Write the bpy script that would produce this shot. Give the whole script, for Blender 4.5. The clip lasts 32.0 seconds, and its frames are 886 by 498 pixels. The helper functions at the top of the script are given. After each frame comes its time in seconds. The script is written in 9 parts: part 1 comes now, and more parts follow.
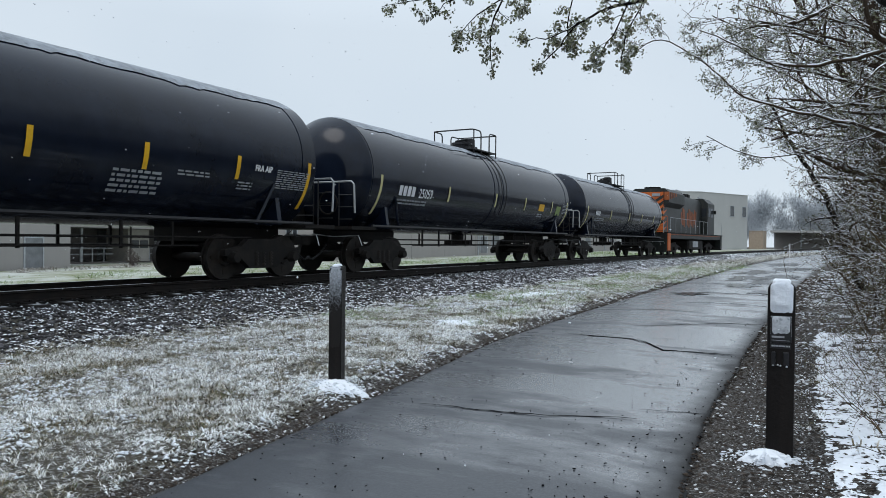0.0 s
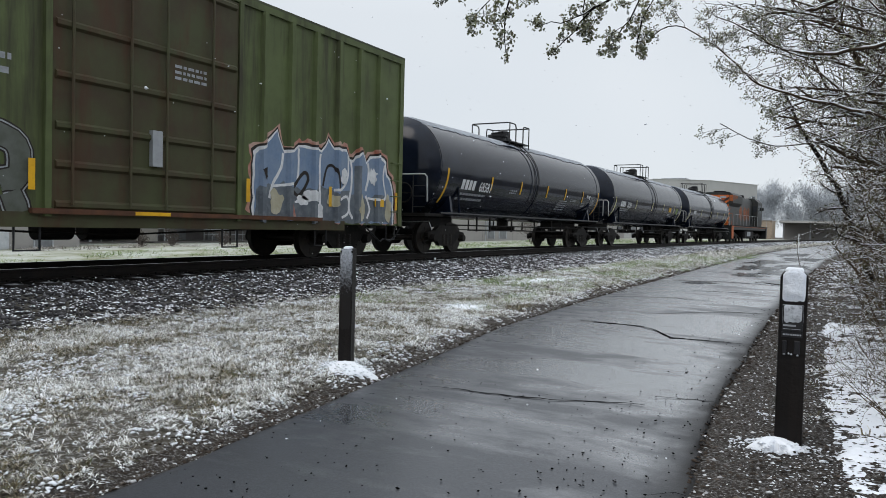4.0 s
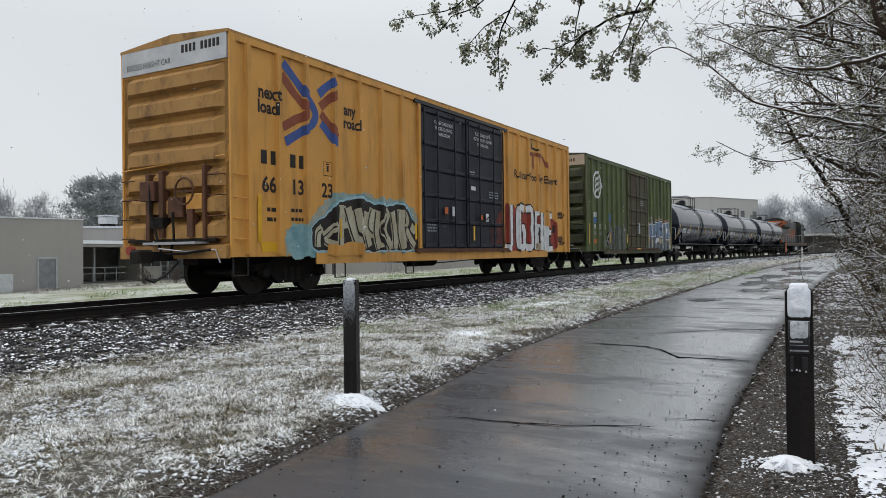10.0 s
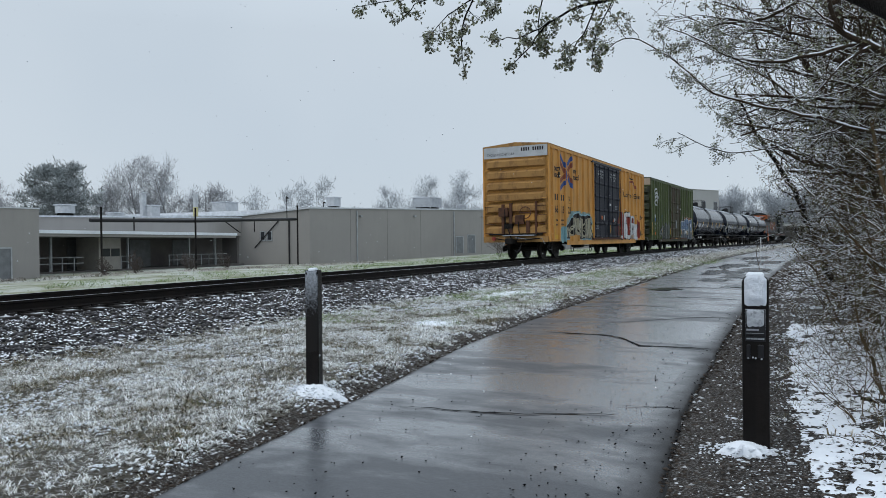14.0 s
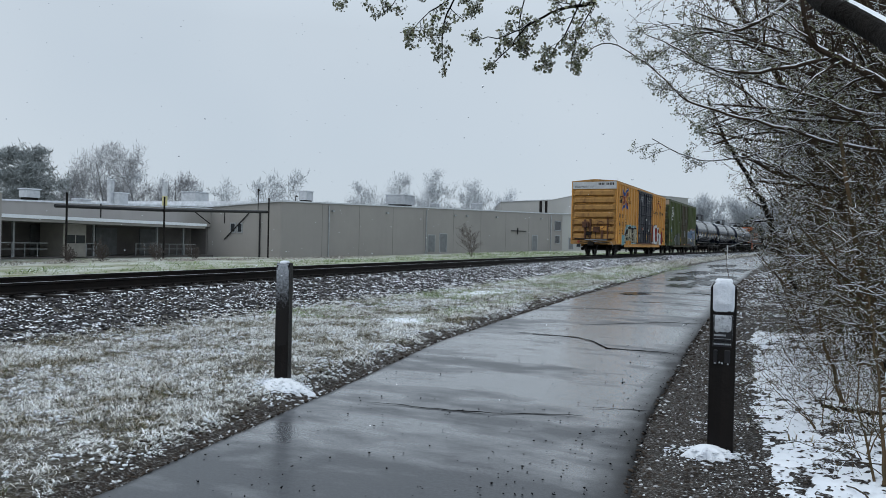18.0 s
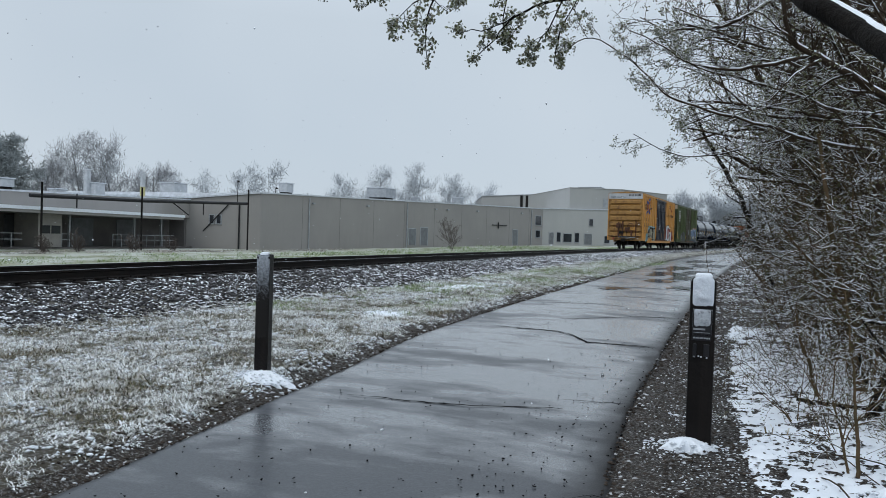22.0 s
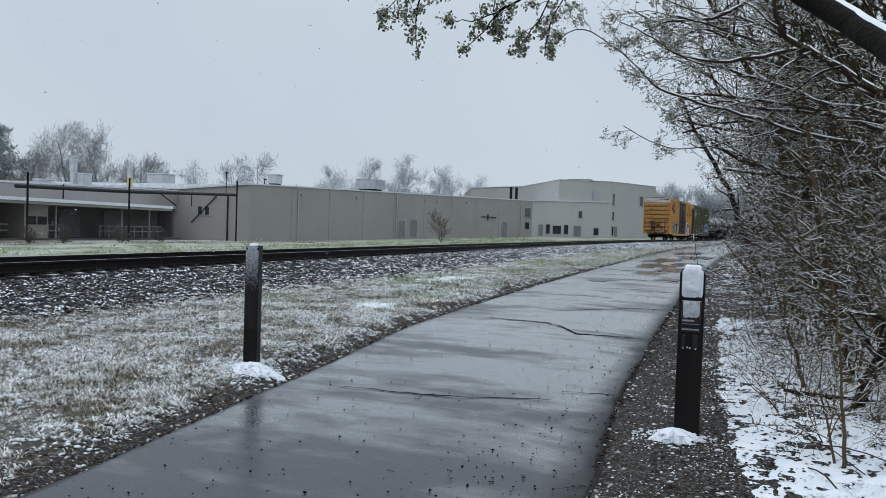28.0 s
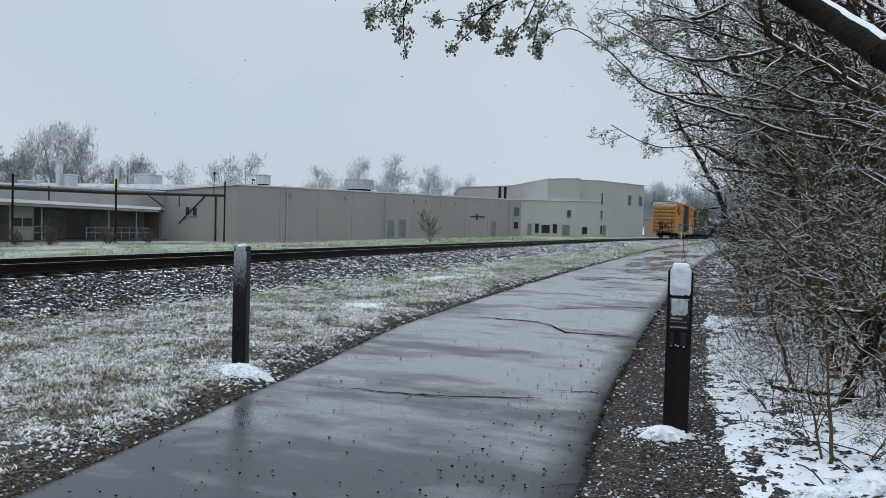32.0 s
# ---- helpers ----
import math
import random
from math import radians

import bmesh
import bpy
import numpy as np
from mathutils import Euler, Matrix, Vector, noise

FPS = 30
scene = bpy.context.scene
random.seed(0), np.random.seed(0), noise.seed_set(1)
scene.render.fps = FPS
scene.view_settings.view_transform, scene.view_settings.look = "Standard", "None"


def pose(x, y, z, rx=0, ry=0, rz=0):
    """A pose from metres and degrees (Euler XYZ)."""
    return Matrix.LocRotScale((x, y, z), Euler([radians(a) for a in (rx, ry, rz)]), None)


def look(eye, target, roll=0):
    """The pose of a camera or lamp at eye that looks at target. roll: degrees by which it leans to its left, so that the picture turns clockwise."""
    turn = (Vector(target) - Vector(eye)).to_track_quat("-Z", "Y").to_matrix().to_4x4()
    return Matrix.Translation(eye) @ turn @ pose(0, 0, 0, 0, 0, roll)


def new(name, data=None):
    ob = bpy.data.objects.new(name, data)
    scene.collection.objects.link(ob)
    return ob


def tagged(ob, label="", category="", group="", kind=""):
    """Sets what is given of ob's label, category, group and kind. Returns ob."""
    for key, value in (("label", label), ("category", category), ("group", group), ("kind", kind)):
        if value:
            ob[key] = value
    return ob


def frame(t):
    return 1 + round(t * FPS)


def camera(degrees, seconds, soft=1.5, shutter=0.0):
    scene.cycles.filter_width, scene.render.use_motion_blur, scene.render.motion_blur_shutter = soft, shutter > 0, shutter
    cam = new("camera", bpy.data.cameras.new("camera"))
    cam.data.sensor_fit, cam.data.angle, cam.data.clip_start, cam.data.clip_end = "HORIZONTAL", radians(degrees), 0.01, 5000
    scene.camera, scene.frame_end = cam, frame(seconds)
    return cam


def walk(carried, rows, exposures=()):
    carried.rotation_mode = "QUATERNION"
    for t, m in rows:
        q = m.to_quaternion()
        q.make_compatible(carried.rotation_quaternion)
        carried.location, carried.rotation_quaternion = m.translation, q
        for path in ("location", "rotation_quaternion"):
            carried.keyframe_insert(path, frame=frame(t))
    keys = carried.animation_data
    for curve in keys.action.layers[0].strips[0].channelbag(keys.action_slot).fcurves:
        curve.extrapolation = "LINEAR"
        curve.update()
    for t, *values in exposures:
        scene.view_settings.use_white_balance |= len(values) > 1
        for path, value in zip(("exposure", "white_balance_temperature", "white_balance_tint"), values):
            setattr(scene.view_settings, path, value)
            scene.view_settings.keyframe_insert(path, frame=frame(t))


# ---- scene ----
cam = camera(63.4, 32.0, soft=0.7)
PATH = [
    (0, (0.037, -0.028, 1.391), (-0.934, 1.72, 1.375), 0.7),
    (0.5, (0.024, -0.036, 1.396), (-0.945, 1.713, 1.374), 0.9),
    (1, (0.028, -0.031, 1.39), (-0.94, 1.718, 1.367), 0.8),
    (1.5, (0.026, -0.043, 1.393), (-0.942, 1.707, 1.365), 0.8),
    (2, (0.021, -0.038, 1.386), (-0.951, 1.709, 1.347), 1.2),
    (2.5, (0.015, -0.032, 1.381), (-0.96, 1.713, 1.328), 1.5),
    (3, (0.003, -0.032, 1.381), (-0.976, 1.711, 1.315), 2.0),
    (3.5, (0.005, -0.056, 1.378), (-0.979, 1.684, 1.312), 2.0),
    (5.5, (0.018, -0.033, 1.39), (-0.96, 1.711, 1.377), -0.5),
    (6, (0.014, -0.037, 1.391), (-0.965, 1.707, 1.386), -0.6),
    (6.5, (0.022, -0.029, 1.387), (-0.964, 1.711, 1.39), -0.7),
    (7, (0.014, -0.041, 1.39), (-0.975, 1.698, 1.4), -0.7),
    (7.5, (0.019, -0.047, 1.39), (-0.973, 1.689, 1.407), -0.8),
    (8, (0.02, -0.044, 1.393), (-0.976, 1.69, 1.413), -0.9),
    (8.5, (0.013, -0.043, 1.396), (-0.988, 1.688, 1.414), -0.8),
    (9, (0.022, -0.046, 1.39), (-0.984, 1.683, 1.407), -0.7),
    (9.5, (0.019, -0.045, 1.392), (-0.983, 1.686, 1.409), -0.6),
    (10, (0.018, -0.047, 1.394), (-0.977, 1.688, 1.41), -0.6),
    (10.5, (0.019, -0.046, 1.394), (-0.966, 1.695, 1.41), -0.7),
    (11, (0.018, -0.027, 1.386), (-0.957, 1.719, 1.399), -0.7),
    (11.5, (0.023, -0.019, 1.388), (-0.944, 1.732, 1.396), -0.7),
    (12, (0.026, -0.025, 1.387), (-0.932, 1.73, 1.391), -0.6),
    (12.5, (0.03, -0.023, 1.385), (-0.921, 1.737, 1.385), -0.6),
    (13, (0.034, -0.017, 1.387), (-0.909, 1.747, 1.382), -0.7),
    (13.5, (0.036, -0.023, 1.395), (-0.893, 1.748, 1.384), -0.6),
    (14, (0.028, -0.011, 1.392), (-0.884, 1.768, 1.379), -0.6),
    (14.5, (0.019, -0.021, 1.388), (-0.879, 1.766, 1.375), -0.2),
    (16.5, (0.013, -0.023, 1.383), (-0.869, 1.772, 1.382), 0.5),
    (17, (0.017, -0.034, 1.389), (-0.855, 1.766, 1.387), 0.6),
    (17.5, (0.018, -0.025, 1.386), (-0.838, 1.782, 1.377), 0.9),
    (18, (0.007, -0.014, 1.383), (-0.834, 1.801, 1.366), 1.3),
    (18.5, (0.009, -0.012, 1.384), (-0.823, 1.807, 1.363), 1.5),
    (19, (0.001, -0.011, 1.38), (-0.821, 1.812, 1.358), 1.7),
    (19.5, (0.002, -0.007, 1.381), (-0.811, 1.82, 1.357), 1.7),
    (20, (-0.003, -0.016, 1.384), (-0.809, 1.814, 1.357), 1.8),
    (20.5, (-0.004, -0.017, 1.382), (-0.809, 1.814, 1.355), 1.9),
    (21, (-0.01, -0.021, 1.38), (-0.811, 1.812, 1.353), 1.9),
    (21.5, (-0.012, -0.018, 1.379), (-0.806, 1.817, 1.351), 1.9),
    (22, (-0.008, -0.011, 1.374), (-0.799, 1.826, 1.341), 1.8),
    (22.5, (-0.011, -0.012, 1.376), (-0.8, 1.825, 1.341), 1.7),
    (23, (-0.008, -0.014, 1.377), (-0.797, 1.824, 1.343), 1.5),
    (23.5, (-0.008, -0.009, 1.382), (-0.795, 1.829, 1.349), 1.7),
    (24, (-0.011, -0.02, 1.378), (-0.795, 1.82, 1.343), 1.9),
    (24.5, (-0.019, -0.005, 1.371), (-0.799, 1.836, 1.331), 2.1),
    (25, (-0.011, -0.011, 1.375), (-0.791, 1.83, 1.331), 2.0),
    (25.5, (-0.009, -0.011, 1.373), (-0.789, 1.83, 1.327), 2.0),
    (27.5, (-0.014, -0.017, 1.375), (-0.777, 1.831, 1.323), 2.0),
    (28, (-0.016, -0.002, 1.371), (-0.779, 1.846, 1.316), 1.9),
    (28.5, (-0.008, -0.011, 1.374), (-0.776, 1.835, 1.318), 2.0),
    (29, (-0.014, -0.013, 1.37), (-0.782, 1.833, 1.315), 2.1),
    (29.5, (-0.019, -0.009, 1.369), (-0.782, 1.84, 1.317), 2.1),
    (30, (-0.02, -0.009, 1.372), (-0.773, 1.843, 1.323), 2.0),
    (30.5, (-0.015, -0.018, 1.374), (-0.761, 1.837, 1.326), 1.9),
    (31, (-0.017, -0.006, 1.373), (-0.757, 1.851, 1.325), 1.8),
    (31.5, (-0.015, -0.005, 1.372), (-0.752, 1.854, 1.32), 1.7),
    (32, (-0.015, 0.002, 1.37), (-0.75, 1.861, 1.315), 1.6),
]
walk(cam, [(t, look(eye, target, roll)) for t, eye, target, roll in PATH],
     [(0, 0.27, 6500, 10), (3.5, 0.33, 6800, 12), (5.5, 0.36, 7500, 16), (9.3, 0.38, 7600, 16), (11, 0.05, 6500, 10), (32, 0.03, 6450, 10)])

# ---- world and light: overcast snowfall ----
world = bpy.data.worlds.new("overcast")
scene.world = world
world.use_nodes = True
wn = world.node_tree
wn.nodes.clear()
w_out = wn.nodes.new("ShaderNodeOutputWorld")
w_bg = wn.nodes.new("ShaderNodeBackground")
w_sky = wn.nodes.new("ShaderNodeTexSky")
w_sky.sky_type, w_sky.sun_disc = "NISHITA", False
w_sky.sun_elevation, w_sky.sun_rotation = radians(50), radians(200)
w_mix = wn.nodes.new("ShaderNodeMix")
w_mix.data_type = "RGBA"
w_mix.inputs[0].default_value = 0.93
w_scale = wn.nodes.new("ShaderNodeVectorMath")
w_scale.operation = "SCALE"
w_scale.inputs[3].default_value = 0.08
# cloud cover: soft, slightly uneven grey, paler towards the zenith
w_tc = wn.nodes.new("ShaderNodeTexCoord")
w_noise = wn.nodes.new("ShaderNodeTexNoise")
w_noise.inputs["Scale"].default_value = 1.6
w_noise.inputs["Detail"].default_value = 3
w_ramp = wn.nodes.new("ShaderNodeValToRGB")
w_ramp.color_ramp.elements[0].position, w_ramp.color_ramp.elements[0].color = 0.3, (0.52, 0.605, 0.69, 1)
w_ramp.color_ramp.elements[1].position, w_ramp.color_ramp.elements[1].color = 0.72, (0.62, 0.695, 0.765, 1)
wn.links.new(w_tc.outputs["Generated"], w_noise.inputs["Vector"])
wn.links.new(w_noise.outputs["Fac"], w_ramp.inputs["Fac"])
wn.links.new(w_sky.outputs["Color"], w_scale.inputs[0])
wn.links.new(w_scale.outputs[0], w_mix.inputs[6])
wn.links.new(w_ramp.outputs["Color"], w_mix.inputs[7])
# the cloud is thinner, and brighter, high overhead
w_sep = wn.nodes.new("ShaderNodeSeparateXYZ")
wn.links.new(w_tc.outputs["Generated"], w_sep.inputs[0])
w_up = wn.nodes.new("ShaderNodeMapRange")
for k, v in enumerate((0.28, 0.95, 1.0, 1.95)):
    w_up.inputs[k + 1].default_value = v
wn.links.new(w_sep.outputs["Z"], w_up.inputs[0])
w_lift = wn.nodes.new("ShaderNodeVectorMath")
w_lift.operation = "SCALE"
wn.links.new(w_mix.outputs[2], w_lift.inputs[0])
wn.links.new(w_up.outputs[0], w_lift.inputs[3])
wn.links.new(w_lift.outputs[0], w_bg.inputs["Color"])
w_bg.inputs["Strength"].default_value = 1.0
wn.links.new(w_bg.outputs[0], w_out.inputs["Surface"])

sun = new("sun", bpy.data.lights.new("sun", "SUN"))
sun.data.energy, sun.data.angle, sun.data.color = 0.6, radians(30), (1.0, 0.97, 0.93)
sun.matrix_world = look((0, 0, 50), (12, 30, 0))

# ---- materials ----


def node(nt, kind, **values):
    n = nt.nodes.new(kind)
    for key, value in values.items():
        n.inputs[key.replace("_", " ")].default_value = value
    return n


def mix_colours(nt, fac, a, b):
    m = nt.nodes.new("ShaderNodeMix")
    m.data_type = "RGBA"
    for socket, value in ((0, fac), (6, a), (7, b)):
        if isinstance(value, (int, float)):
            m.inputs[socket].default_value = value
        elif isinstance(value, (tuple, list)):
            m.inputs[socket].default_value = (*value[:3], 1)
        else:
            nt.links.new(value, m.inputs[socket])
    return m.outputs[2]


def ramp(nt, source, lo, hi):
    r = nt.nodes.new("ShaderNodeMapRange")
    r.inputs[1].default_value, r.inputs[2].default_value = lo, hi
    nt.links.new(source, r.inputs[0])
    return r.outputs[0]


def times(nt, a, b, op="MULTIPLY"):
    m = nt.nodes.new("ShaderNodeMath")
    m.operation = op
    for socket, value in ((0, a), (1, b)):
        if isinstance(value, (int, float)):
            m.inputs[socket].default_value = value
        else:
            nt.links.new(value, m.inputs[socket])
    return m.outputs[0]


def mat(name, col, rough=0.6, metal=0.0, col2=None, scale=2.0, col3=None, scale3=14.0, amount3=0.35, bump=0.15, bscale=30.0,
        snow=None, snow_at=(0.55, 0.8), island=None, objrand=0.0, rough2=None, streaks=0.0, spec=0.28, world_space=False, island_mix=0.85):
    """Two scales of colour variation, fine relief, and snow on what faces up."""
    m = bpy.data.materials.new(name)
    m.use_nodes = True
    nt = m.node_tree
    b = nt.nodes["Principled BSDF"]
    if world_space:
        where = nt.nodes.new("ShaderNodeNewGeometry").outputs["Position"]
    else:
        where = nt.nodes.new("ShaderNodeTexCoord").outputs["Object"]
    n1 = node(nt, "ShaderNodeTexNoise", Scale=scale, Detail=4.0, Roughness=0.6)
    nt.links.new(where, n1.inputs["Vector"])
    col2 = col2 or tuple(c * 0.72 for c in col)
    c = mix_colours(nt, ramp(nt, n1.outputs["Fac"], 0.35, 0.68), col, col2)
    n2 = node(nt, "ShaderNodeTexNoise", Scale=scale3, Detail=5.0, Roughness=0.7)
    if streaks:
        mp = nt.nodes.new("ShaderNodeMapping")
        mp.inputs["Scale"].default_value = (1, 1, streaks)
        nt.links.new(where, mp.inputs["Vector"])
        nt.links.new(mp.outputs[0], n2.inputs["Vector"])
    else:
        nt.links.new(where, n2.inputs["Vector"])
    col3 = col3 or tuple(x * 0.6 for x in col)
    c = mix_colours(nt, times(nt, ramp(nt, n2.outputs["Fac"], 0.5, 0.72), amount3), c, col3)
    if island:
        geo = nt.nodes.new("ShaderNodeNewGeometry")
        rr = nt.nodes.new("ShaderNodeValToRGB")
        rr.color_ramp.interpolation = "LINEAR"
        while len(rr.color_ramp.elements) < len(island):
            rr.color_ramp.elements.new(0.5)
        for k, shade in enumerate(island):
            rr.color_ramp.elements[k].position = k / max(1, len(island) - 1)
            rr.color_ramp.elements[k].color = (*shade, 1)
        nt.links.new(geo.outputs["Random Per Island"], rr.inputs["Fac"])
        c = mix_colours(nt, island_mix, c, rr.outputs["Color"])
    if objrand:
        info = nt.nodes.new("ShaderNodeObjectInfo")
        c = mix_colours(nt, times(nt, info.outputs["Random"], objrand), c, tuple(x * 0.45 for x in col))
    if snow:
        geo = nt.nodes.new("ShaderNodeNewGeometry")
        sep = nt.nodes.new("ShaderNodeSeparateXYZ")
        nt.links.new(geo.outputs["Normal"], sep.inputs[0])
        n3 = node(nt, "ShaderNodeTexNoise", Scale=snow, Detail=4.0)
        nt.links.new(where, n3.inputs["Vector"])
        f = times(nt, times(nt, n3.outputs["Fac"], 0.9), times(nt, sep.outputs["Z"], 0.55), "ADD")
        c = mix_colours(nt, ramp(nt, f, *snow_at), c, (0.8, 0.83, 0.87))
    nt.links.new(c, b.inputs["Base Color"])
    if rough2 is not None:
        nt.links.new(mix_colours(nt, ramp(nt, n1.outputs["Fac"], 0.35, 0.65), (rough,) * 3, (rough2,) * 3), b.inputs["Roughness"])
    else:
        b.inputs["Roughness"].default_value = rough
    b.inputs["Metallic"].default_value = metal
    b.inputs["Specular IOR Level"].default_value = spec
    if bump:
        nb = node(nt, "ShaderNodeTexNoise", Scale=bscale, Detail=5.0, Roughness=0.65)
        nt.links.new(where, nb.inputs["Vector"])
        bp = nt.nodes.new("ShaderNodeBump")
        bp.inputs["Strength"].default_value = bump
        bp.inputs["Distance"].default_value = 0.02
        nt.links.new(nb.outputs["Fac"], bp.inputs["Height"])
        nt.links.new(bp.outputs[0], b.inputs["Normal"])
    return m


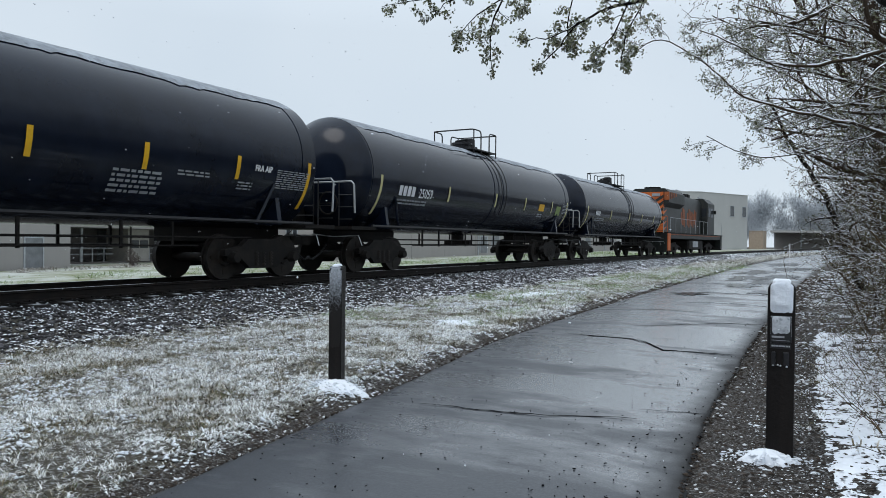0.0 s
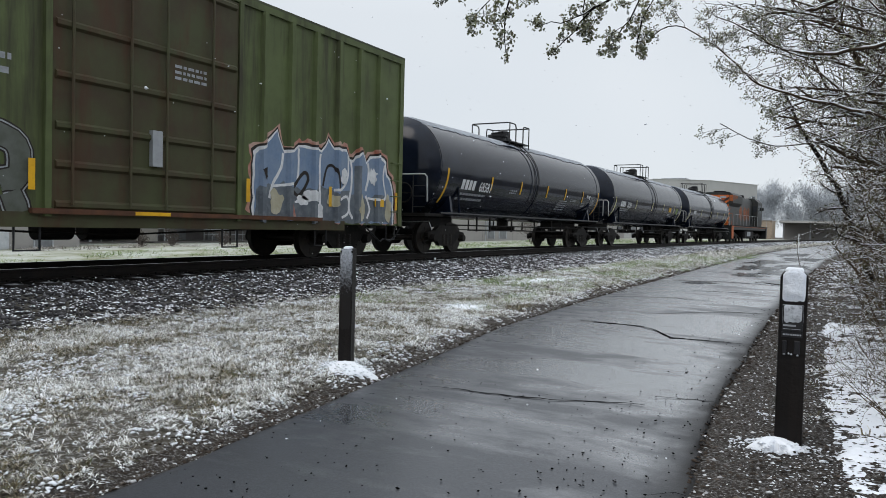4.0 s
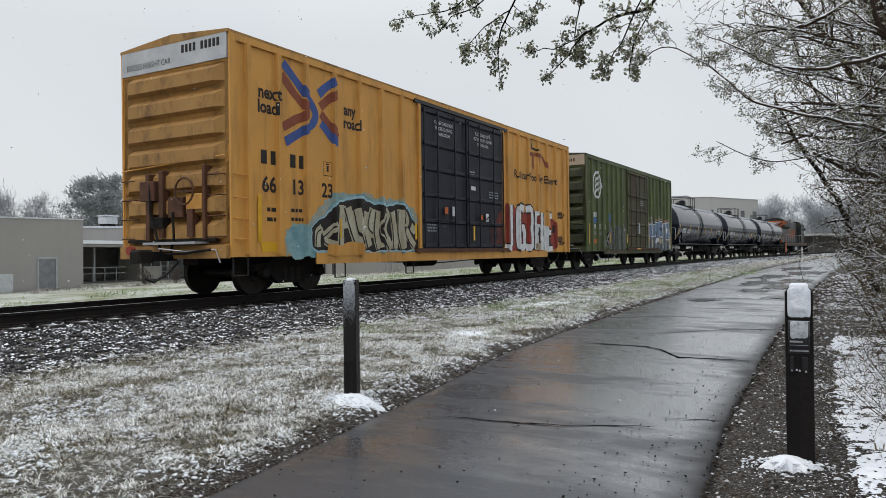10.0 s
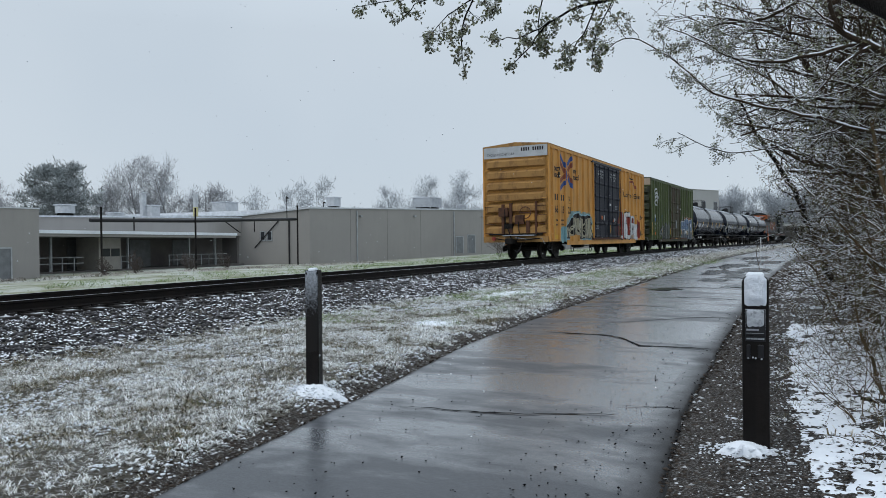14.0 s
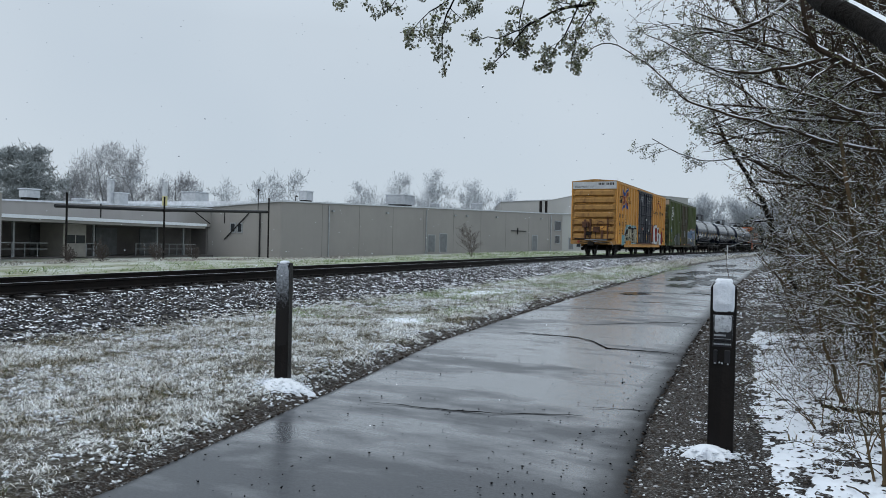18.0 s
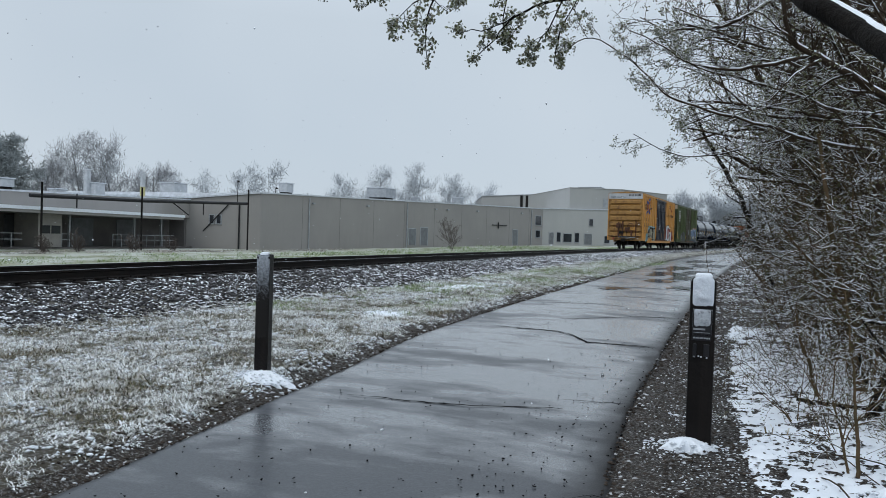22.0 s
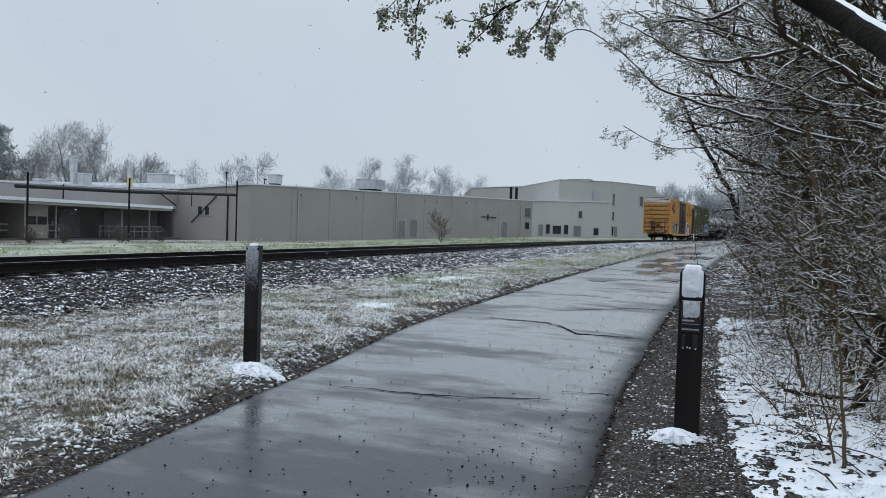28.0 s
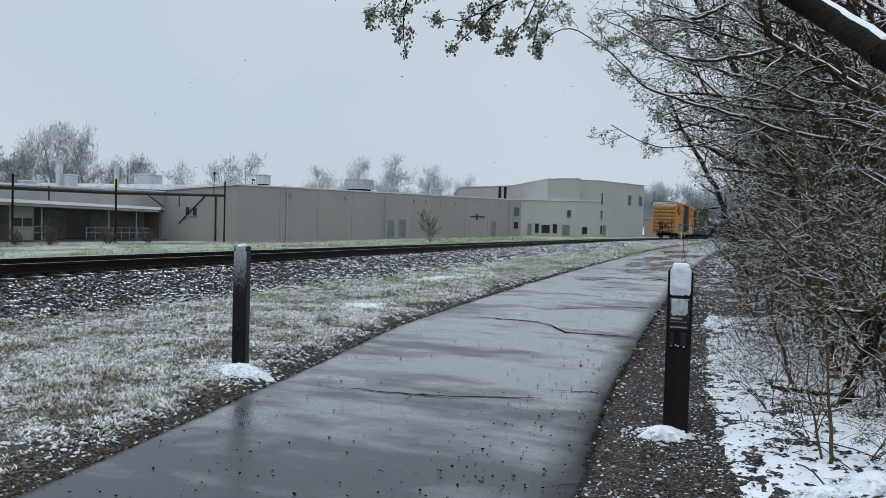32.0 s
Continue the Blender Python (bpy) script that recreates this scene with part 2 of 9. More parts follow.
M = {
    "snow": mat("snow", (0.82, 0.85, 0.89), 0.75, col2=(0.74, 0.78, 0.84), scale=3, amount3=0.1, bump=0.5, bscale=14),
    "snow_cover": mat("thin_snow", (0.72, 0.76, 0.82), 0.8, col2=(0.58, 0.63, 0.7), scale=8, col3=(0.3, 0.3, 0.3), scale3=40, amount3=0.2, bump=0.6, bscale=30),
    "frost_pale": mat("snow_dusted_plate", (0.5, 0.53, 0.57), 0.8, col2=(0.25, 0.27, 0.29), scale=9, col3=(0.05, 0.05, 0.05), scale3=30, amount3=0.8, bump=0.5, bscale=60),
    "wall_joint": mat("wall_joint", (0.225, 0.215, 0.205), 0.85, bump=0),
    "stripe_pale": mat("faded_yellow_band", (0.6, 0.55, 0.28), 0.6, bump=0),
    "tank": mat("black_tank_paint", (0.004, 0.0064, 0.013), 0.1, col2=(0.0078, 0.0122, 0.024), scale=1.3, col3=(0.016, 0.021, 0.032), scale3=5, amount3=0.15, bump=0.03, bscale=5, streaks=0.2, spec=0.26, rough2=0.2),
    "black": mat("black_paint", (0.012, 0.012, 0.014), 0.45, col2=(0.02, 0.02, 0.022), bump=0.1),
    "iron": mat("dirty_cast_iron", (0.008, 0.0075, 0.0075), 0.7, metal=0.0, col2=(0.018, 0.015, 0.013), scale=4, spec=0.15, bump=0.3),
    "wheel": mat("worn_wheel_steel", (0.012, 0.011, 0.0105), 0.55, metal=0.1, col2=(0.026, 0.02, 0.016), scale=5, spec=0.2, bump=0.2),
    "steel": mat("bright_rail_head", (0.42, 0.43, 0.45), 0.28, metal=0.9, col2=(0.3, 0.3, 0.32), scale=9, bump=0.05),
    "rail": mat("dark_rail_web", (0.009, 0.0078, 0.0075), 0.65, metal=0.0, col2=(0.016, 0.012, 0.01), scale=4, spec=0.15, bump=0.2),
    "sleeper": mat("creosoted_sleeper", (0.015, 0.013, 0.012), 0.75, col2=(0.028, 0.024, 0.022), scale=3, bump=0.5, objrand=0.6, snow=5, snow_at=(0.98, 1.12)),
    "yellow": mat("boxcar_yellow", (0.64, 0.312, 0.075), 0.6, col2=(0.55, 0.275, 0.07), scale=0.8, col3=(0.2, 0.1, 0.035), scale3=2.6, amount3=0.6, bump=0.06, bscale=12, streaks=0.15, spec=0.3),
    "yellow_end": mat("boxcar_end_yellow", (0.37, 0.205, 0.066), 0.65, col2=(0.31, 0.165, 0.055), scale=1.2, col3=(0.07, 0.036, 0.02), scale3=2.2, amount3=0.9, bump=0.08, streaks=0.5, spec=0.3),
    "door": mat("navy_door", (0.011, 0.0125, 0.02), 0.5, col2=(0.018, 0.02, 0.03), scale=1.5, col3=(0.035, 0.035, 0.04), scale3=6, amount3=0.3, bump=0.06, streaks=0.2, spec=0.2),
    "green": mat("boxcar_green", (0.095, 0.122, 0.046), 0.6, col2=(0.07, 0.088, 0.034), scale=1.6, col3=(0.03, 0.024, 0.015), scale3=2.2, amount3=0.9, bump=0.08, streaks=0.1, spec=0.3),
    "green_end": mat("boxcar_end_green", (0.07, 0.082, 0.042), 0.7, col2=(0.035, 0.038, 0.028), scale=1.6, col3=(0.03, 0.024, 0.018), scale3=3, amount3=0.55, bump=0.1, streaks=0.2, spec=0.3),
    "green_door": mat("boxcar_door_green", (0.058, 0.064, 0.028), 0.65, col2=(0.05, 0.036, 0.02), scale=1.4, col3=(0.065, 0.028, 0.014), scale3=2.0, amount3=0.95, bump=0.08, streaks=0.2, spec=0.3),
    "panel_white": mat("weathered_white_panel", (0.5, 0.52, 0.54), 0.6, col2=(0.38, 0.4, 0.42), bump=0.05),
    "panel_tan": mat("faded_tan_panel", (0.42, 0.34, 0.26), 0.65, col2=(0.36, 0.29, 0.22), bump=0.05),
    "white": mat("white_lettering", (0.72, 0.73, 0.74), 0.6, col2=(0.55, 0.56, 0.57), scale=6, bump=0),
    "white_dim": mat("worn_white_lettering", (0.34, 0.36, 0.38), 0.6, col2=(0.22, 0.23, 0.25), scale=6, bump=0),
    "ink": mat("dark_lettering", (0.025, 0.02, 0.018), 0.6, bump=0),
    "stripe": mat("reflective_yellow", (0.75, 0.42, 0.02), 0.4, col2=(0.6, 0.32, 0.02), bump=0),
    "crown_frost": mat("wet_grey_snow", (0.3, 0.33, 0.37), 0.5, col2=(0.14, 0.155, 0.175), scale=2.5, col3=(0.04, 0.044, 0.05), scale3=7, amount3=0.7, bump=0.4, bscale=20),
    "patch_blue": mat("blue_touch_up_paint", (0.05, 0.15, 0.36), 0.6, col2=(0.04, 0.12, 0.3), bump=0),
    "loco_dark": mat("grimy_dark_green_black", (0.016, 0.019, 0.018), 0.5, col2=(0.026, 0.028, 0.026), scale=1.2, col3=(0.06, 0.055, 0.05), scale3=3, amount3=0.5, bump=0.1, streaks=0.15, spec=0.25),
    "loco_rust": mat("faded_orange_paint", (0.36, 0.1, 0.03), 0.6, col2=(0.22, 0.065, 0.025), scale=2.5, col3=(0.05, 0.03, 0.02), scale3=5, amount3=0.7, bump=0.05, streaks=0.3),
    "orange": mat("loco_orange", (0.56, 0.13, 0.025), 0.5, col2=(0.42, 0.09, 0.02), scale=1, col3=(0.1, 0.04, 0.02), scale3=4, amount3=0.4, bump=0.05),
    "red": mat("graffiti_red", (0.3, 0.045, 0.03), 0.6, col2=(0.2, 0.04, 0.03), bump=0),
    "maroon": mat("logo_maroon", (0.27, 0.075, 0.04), 0.6, bump=0),
    "blue": mat("logo_blue", (0.05, 0.1, 0.3), 0.6, bump=0),
    "rose": mat("graffiti_rose", (0.36, 0.13, 0.09), 0.6, col2=(0.5, 0.36, 0.3), scale=3, bump=0),
    "sky_blue": mat("graffiti_blue", (0.15, 0.22, 0.33), 0.6, col2=(0.21, 0.27, 0.36), scale=2.2, bump=0),
    "teal": mat("graffiti_teal", (0.1, 0.24, 0.27), 0.6, col2=(0.25, 0.42, 0.45), scale=2, bump=0),
    "silver": mat("graffiti_grey", (0.13, 0.138, 0.128), 0.5, col2=(0.075, 0.085, 0.065), scale=2.5, bump=0),
    "cream": mat("graffiti_cream", (0.46, 0.44, 0.34), 0.6, col2=(0.34, 0.3, 0.2), scale=3, bump=0),
    "rust": mat("rusty_steel", (0.12, 0.05, 0.025), 0.75, col2=(0.06, 0.03, 0.02), scale=3, bump=0.2),
    "asphalt": None, "post": mat("dark_wet_timber", (0.008, 0.0065, 0.006), 0.5, col2=(0.007, 0.006, 0.006), scale=2, col3=(0.025, 0.019, 0.016), scale3=9, streaks=0.08, bump=0.35, bscale=25, spec=0.15),
    "wall": mat("painted_block_wall", (0.315, 0.3, 0.285), 0.85, col2=(0.28, 0.267, 0.255), scale=0.15, col3=(0.24, 0.23, 0.22), scale3=0.8, amount3=0.3, bump=0.05, bscale=2, streaks=0.15),
    "wall_pale": mat("pale_panel_wall", (0.43, 0.43, 0.415), 0.85, col2=(0.39, 0.39, 0.38), scale=0.12, col3=(0.36, 0.36, 0.35), scale3=0.7, amount3=0.3, bump=0.05, bscale=2, streaks=0.15),
    "roof": mat("snowy_flat_roof", (0.62, 0.65, 0.69), 0.8, bump=0.1),
    "window": mat("dark_window_glass", (0.03, 0.034, 0.04), 0.12, bump=0, spec=0.6),
    "galv": mat("galvanised_metal", (0.42, 0.44, 0.46), 0.5, metal=0.4, bump=0.05),
    "bark": mat("wet_bark", (0.036, 0.026, 0.018), 0.8, col2=(0.07, 0.05, 0.034), scale=6, bump=0.6, bscale=40, spec=0.12, world_space=True),
    "bark_dark": mat("dark_wet_bark", (0.006, 0.005, 0.0042), 0.75, col2=(0.012, 0.0095, 0.0075), scale=6, bump=0.8, bscale=35, spec=0.12, world_space=True),
    "stem": mat("green_brown_stem", (0.12, 0.078, 0.045), 0.8, col2=(0.065, 0.055, 0.03), scale=5, spec=0.12, bump=0.3, world_space=True),
    "leaf": mat("young_leaf", (0.16, 0.16, 0.07), 0.6, island=((0.09, 0.1, 0.05), (0.17, 0.19, 0.1), (0.33, 0.35, 0.25), (0.17, 0.14, 0.09), (0.48, 0.5, 0.44), (0.74, 0.76, 0.77)), bump=0),
    "bud": mat("closed_bud", (0.08, 0.08, 0.035), 0.7, island=((0.04, 0.035, 0.018), (0.08, 0.085, 0.035), (0.13, 0.12, 0.06), (0.09, 0.06, 0.035), (0.6, 0.62, 0.62)), bump=0),
    # distance haze is put into the pale colours of far trees and pine
    "far_tree": mat("hazed_twigs", (0.29, 0.295, 0.31), 0.9, col2=(0.35, 0.355, 0.37), bump=0),
    "haze_tree": mat("hazed_far_twigs", (0.42, 0.45, 0.485), 0.95, col2=(0.47, 0.5, 0.53), bump=0),
    "dry_bush": mat("dry_brown_twigs", (0.12, 0.1, 0.09), 0.9, bump=0),
    "pine": mat("hazed_pine", (0.22, 0.245, 0.245), 0.9, col2=(0.3, 0.325, 0.33), bump=0),
    "grass_green": mat("fresh_grass", (0.12, 0.17, 0.06), 0.8, island=((0.09, 0.15, 0.035), (0.15, 0.22, 0.06), (0.24, 0.3, 0.13), (0.62, 0.67, 0.6)), bump=0),
    "stone": mat("snowy_ballast", (0.07, 0.07, 0.08), 0.8, world_space=True, island=((0.014, 0.013, 0.013), (0.032, 0.03, 0.031), (0.062, 0.058, 0.06), (0.13, 0.126, 0.132)), bump=0.3, bscale=50, snow=4.5, snow_at=(0.92, 1.0)),
    "gravel": mat("brown_gravel", (0.07, 0.055, 0.045), 0.85, island=((0.012, 0.009, 0.007), (0.03, 0.021, 0.015), (0.018, 0.013, 0.01), (0.05, 0.036, 0.026), (0.024, 0.017, 0.012), (0.06, 0.045, 0.034), (0.03, 0.023, 0.017), (0.12, 0.1, 0.085), (0.04, 0.03, 0.022), (0.6, 0.61, 0.63), (0.78, 0.8, 0.83)), bump=0.2),
}

# matted grass: tan, brown and green blades, whitened in drifts where the wet snow holds
gm = bpy.data.materials.new("snow_dusted_grass")
gm.use_nodes = True
nt = gm.node_tree
bs = nt.nodes["Principled BSDF"]
geo = nt.nodes.new("ShaderNodeNewGeometry")


def island_ramp(nt, source, shades):
    rr = nt.nodes.new("ShaderNodeValToRGB")
    while len(rr.color_ramp.elements) < len(shades):
        rr.color_ramp.elements.new(0.5)
    for k, shade in enumerate(shades):
        rr.color_ramp.elements[k].position = k / (len(shades) - 1)
        rr.color_ramp.elements[k].color = (*shade, 1)
    nt.links.new(source, rr.inputs["Fac"])
    return rr.outputs["Color"]


dry = island_ramp(nt, geo.outputs["Random Per Island"], ((0.02, 0.016, 0.009), (0.07, 0.054, 0.03), (0.13, 0.105, 0.06), (0.055, 0.07, 0.026), (0.21, 0.17, 0.1), (0.36, 0.32, 0.25), (0.6, 0.6, 0.57)))
white = island_ramp(nt, geo.outputs["Random Per Island"], ((0.13, 0.115, 0.08), (0.5, 0.49, 0.45), (0.78, 0.79, 0.78), (0.85, 0.87, 0.87), (0.87, 0.89, 0.9)))
n_big = node(nt, "ShaderNodeTexNoise", Scale=1.6, Detail=3.0, Roughness=0.6)
n_small = node(nt, "ShaderNodeTexNoise", Scale=11.0, Detail=3.0, Roughness=0.6)
for n_ in (n_big, n_small):
    nt.links.new(geo.outputs["Position"], n_.inputs["Vector"])
held = ramp(nt, times(nt, n_big.outputs["Fac"], n_small.outputs["Fac"], "ADD"), 0.88, 1.1)
nt.links.new(mix_colours(nt, held, dry, white), bs.inputs["Base Color"])
bs.inputs["Roughness"].default_value = 0.8
bs.inputs["Specular IOR Level"].default_value = 0.2
M["grass"] = gm

# ---- building blocks ----


class Shape:
    """Collects faces, then becomes one mesh."""

    def __init__(self):
        self.v, self.f = [], []

    def quad(self, *p):
        k = len(self.v)
        self.v += [tuple(q) for q in p]
        self.f.append(tuple(range(k, k + len(p))))
        return self

    def box(self, x0, x1, y0, y1, z0, z1, m=None):
        k = len(self.v)
        c = [(x, y, z) for z in (z0, z1) for y in (y0, y1) for x in (x0, x1)]
        self.v += [tuple(m @ Vector(p)) for p in c] if m else c
        self.f += [tuple(k + i for i in q) for q in ((0, 2, 3, 1), (4, 5, 7, 6), (0, 1, 5, 4), (2, 6, 7, 3), (0, 4, 6, 2), (1, 3, 7, 5))]
        return self

    def block(self, x0, x1, y0, y1, z0, z1, b=0.02):
        """A box with chamfered vertical and top edges."""
        prof = [(x0 + b, y0), (x1 - b, y0), (x1, y0 + b), (x1, y1 - b), (x1 - b, y1), (x0 + b, y1), (x0, y1 - b), (x0, y0 + b)]
        cx, cy = (x0 + x1) / 2, (y0 + y1) / 2
        ring = lambda z, s: [(cx + (x - cx) * s(x1 - x0), cy + (y - cy) * s(y1 - y0), z) for x, y in prof]
        one = lambda w: 1.0
        small = lambda w: max(0.2, 1 - 2 * b / w)
        return self.loft([ring(z0, one), ring(z1 - b, one), ring(z1, small)])

    def loft(self, rings, closed=True, caps=True):
        k, n = len(self.v), len(rings[0])
        for r in rings:
            self.v += [tuple(p) for p in r]
        for i in range(len(rings) - 1):
            for j in range(n if closed else n - 1):
                a, b = k + i * n + j, k + i * n + (j + 1) % n
                self.f.append((a, b, b + n, a + n))
        if caps and closed:
            self.f.append(tuple(reversed(range(k, k + n))))
            self.f.append(tuple(range(k + (len(rings) - 1) * n, k + len(rings) * n)))
        return self

    def tube(self, pts, r, sides=6, radii=None):
        pts = [Vector(p) for p in pts]
        rings = []
        for i, p in enumerate(pts):
            d = (pts[min(i + 1, len(pts) - 1)] - pts[max(i - 1, 0)]).normalized()
            a = d.orthogonal().normalized() if i == 0 else (a - d * a.dot(d)).normalized()
            b = d.cross(a)
            rr = radii[i] if radii else r
            rings.append([p + (a * math.cos(2 * math.pi * j / sides) + b * math.sin(2 * math.pi * j / sides)) * rr for j in range(sides)])
        return self.loft(rings)

    def disc(self, c, r, axis="x", depth=0.1, sides=24, r2=None):
        """A cylinder along an axis, centred on c."""
        r2 = r if r2 is None else r2
        rings = []
        for s, rr in ((-0.5, r), (0.5, r2)):
            ring = []
            for j in range(sides):
                u, w = rr * math.cos(2 * math.pi * j / sides), rr * math.sin(2 * math.pi * j / sides)
                o = {"x": (s * depth, u, w), "y": (w, s * depth, u), "z": (u, w, s * depth)}[axis]
                ring.append(tuple(a + b for a, b in zip(c, o)))
            rings.append(ring)
        return self.loft(rings)

    def mesh(self, name, material, smooth=None):
        me = bpy.data.meshes.new(name)
        me.from_pydata(self.v, [], self.f)
        me.materials.append(material)
        if smooth is not None:
            me.shade_smooth()
            me.set_sharp_from_angle(angle=radians(smooth))
        me.update()
        return me


def thing(name, label, category, group="", kind="", at=None):
    ob = new(name)
    ob.empty_display_size = 0.3
    if at is not None:
        ob.matrix_basis = at
    return tagged(ob, label, category, group, kind)


def part(name, shape, material, parent, label="", smooth=None):
    me = shape if isinstance(shape, bpy.types.Mesh) else shape.mesh(name, material, smooth)
    ob = new(name, me)
    ob.parent = parent
    return tagged(ob, label)


def solid(name, shape, material, label="", category="", group="", kind="", smooth=None):
    """A thing or piece of the setting that is a single mesh."""
    return tagged(new(name, shape.mesh(name, material, smooth)), label, category, group, kind)


def arrays(name, verts, faces, material, smooth=False):
    """A mesh from arrays: verts (n, 3), faces (m, k)."""
    me = bpy.data.meshes.new(name)
    nv, nf, k = len(verts), len(faces), faces.shape[1]
    me.vertices.add(nv)
    me.vertices.foreach_set("co", np.asarray(verts, np.float32).ravel())
    me.loops.add(nf * k)
    me.loops.foreach_set("vertex_index", np.asarray(faces, np.int32).ravel())
    me.polygons.add(nf)
    me.polygons.foreach_set("loop_start", np.arange(0, nf * k, k, dtype=np.int32))
    me.polygons.foreach_set("loop_total", np.full(nf, k, np.int32))
    me.materials.append(material)
    me.update(calc_edges=True)
    if smooth:
        me.shade_smooth()
    return me


def writing(name, body, size, material, parent, place, across, up, align="LEFT", label="", squeeze=1.0, bold=0.0):
    cu = bpy.data.curves.new(name, "FONT")
    cu.body, cu.size, cu.align_x, cu.offset = body, size, align, bold
    cu.resolution_u = 3
    cu.materials.append(material)
    ob = new(name, cu)
    a, u = Vector(across), Vector(up)
    n = a.cross(u)
    ob.parent = parent
    ob.matrix_basis = Matrix.Translation(place) @ Matrix((a, u, n)).transposed().to_4x4() @ Matrix.Diagonal((squeeze, 1, 1, 1))
    return tagged(ob, label)


# ---- terrain ----
def bend(y):
    """How far the line swings to the right at y."""
    return 4.6e-4 * np.maximum(0, np.minimum(y, 420) - 20) ** 2 + np.maximum(0, y - 420) * 0.37


def rail_z(y):
    return 0.55 + 0.004 * np.clip(y, -60, 260)


def level(y):
    """Height of the paved trail."""
    return 0.004 * np.clip(y - 8, 0, 240)


CENTRE = -11.87
TRAIL_Y = np.array([-40, 0, 3, 6, 9, 13, 18, 28, 45, 60, 80, 110, 160, 260.0])
TRAIL_L = np.array([-2.6, -3.0, -3.3, -3.75, -4.25, -4.5, -4.72, -5.0, -5.3, -5.35, -4.9, -3.4, 1.2, 17.0])
TRAIL_R = np.array([0.1, -0.45, -0.62, -0.87, -0.98, -1.08, -1.15, -1.2, -1.1, -0.75, 0.1, 2.0, 6.6, 22.4])


def trail(y):
    return np.interp(y, TRAIL_Y, TRAIL_L), np.interp(y, TRAIL_Y, TRAIL_R)


def field_z(x, y):
    return -1.69 + 0.0215 * (np.clip(y, 20, 170) - 47) + 0.75 * np.clip((74 - y) / 34, 0, 1)


def hills(x, y, s):
    return np.sin(x * 1.7 * s + 0.4) * np.cos(y * 1.3 * s + 1.1) + 0.5 * np.sin(x * 3.1 * s - y * 2.3 * s)


def ground_z(x, y):
    x, y = np.asarray(x, float), np.asarray(y, float)
    b, r, g = bend(y), rail_z(y), level(y)
    xl, xr = trail(y)
    u = x - b
    ks = [-1600, -120, -52, -30, -17.5, -15.2, -13.7, -10.3, -8.35, -7.6]
    top = r - 0.26
    f = field_z(x, y)
    hs = [f, f, f, f * 0.7 + (r - 0.9) * 0.3, r - 0.62, r - 0.6, top, top, g + 0.10, g + 0.06]
    z = np.zeros_like(x)
    for i in range(len(ks) - 1):
        k = (u >= ks[i]) & (u < ks[i + 1])
        w = (u - ks[i]) / (ks[i + 1] - ks[i])
        z = np.where(k, hs[i] * (1 - w) + hs[i + 1] * w, z)
    verge = g + 0.06 + 0.012 * hills(x, y, 1.0)
    z = np.where((u >= -7.6) & (x < xl), verge * np.clip((xl - x) / 0.3, 0, 1) + (g - 0.03) * (1 - np.clip((xl - x) / 0.3, 0, 1)), z)
    z = np.where((x >= xl) & (x <= xr), g - 0.05, z)
    right = g - 0.02 + 0.055 * np.clip(x - xr - 0.9, 0, 14) + np.clip((x - xr) / 0.9, 0, 1) * (0.05 + 0.022 * hills(x, y, 1.6))
    return np.where(x > xr, right, z)


def spread(steps):
    """Grid lines: runs of (from, to, step)."""
    out = []
    for a, b, s in steps:
        out += list(np.arange(a, b, s))
    return np.array(out)


M["ground"] = mat("snowy_winter_ground", (0.03, 0.025, 0.017), 0.9, col2=(0.065, 0.056, 0.04), scale=1.4, col3=(0.7, 0.73, 0.76), scale3=30, amount3=0.4, bump=0.8, bscale=18, world_space=True)


def grid_sheet(name, xs, ys, zf, material):
    gx, gy = np.meshgrid(xs, ys)
    gz = zf(gx, gy)
    n = len(xs)
    i = (np.arange(len(ys) - 1)[:, None] * n + np.arange(n - 1)[None]).ravel()
    return arrays(name, np.stack([gx, gy, gz], -1).reshape(-1, 3), np.stack([i, i + 1, i + n + 1, i + n], -1), material, smooth=True)


xs = spread([(-1500, -200, 130), (-200, -60, 14), (-60, -20, 4), (-20, -7.4, 0.3), (-7.4, 3, 0.16), (3, 14, 0.6), (14, 80, 6), (80, 1501, 142)])
ys = spread([(-600, -40, 80), (-40, -4, 4), (-4, 30, 0.3), (30, 70, 1.0), (70, 200, 3), (200, 420, 10), (420, 2001, 158)])
ground = tagged(new("ground", grid_sheet("ground", xs, ys, ground_z, M["ground"])), "winter grass and soil dusted with wet snow", "ground", kind="structure")

# asphalt: wet, with drying and flooded patches
am = bpy.data.materials.new("wet_asphalt")
am.use_nodes = True
nt = am.node_tree
bs = nt.nodes["Principled BSDF"]
pos = nt.nodes.new("ShaderNodeNewGeometry").outputs["Position"]
big = node(nt, "ShaderNodeTexNoise", Scale=0.75, Detail=4.0, Roughness=0.55)
mapn = nt.nodes.new("ShaderNodeMapping")
mapn.inputs["Scale"].default_value = (0.42, 0.8, 1.0)
nt.links.new(pos, mapn.inputs["Vector"])
nt.links.new(mapn.outputs[0], big.inputs["Vector"])
fine = node(nt, "ShaderNodeTexNoise", Scale=70.0, Detail=4.0, Roughness=0.7)
nt.links.new(pos, fine.inputs["Vector"])
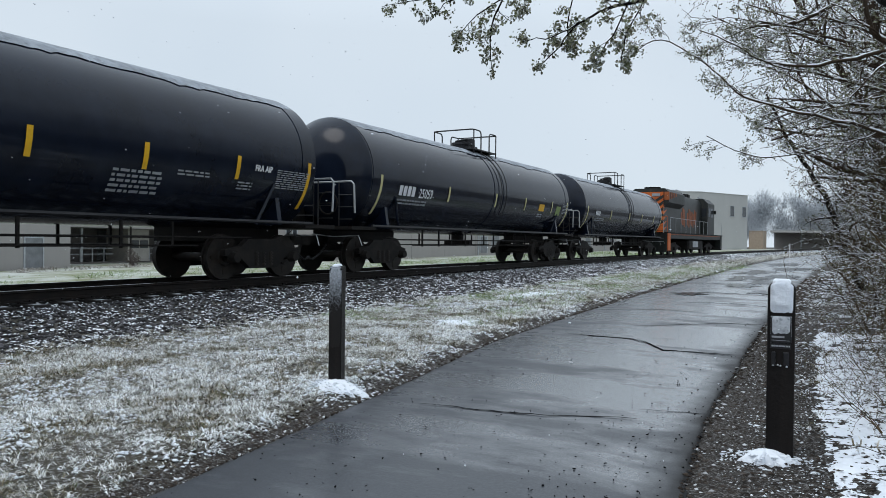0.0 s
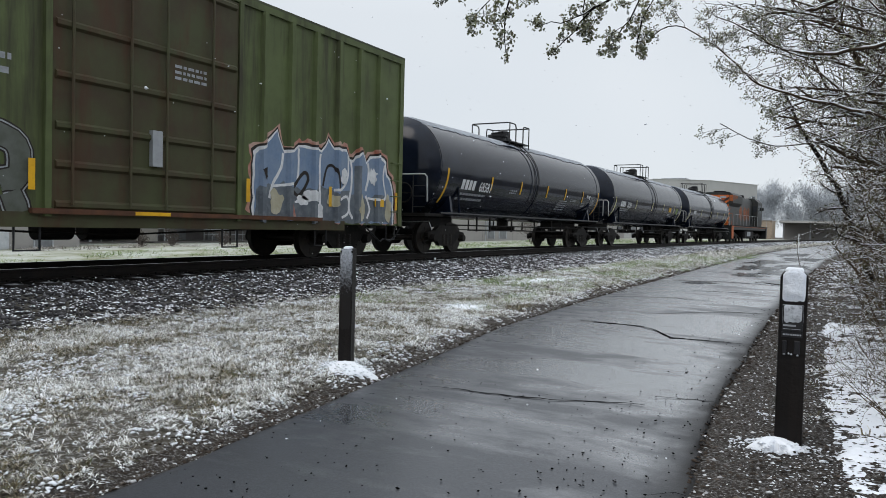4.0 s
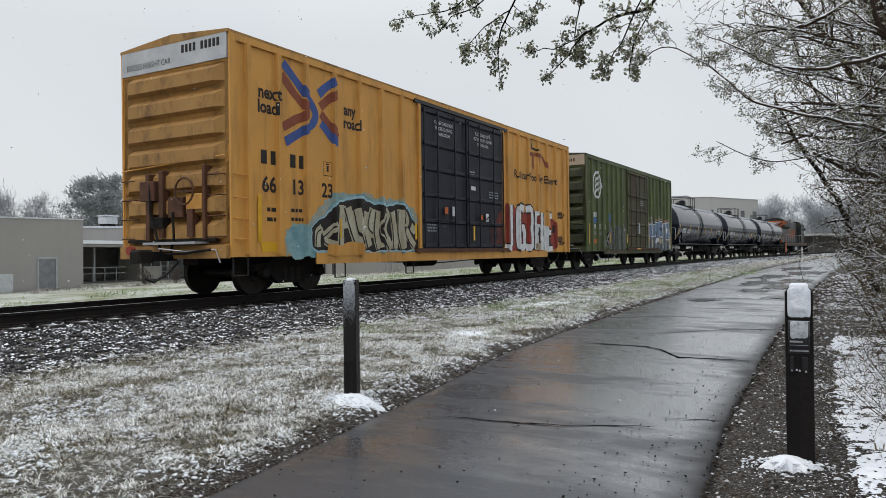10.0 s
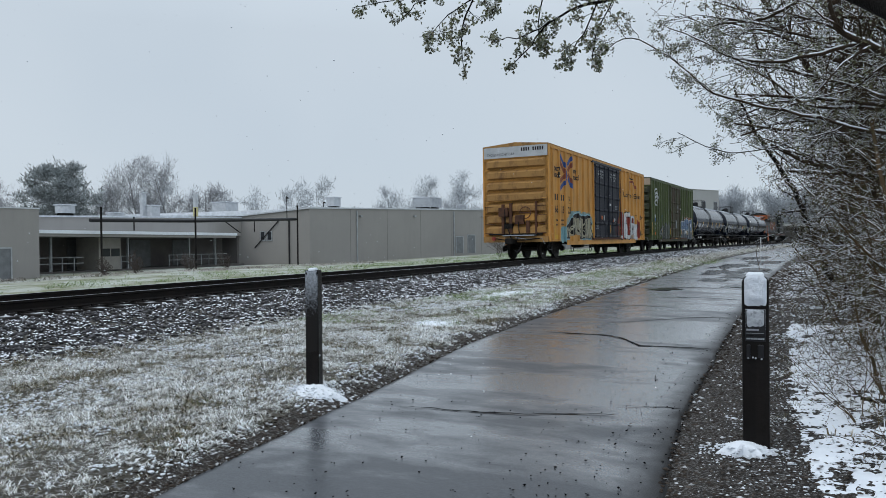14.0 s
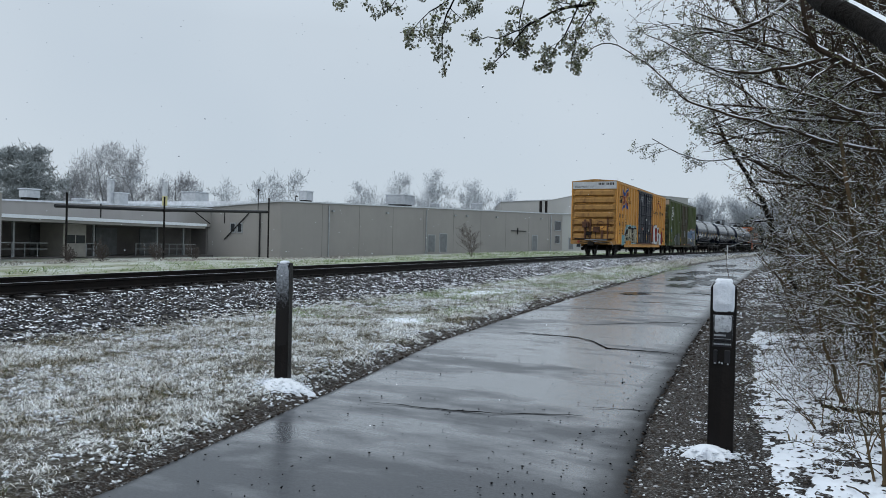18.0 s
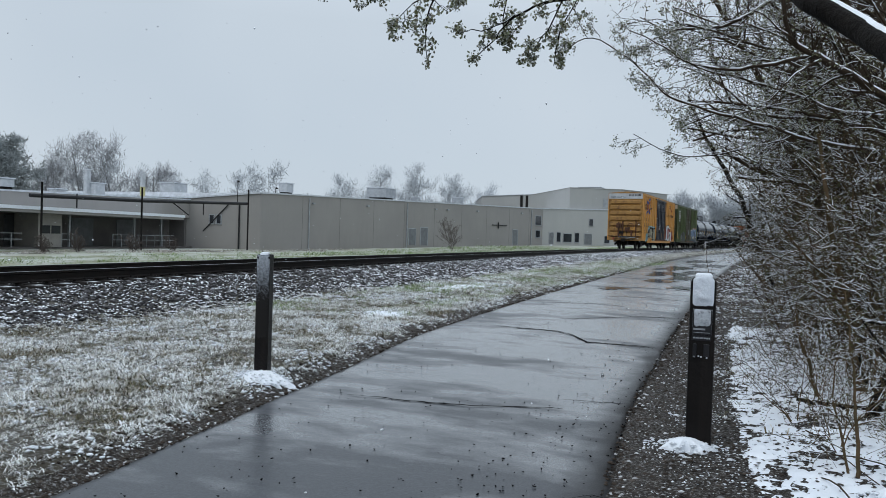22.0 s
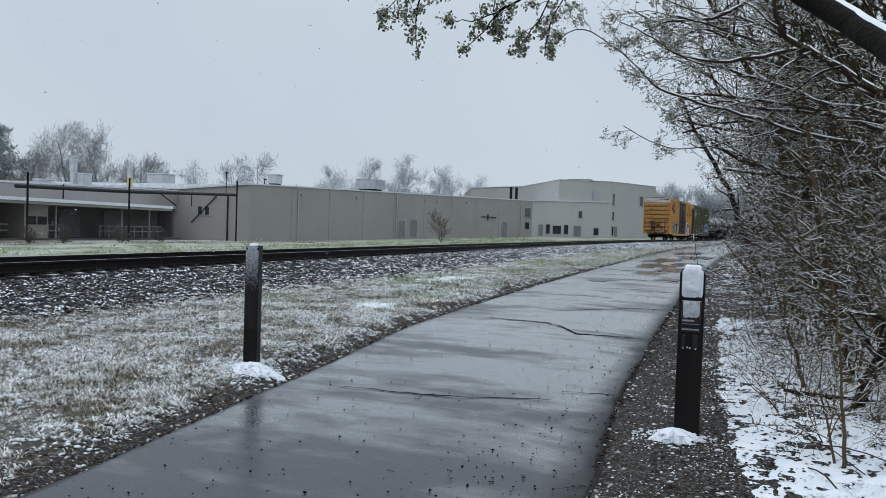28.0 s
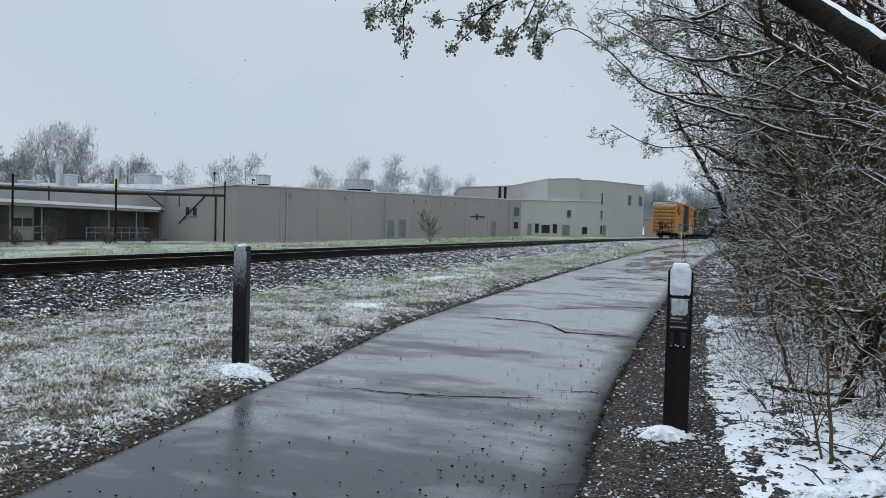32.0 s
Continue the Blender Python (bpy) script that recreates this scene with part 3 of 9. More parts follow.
# water gathers in the middle of the trail further on; the near end has drained
lane = nt.nodes.new("ShaderNodeAttribute")
lane.attribute_name = "drained"
streak = node(nt, "ShaderNodeTexNoise", Scale=2.2, Detail=5.0, Roughness=0.65)
smap = nt.nodes.new("ShaderNodeMapping")
smap.inputs["Scale"].default_value = (0.6, 1.3, 1.0)
nt.links.new(pos, smap.inputs["Vector"])
nt.links.new(smap.outputs[0], streak.inputs["Vector"])
pool = times(nt, times(nt, big.outputs["Fac"], 0.62), times(nt, streak.outputs["Fac"], 0.38), "ADD")
wet = ramp(nt, times(nt, pool, times(nt, lane.outputs["Fac"], 0.1), "SUBTRACT"), 0.4, 0.5)
c = mix_colours(nt, wet, (0.017, 0.0195, 0.0255), (0.016, 0.019, 0.0265))
c = mix_colours(nt, times(nt, ramp(nt, fine.outputs["Fac"], 0.45, 0.7), 0.6), c, (0.055, 0.063, 0.08))
# margins painted dark and rough: the brush's reflection with some wet soil stain
edge = nt.nodes.new("ShaderNodeAttribute")
edge.attribute_name = "margin"
rag = node(nt, "ShaderNodeTexNoise", Scale=5.0, Detail=6.0, Roughness=0.7)
nt.links.new(pos, rag.inputs["Vector"])
stain_reflection = ramp(nt, times(nt, edge.outputs["Fac"], times(nt, times(nt, rag.outputs["Fac"], 0.5, "SUBTRACT"), 0.3), "ADD"), 0.3, 0.02)
c = mix_colours(nt, stain_reflection, c, (0.016, 0.0155, 0.016))
nt.links.new(c, bs.inputs["Base Color"])
nt.links.new(mix_colours(nt, stain_reflection, mix_colours(nt, wet, (0.52,) * 3, (0.2,) * 3), (0.7,) * 3), bs.inputs["Roughness"])
bs.inputs["Specular IOR Level"].default_value = 0.5
# film of standing water over the stone
nt.links.new(times(nt, times(nt, 1.0, stain_reflection, "SUBTRACT"), times(nt, times(nt, wet, 0.65), 0.35, "ADD")), bs.inputs["Coat Weight"])
bs.inputs["Coat Roughness"].default_value = 0.24
bs.inputs["Coat IOR"].default_value = 1.75
bp = nt.nodes.new("ShaderNodeBump")
bp.inputs["Strength"].default_value, bp.inputs["Distance"].default_value = 0.45, 0.004
nt.links.new(fine.outputs["Fac"], bp.inputs["Height"])
nt.links.new(bp.outputs[0], bs.inputs["Normal"])
M["asphalt"] = am
M["water"] = mat("still_meltwater", (0.01, 0.01, 0.012), 0.13, bump=0.02, bscale=3, spec=0.6)
M["crack"] = mat("crack_filler", (0.006, 0.006, 0.007), 0.9, bump=0.2, spec=0.02)

rows_y = np.concatenate([spread([(-40, 0, 4), (0, 30, 0.15), (30, 80, 1), (80, 261, 5)])])
sh = Shape()
rings = []
for y in rows_y:
    l, r = trail(y)
    l, r = float(l) + 0.03 * noise.noise((y * 1.3, 0, 0)) + 0.02 * noise.noise((y * 4, 0, 0)), float(r) + 0.04 * noise.noise((y * 1.1, 5, 0)) + 0.025 * noise.noise((y * 4, 5, 0))
    g = float(level(y))
    rings.append([(l, y, g - 0.06), (l + 0.02, y, g - 0.004)] + [(l + (r - l) * k / 10, y, g + 0.006 + 0.02 * math.sin(math.pi * k / 10) + 0.004 * math.sin(y * 1.1 + k * 2.1)) for k in (0.3, 0.8, 1.5, 2.3, 3.4, 4.6, 5.8, 6.8, 7.6, 8.2, 8.7, 9.1, 9.5, 9.8)] + [(r - 0.02, y, g - 0.004), (r, y, g - 0.06)])
sh.loft(rings, closed=False)
pavement = solid("pavement", sh, M["asphalt"], "wet dark grey asphalt trail with cracks", "path", kind="structure", smooth=60)
margin = pavement.data.attributes.new("margin", "FLOAT", "POINT")
drained = pavement.data.attributes.new("drained", "FLOAT", "POINT")
margin = pavement.data.attributes["margin"]
for i, v in enumerate(pavement.data.vertices):
    l, r = trail(v.co.y)
    drained.data[i].value = min(1, max(0, (6.5 - v.co.y) / 3.5)) * 0.8 + 0.3 * min(1, max(0, 1 - (v.co.x - float(l)) / 1.3))
    margin.data[i].value = min(float(r) - v.co.x, 0.12 + 2.0 * (v.co.x - float(l)))


def trail_top(x, y):
    l, r = trail(y)
    return float(level(y)) + 0.006 + 0.02 * math.sin(math.pi * min(1, max(0, (x - float(l)) / float(r - l)))) + 0.006


def crack(points, width):
    """A ragged dark strip along the trail's surface."""
    s = Shape()
    fine_pts = []
    for (x0, y0), (x1, y1) in zip(points, points[1:]):
        n = max(2, int(math.hypot(x1 - x0, y1 - y0) / 0.05))
        fine_pts += [(x0 + (x1 - x0) * i / n, y0 + (y1 - y0) * i / n) for i in range(n)]
    fine_pts.append(points[-1])
    ring = []
    for i, (x, y) in enumerate(fine_pts):
        w = width * (0.5 + 0.9 * noise.noise((x * 3, y * 3, 1.5)) ** 2 + 0.4 * random.random()) * min(1, 0.2 + 0.15 * min(i, len(fine_pts) - i))
        y += 0.03 * noise.noise((x * 9, y * 2, 4))
        ring.append([(x, y - w, trail_top(x, y)), (x, y + w, trail_top(x, y))])
    s.loft(ring, closed=False)
    return s


CRACKS = [
    ([(-3.1, 5.22), (-2.83, 5.25), (-2.52, 5.25), (-2.02, 5.37), (-1.36, 5.69)], 0.016),
    ([(-1.44, 6.01), (-0.92, 6.18)], 0.014),
    ([(-3.6, 10.5), (-3.2, 10.43), (-2.59, 10.38), (-2.32, 10.13), (-1.99, 9.55), (-1.12, 9.7)], 0.035),
    ([(-3.0, 12.1), (-2.75, 12.2), (-1.77, 13.4), (-1.2, 13.6)], 0.035),
    ([(-4.3, 14.9), (-3.2, 15.3), (-2.4, 15.2)], 0.03), ([(-3.3, 17.6), (-2.1, 17.9), (-1.2, 17.5)], 0.04),
    ([(-4.4, 21.0), (-3.0, 21.5), (-1.3, 21.2)], 0.05), ([(-4.6, 26.5), (-2.8, 26.9), (-1.3, 26.4)], 0.06),
    ([(-0.86, 3.74), (-0.75, 3.85), (-0.69, 3.83)], 0.012),
]
for pts, w in CRACKS:
    solid("crack", crack(pts, w), M["crack"], "dark jagged crack across the wet asphalt", "crack", "cracks in the trail", "structure")


def puddle(cx, cy, rx, ry, seed):
    """A flat film of water with long ragged lobes."""
    rim = []
    for a in np.linspace(0, 2 * math.pi, 90, endpoint=False):
        u, w = math.cos(a), math.sin(a)
        k = 1 + 0.7 * noise.noise((u * 1.6, w * 1.6, seed * 1.7)) + 0.75 * noise.noise((u * 5, w * 5, seed)) + 0.35 * noise.noise((u * 12, w * 12, seed))
        rim.append((cx + rx * u * max(0.15, k), cy + ry * w * max(0.15, k)))
    return Shape().quad(*[(x, y, float(level(y)) + 0.034) for x, y in rim])


for cx, cy, rx, ry, seed in [(-2.9, 25.5, 0.5, 0.9, 1), (-2.3, 28.5, 0.7, 1.5, 2), (-3.3, 31.5, 0.7, 1.8, 5), (-2.2, 34.5, 0.6, 1.6, 7), (-3.5, 38.5, 0.8, 2.6, 3), (-2.4, 45, 0.9, 3.2, 4), (-3.4, 54, 1.0, 4.0, 6), (-1.9, 22.5, 0.3, 0.6, 8), (-3.6, 20.6, 0.4, 0.5, 9)]:
    solid("puddle", puddle(cx, cy, rx, ry, seed), M["water"], "shallow puddle of meltwater on the asphalt", "puddle", "puddles on the trail", "structure")

# ---- track ----
TRACK_Y = spread([(-60, 0, 2), (0, 120, 0.6), (120, 301, 3)])


def rail(offset):
    prof = [(-0.07, -0.18), (0.07, -0.18), (0.07, -0.165), (0.012, -0.14), (0.012, -0.05), (0.036, -0.038), (0.036, -0.004), (-0.036, -0.004), (-0.036, -0.038), (-0.012, -0.05), (-0.012, -0.14), (-0.07, -0.165)]
    rings, head = [], []
    for y in TRACK_Y:
        x, z = CENTRE + offset + float(bend(y)), float(rail_z(y))
        rings.append([(x + px, y, z + pz) for px, pz in prof])
        head.append([(x - 0.03, y, z), (x + 0.03, y, z)])
    r = thing("rail", "dark steel rail with a bright worn running surface", "rail", "rails of the track", "structure")
    part("rail_web", Shape().loft(rings), M["rail"], r)
    part("rail_head", Shape().loft(head, closed=False), M["steel"], r, "polished running surface")


rail(0.7525)
rail(-0.7525)
tie_mesh = Shape().block(-1.3, 1.3, -0.115, 0.115, -0.17, 0.0, 0.015).mesh("sleeper", M["sleeper"])
plate_mesh = Shape().box(-0.18, 0.18, -0.1, 0.1, 0, 0.015).box(-0.1, -0.07, -0.08, -0.05, 0.015, 0.05).box(0.07, 0.1, 0.05, 0.08, 0.015, 0.05).mesh("tie_plate", M["iron"])
track_bed = thing("track_bed", "dark wooden sleepers laid in snowy ballast", "sleepers", kind="structure")
yy, k = -4.0, 0
while yy < 140:
    t = new("sleeper", tie_mesh)
    t.parent = track_bed
    t.matrix_basis = pose(CENTRE + float(bend(yy)) + random.uniform(-0.03, 0.03), yy, float(rail_z(yy)) - 0.2 + random.uniform(-0.008, 0.004), 0, 0, random.uniform(-0.6, 0.6) - math.degrees(math.atan(9.2e-4 * max(0, yy - 20))))
    if yy < 30:
        p = new("tie_plate", plate_mesh)
        p.parent = t
        p.location = (0.7525, 0, 0.001)
    yy += 0.53 + random.uniform(-0.02, 0.02)


def stones(name, xyz, sizes, material, flat=0.75):
    """Uneven lumps: squashed, twisted octahedra with a mid ring."""
    n = len(xyz)
    base = np.array([(0, 0, -1)] + [(math.cos(a), math.sin(a), 0.1) for a in np.arange(5) * 2 * math.pi / 5] + [(0.1, 0, 0.9)])
    f = np.array([(0, 1 + (i + 1) % 5, 1 + i) for i in range(5)] + [(6, 1 + i, 1 + (i + 1) % 5) for i in range(5)])
    rng = np.random.default_rng(len(xyz))
    v = base[None] * (1 + rng.uniform(-0.35, 0.35, (n, 7, 3)))
    a = rng.uniform(0, 6.28, n)
    ca, sa = np.cos(a), np.sin(a)
    tilt = rng.uniform(-0.6, 0.6, n)
    v *= rng.uniform(0.6, 1.45, (n, 1, 3))
    v[..., 2] *= flat
    v[..., 2] += v[..., 0] * tilt[:, None] * 0.5
    v = np.stack([v[..., 0] * ca[:, None] - v[..., 1] * sa[:, None], v[..., 0] * sa[:, None] + v[..., 1] * ca[:, None], v[..., 2]], -1)
    v = v * sizes[:, None, None] + xyz[:, None]
    return arrays(name, v.reshape(-1, 3), (f[None] + 7 * np.arange(n)[:, None, None]).reshape(-1, 3), material)


rng = np.random.default_rng(5)


def scatter(n, x0, x1, y0, y1, power=1.0):
    """Random places, denser towards y0."""
    y = y0 + (y1 - y0) * rng.random(n) ** power
    return rng.uniform(x0, x1, n) + bend(y), y


sx, sy = scatter(36000, -10.65, -8.0, -1, 75, 1.9)
keep = rng.random(len(sx)) < np.clip((-7.85 - (sx - bend(sy))) / 0.9, 0.12, 1)
sx, sy = sx[keep], sy[keep]
size = rng.uniform(0.013, 0.04, len(sx)) * (1 + sy / 40)
stuff = new("ballast_stones", stones("ballast_stones", np.stack([sx, sy, ground_z(sx, sy) + size * 0.3], -1), size, M["stone"]))
tagged(stuff, "dark crushed stone ballast capped with snow", "ballast", kind="stuff")
sx, sy = scatter(7000, -10.65, -8.1, 70, 150, 1.0)
size = rng.uniform(0.05, 0.11, len(sx))
stuff = new("ballast_stones", stones("far_ballast", np.stack([sx, sy, ground_z(sx, sy) + size * 0.3], -1), size, M["stone"]))
tagged(stuff, "dark crushed stone ballast capped with snow", "ballast", kind="stuff")
sx, sy = scatter(6000, -13.3, -10.6, 0, 70, 1.7)
size = rng.uniform(0.025, 0.05, len(sx)) * (1 + sy / 70)
stuff = new("ballast_stones", stones("crib_stones", np.stack([sx, sy, ground_z(sx, sy) + size * 0.2], -1), size, M["stone"]))
tagged(stuff, "dark crushed stone between the sleepers", "ballast", kind="stuff")

# gravel shoulders beside the asphalt
M["shoulder"] = mat("wet_brown_soil", (0.016, 0.012, 0.009), 0.85, col2=(0.034, 0.025, 0.018), scale=14, col3=(0.6, 0.6, 0.6), scale3=55, amount3=0.55, bump=1.0, bscale=70, world_space=True)
for side in (-1, 1):
    rings = []
    for y in spread([(-40, -2, 1.0), (-2, 30, 0.15), (30, 120, 1.5)]):
        l, r = trail(y)
        wob = 0.1 * noise.noise((y * 1.1, side, 0)) + 0.06 * noise.noise((y * 4.3, side, 3))
        e = float(l) + 0.05 if side < 0 else float(r) - 0.05
        wd = (min(0.5, 0.2 + 0.02 * max(0, y)) + 1.2 * wob) if side < 0 else (5.0 + 1.6 * wob)
        nk = 6 if side < 0 else 30
        pts = [e + side * wd * k / nk for k in range(nk + 1)]
        rings.append([(x, y, float(np.maximum(ground_z(x, y), level(y) - 0.03)) + 0.008 - (0.02 if k == nk else 0)) for k, x in enumerate(pts)])
    if side > 0:
        rings = rings[::-1]
    solid("shoulder", Shape().loft(rings, closed=False), M["shoulder"], "strip of wet brown soil and litter beside the asphalt", "shoulder", kind="structure", smooth=80)
gy = 0.4 + 34 * rng.random(16000) ** 2.2
l, r = trail(gy)
left = rng.random(len(gy)) < 0.45
off = np.abs(rng.normal(0, 1, len(gy)))
gx = np.where(left, l - off * np.clip(0.1 + 0.013 * gy, 0, 0.26) + 0.02, r + off * 0.42 - 0.03)
size = rng.uniform(0.005, 0.014, len(gx)) * (1 + gy / 14)
lift = np.where((gx > l) & (gx < r), level(gy) + 0.0, ground_z(gx, gy))
stuff = new("shoulder_gravel", stones("shoulder_gravel", np.stack([gx, gy, lift + size * 0.3], -1), size, M["gravel"], 0.6))
tagged(stuff, "brown gravel and leaf litter beside the asphalt", "gravel", kind="stuff")
# grit on the asphalt
gy = 2.5 + 14 * rng.random(900) ** 1.6
l, r = trail(gy)
gx = l + (r - l) * np.where(rng.random(len(gy)) < 0.45, rng.random(len(gy)), 1 - 0.35 * rng.random(len(gy)) ** 2)
gz = np.array([trail_top(x, y) for x, y in zip(gx, gy)])
size = rng.uniform(0.004, 0.009, len(gx))
stuff = new("grit", stones("grit", np.stack([gx, gy, gz + 0.002], -1), size, M["crack"], 0.6))
tagged(stuff, "small dark stones scattered on the wet asphalt", "grit", kind="stuff")


def blades(name, x, y, z, h, w, material, lean=0.5, seed=1):
    """Bent grass blades of two faces each."""
    g = np.random.default_rng(seed)
    n = len(x)
    a, d = g.uniform(0, 6.28, n), g.uniform(0, 6.28, n)
    l = g.uniform(0.1, lean, n) * h * 1.6
    bx, by = np.cos(a) * w, np.sin(a) * w
    mx, my = np.cos(d) * l * 0.35, np.sin(d) * l * 0.35
    tx, ty = np.cos(d) * l, np.sin(d) * l
    v = np.stack([np.stack([x - bx, y - by, z - 0.01], -1), np.stack([x + bx, y + by, z - 0.01], -1), np.stack([x + mx + bx * 0.8, y + my + by * 0.8, z + h * 0.6], -1), np.stack([x + mx - bx * 0.8, y + my - by * 0.8, z + h * 0.6], -1), np.stack([x + tx, y + ty, z + h], -1)], 1)
    f = np.array([(0, 1, 2), (0, 2, 3), (3, 2, 4)])
    return arrays(name, v.reshape(-1, 3), (f[None] + 5 * np.arange(n)[:, None, None]).reshape(-1, 3), material)


def patchy(x, y, s, seed=0.0):
    return np.array([noise.noise((a * s, b * s, seed)) for a, b in zip(x, y)])


def tufts(name, x, y, reach, count, material, seed=1, droop=1.0, thick=1.0):
    """Matted grass: every tuft a burst of thin blades that rise and flop over."""
    g = np.random.default_rng(seed)
    n = len(x)
    k = np.repeat(np.arange(n), count)
    m = len(k)
    a = g.uniform(0, 6.28, m)
    sway = np.repeat(g.uniform(0, 6.28, n), count)
    a = np.where(g.random(m) < 0.45, sway + g.normal(0, 0.7, m), a)
    ln = reach[k] * g.uniform(0.5, 1.25, m)
    up = g.uniform(0.15, 0.75, m)
    w = (ln * g.uniform(0.018, 0.04, m) + 0.0008) * thick
    jx, jy = g.normal(0, 0.35, m) * reach[k], g.normal(0, 0.35, m) * reach[k]
    bx, by = x[k] + jx, y[k] + jy
    bz = ground_z(bx, by)
    dx, dy = np.cos(a), np.sin(a)
    sx_, sy_ = -dy * w, dx * w
    mid = np.stack([bx + dx * ln * 0.45, by + dy * ln * 0.45, bz + ln * up * 0.62], -1)
    tip = np.stack([bx + dx * ln, by + dy * ln, bz + ln * up * np.maximum(0.05, 0.75 - droop * g.uniform(0, 0.75, m))], -1)
    side = np.stack([sx_, sy_, 0 * w], -1)
    foot = np.stack([bx, by, bz - 0.008], -1)
    v = np.stack([foot - side, foot + side, mid + side, mid - side, tip], 1)
    f = np.array([(0, 1, 2), (0, 2, 3), (3, 2, 4)])
    return arrays(name, v.reshape(-1, 3), (f[None] + 5 * np.arange(m)[:, None, None]).reshape(-1, 3), material)


gy = 1.2 + 45 * rng.random(46000) ** 1.9
l, r = trail(gy)
gx = l - 0.12 - (l - bend(gy) + 8.5) * rng.random(len(gy))
pn = patchy(gx, gy, 0.9, 3.0)
bare = patchy(gx, gy, 0.55, 11.0)
keep = (rng.random(len(gx)) < np.clip(1.0 - 1.3 * bare, 0.3, 1)) & (rng.random(len(gx)) < np.clip((l - gx - 0.05) / np.clip(0.2 + 0.025 * gy, 0.2, 0.55), 0.08, 1)) & (rng.random(len(gx)) < np.where((gx - bend(gy) < -5.6) & (gy > 12), 0.4, 1)) & (rng.random(len(gx)) < np.clip((gx - bend(gy) + 8.6) / 0.8, 0.1, 1))
gx, gy, pn = gx[keep], gy[keep], pn[keep]
reach = rng.uniform(0.03, 0.07, len(gx)) * (1 + 0.6 * np.clip(pn, -0.4, 1)) * (1 + gy / 16)
stuff = new("verge_grass", tufts("verge_grass", gx, gy, reach, 11, M["grass"], 2))
tagged(stuff, "short matted tan and green grass crusted with snow", "grass", kind="stuff")
# clumps bowed down under wet snow
M["laden"] = mat("snow_laden_blades", (0.84, 0.87, 0.88), 0.8, island=((0.3, 0.29, 0.25), (0.7, 0.72, 0.72), (0.84, 0.87, 0.88), (0.88, 0.9, 0.92)), bump=0)
gy = 1.6 + 13 * rng.random(5200) ** 1.5
l, r = trail(gy)
gx = l - 0.14 - (l + 8.2) * rng.random(len(gy)) ** 1.2
keep = rng.random(len(gx)) < np.clip(-0.05 + 2.2 * patchy(gx, gy, 1.5, 23.0) + 1.0 * patchy(gx, gy, 6.0, 29.0), 0, 1)
gx, gy = gx[keep], gy[keep]
stuff = new("snow_clumps", tufts("snow_clumps", gx, gy, rng.uniform(0.03, 0.06, len(gx)) * (1 + gy / 16), 16, M["laden"], 32, 0.9, 1.9))
tagged(stuff, "tufts of grass bowed under wet snow", "grass", kind="stuff")
# the verge goes on behind
gy = 1.2 - 12 * rng.random(14000) ** 1.2
l, r = trail(gy)
gx = np.where(rng.random(len(gy)) < 0.6, l - 0.15 - 5.0 * rng.random(len(gy)), r + 3.5 + 3.0 * rng.random(len(gy)))
stuff = new("verge_grass", blades("rear_grass", gx, gy, ground_z(gx, gy), rng.uniform(0.015, 0.06, len(gx)), rng.uniform(0.004, 0.009, len(gx)), M["grass"], 1.7, 12))
tagged(stuff, "short tan and green grass crusted with snow", "grass", kind="stuff")
# snow clods lying in the grass and on the shoulder
gy = 0.8 + 40 * rng.random(90000) ** 2.0
l, r = trail(gy)
gx = np.where(rng.random(len(gy)) < 0.78, l - 0.12 - (l - bend(gy) + 8.6) * rng.random(len(gy)), r + 0.25 + 3.4 * rng.random(len(gy)) ** 0.8)
pn = patchy(gx, gy, 1.1, 7.0) + 0.8 * patchy(gx, gy, 5.0, 9.0)
keep = rng.random(len(gx)) < np.clip(pn * 2.6 + 0.22, 0.02, 1)
gx, gy, pn = gx[keep], gy[keep], pn[keep]
size = rng.uniform(0.004, 0.015, len(gx)) * (1 + gy / 12)
stuff = new("snow_clods", stones("snow_clods", np.stack([gx, gy, ground_z(gx, gy) + size * 0.2 + 0.03 * rng.random(len(gx)) * np.clip(pn, 0, 1)], -1), size, M["snow"], 0.55))
tagged(stuff, "loose clods of wet snow caught in the grass", "snow", kind="stuff")
# the verge and its snow go on round the bend
gx, gy = scatter(5200, -8.4, -5.2, 44, 150, 1.15)
gx = np.minimum(gx, trail(gy)[0] - 0.4)
stuff = new("verge_grass", tufts("far_verge", gx, gy, rng.uniform(0.16, 0.3, len(gx)) * (1 + gy / 140), 7, M["grass"], 44))
tagged(stuff, "far grass verge flecked with snow", "grass", kind="stuff")
# a greener strip beside the ballast
gx, gy = scatter(7000, -8.0, -5.0, 10, 52, 1.3)
keep = rng.random(len(gx)) < np.clip(0.45 + 1.8 * patchy(gx, gy, 0.35, 5.0), 0.08, 1)
gx, gy = gx[keep], gy[keep]
stuff = new("verge_grass", tufts("green_grass", gx, gy, rng.uniform(0.06, 0.11, len(gx)) * (1 + gy / 30), 8, M["grass_green"], 4, 0.7))
tagged(stuff, "fresh green grass dusted with snow", "grass", kind="stuff")
# grassy strip beyond the track
M["field"] = mat("snowed_over_lawn", (0.48, 0.5, 0.47), 0.9, col2=(0.17, 0.175, 0.09), scale=0.3, col3=(0.12, 0.125, 0.065), scale3=3.5, amount3=0.75, bump=0.4, bscale=8, world_space=True)
fx = spread([(-64, -15.2, 2.0)])
fy = spread([(-10, 70, 2.0), (70, 180, 5.0)])
tagged(new("field", grid_sheet("field", fx, fy, lambda x, y: ground_z(x + bend(y), y) + 0.2 - 0.5 * (x > -16.5) - 0.5 * (x < -63), M["field"])), "lawn across the track under thin snow", "lawn", kind="structure")
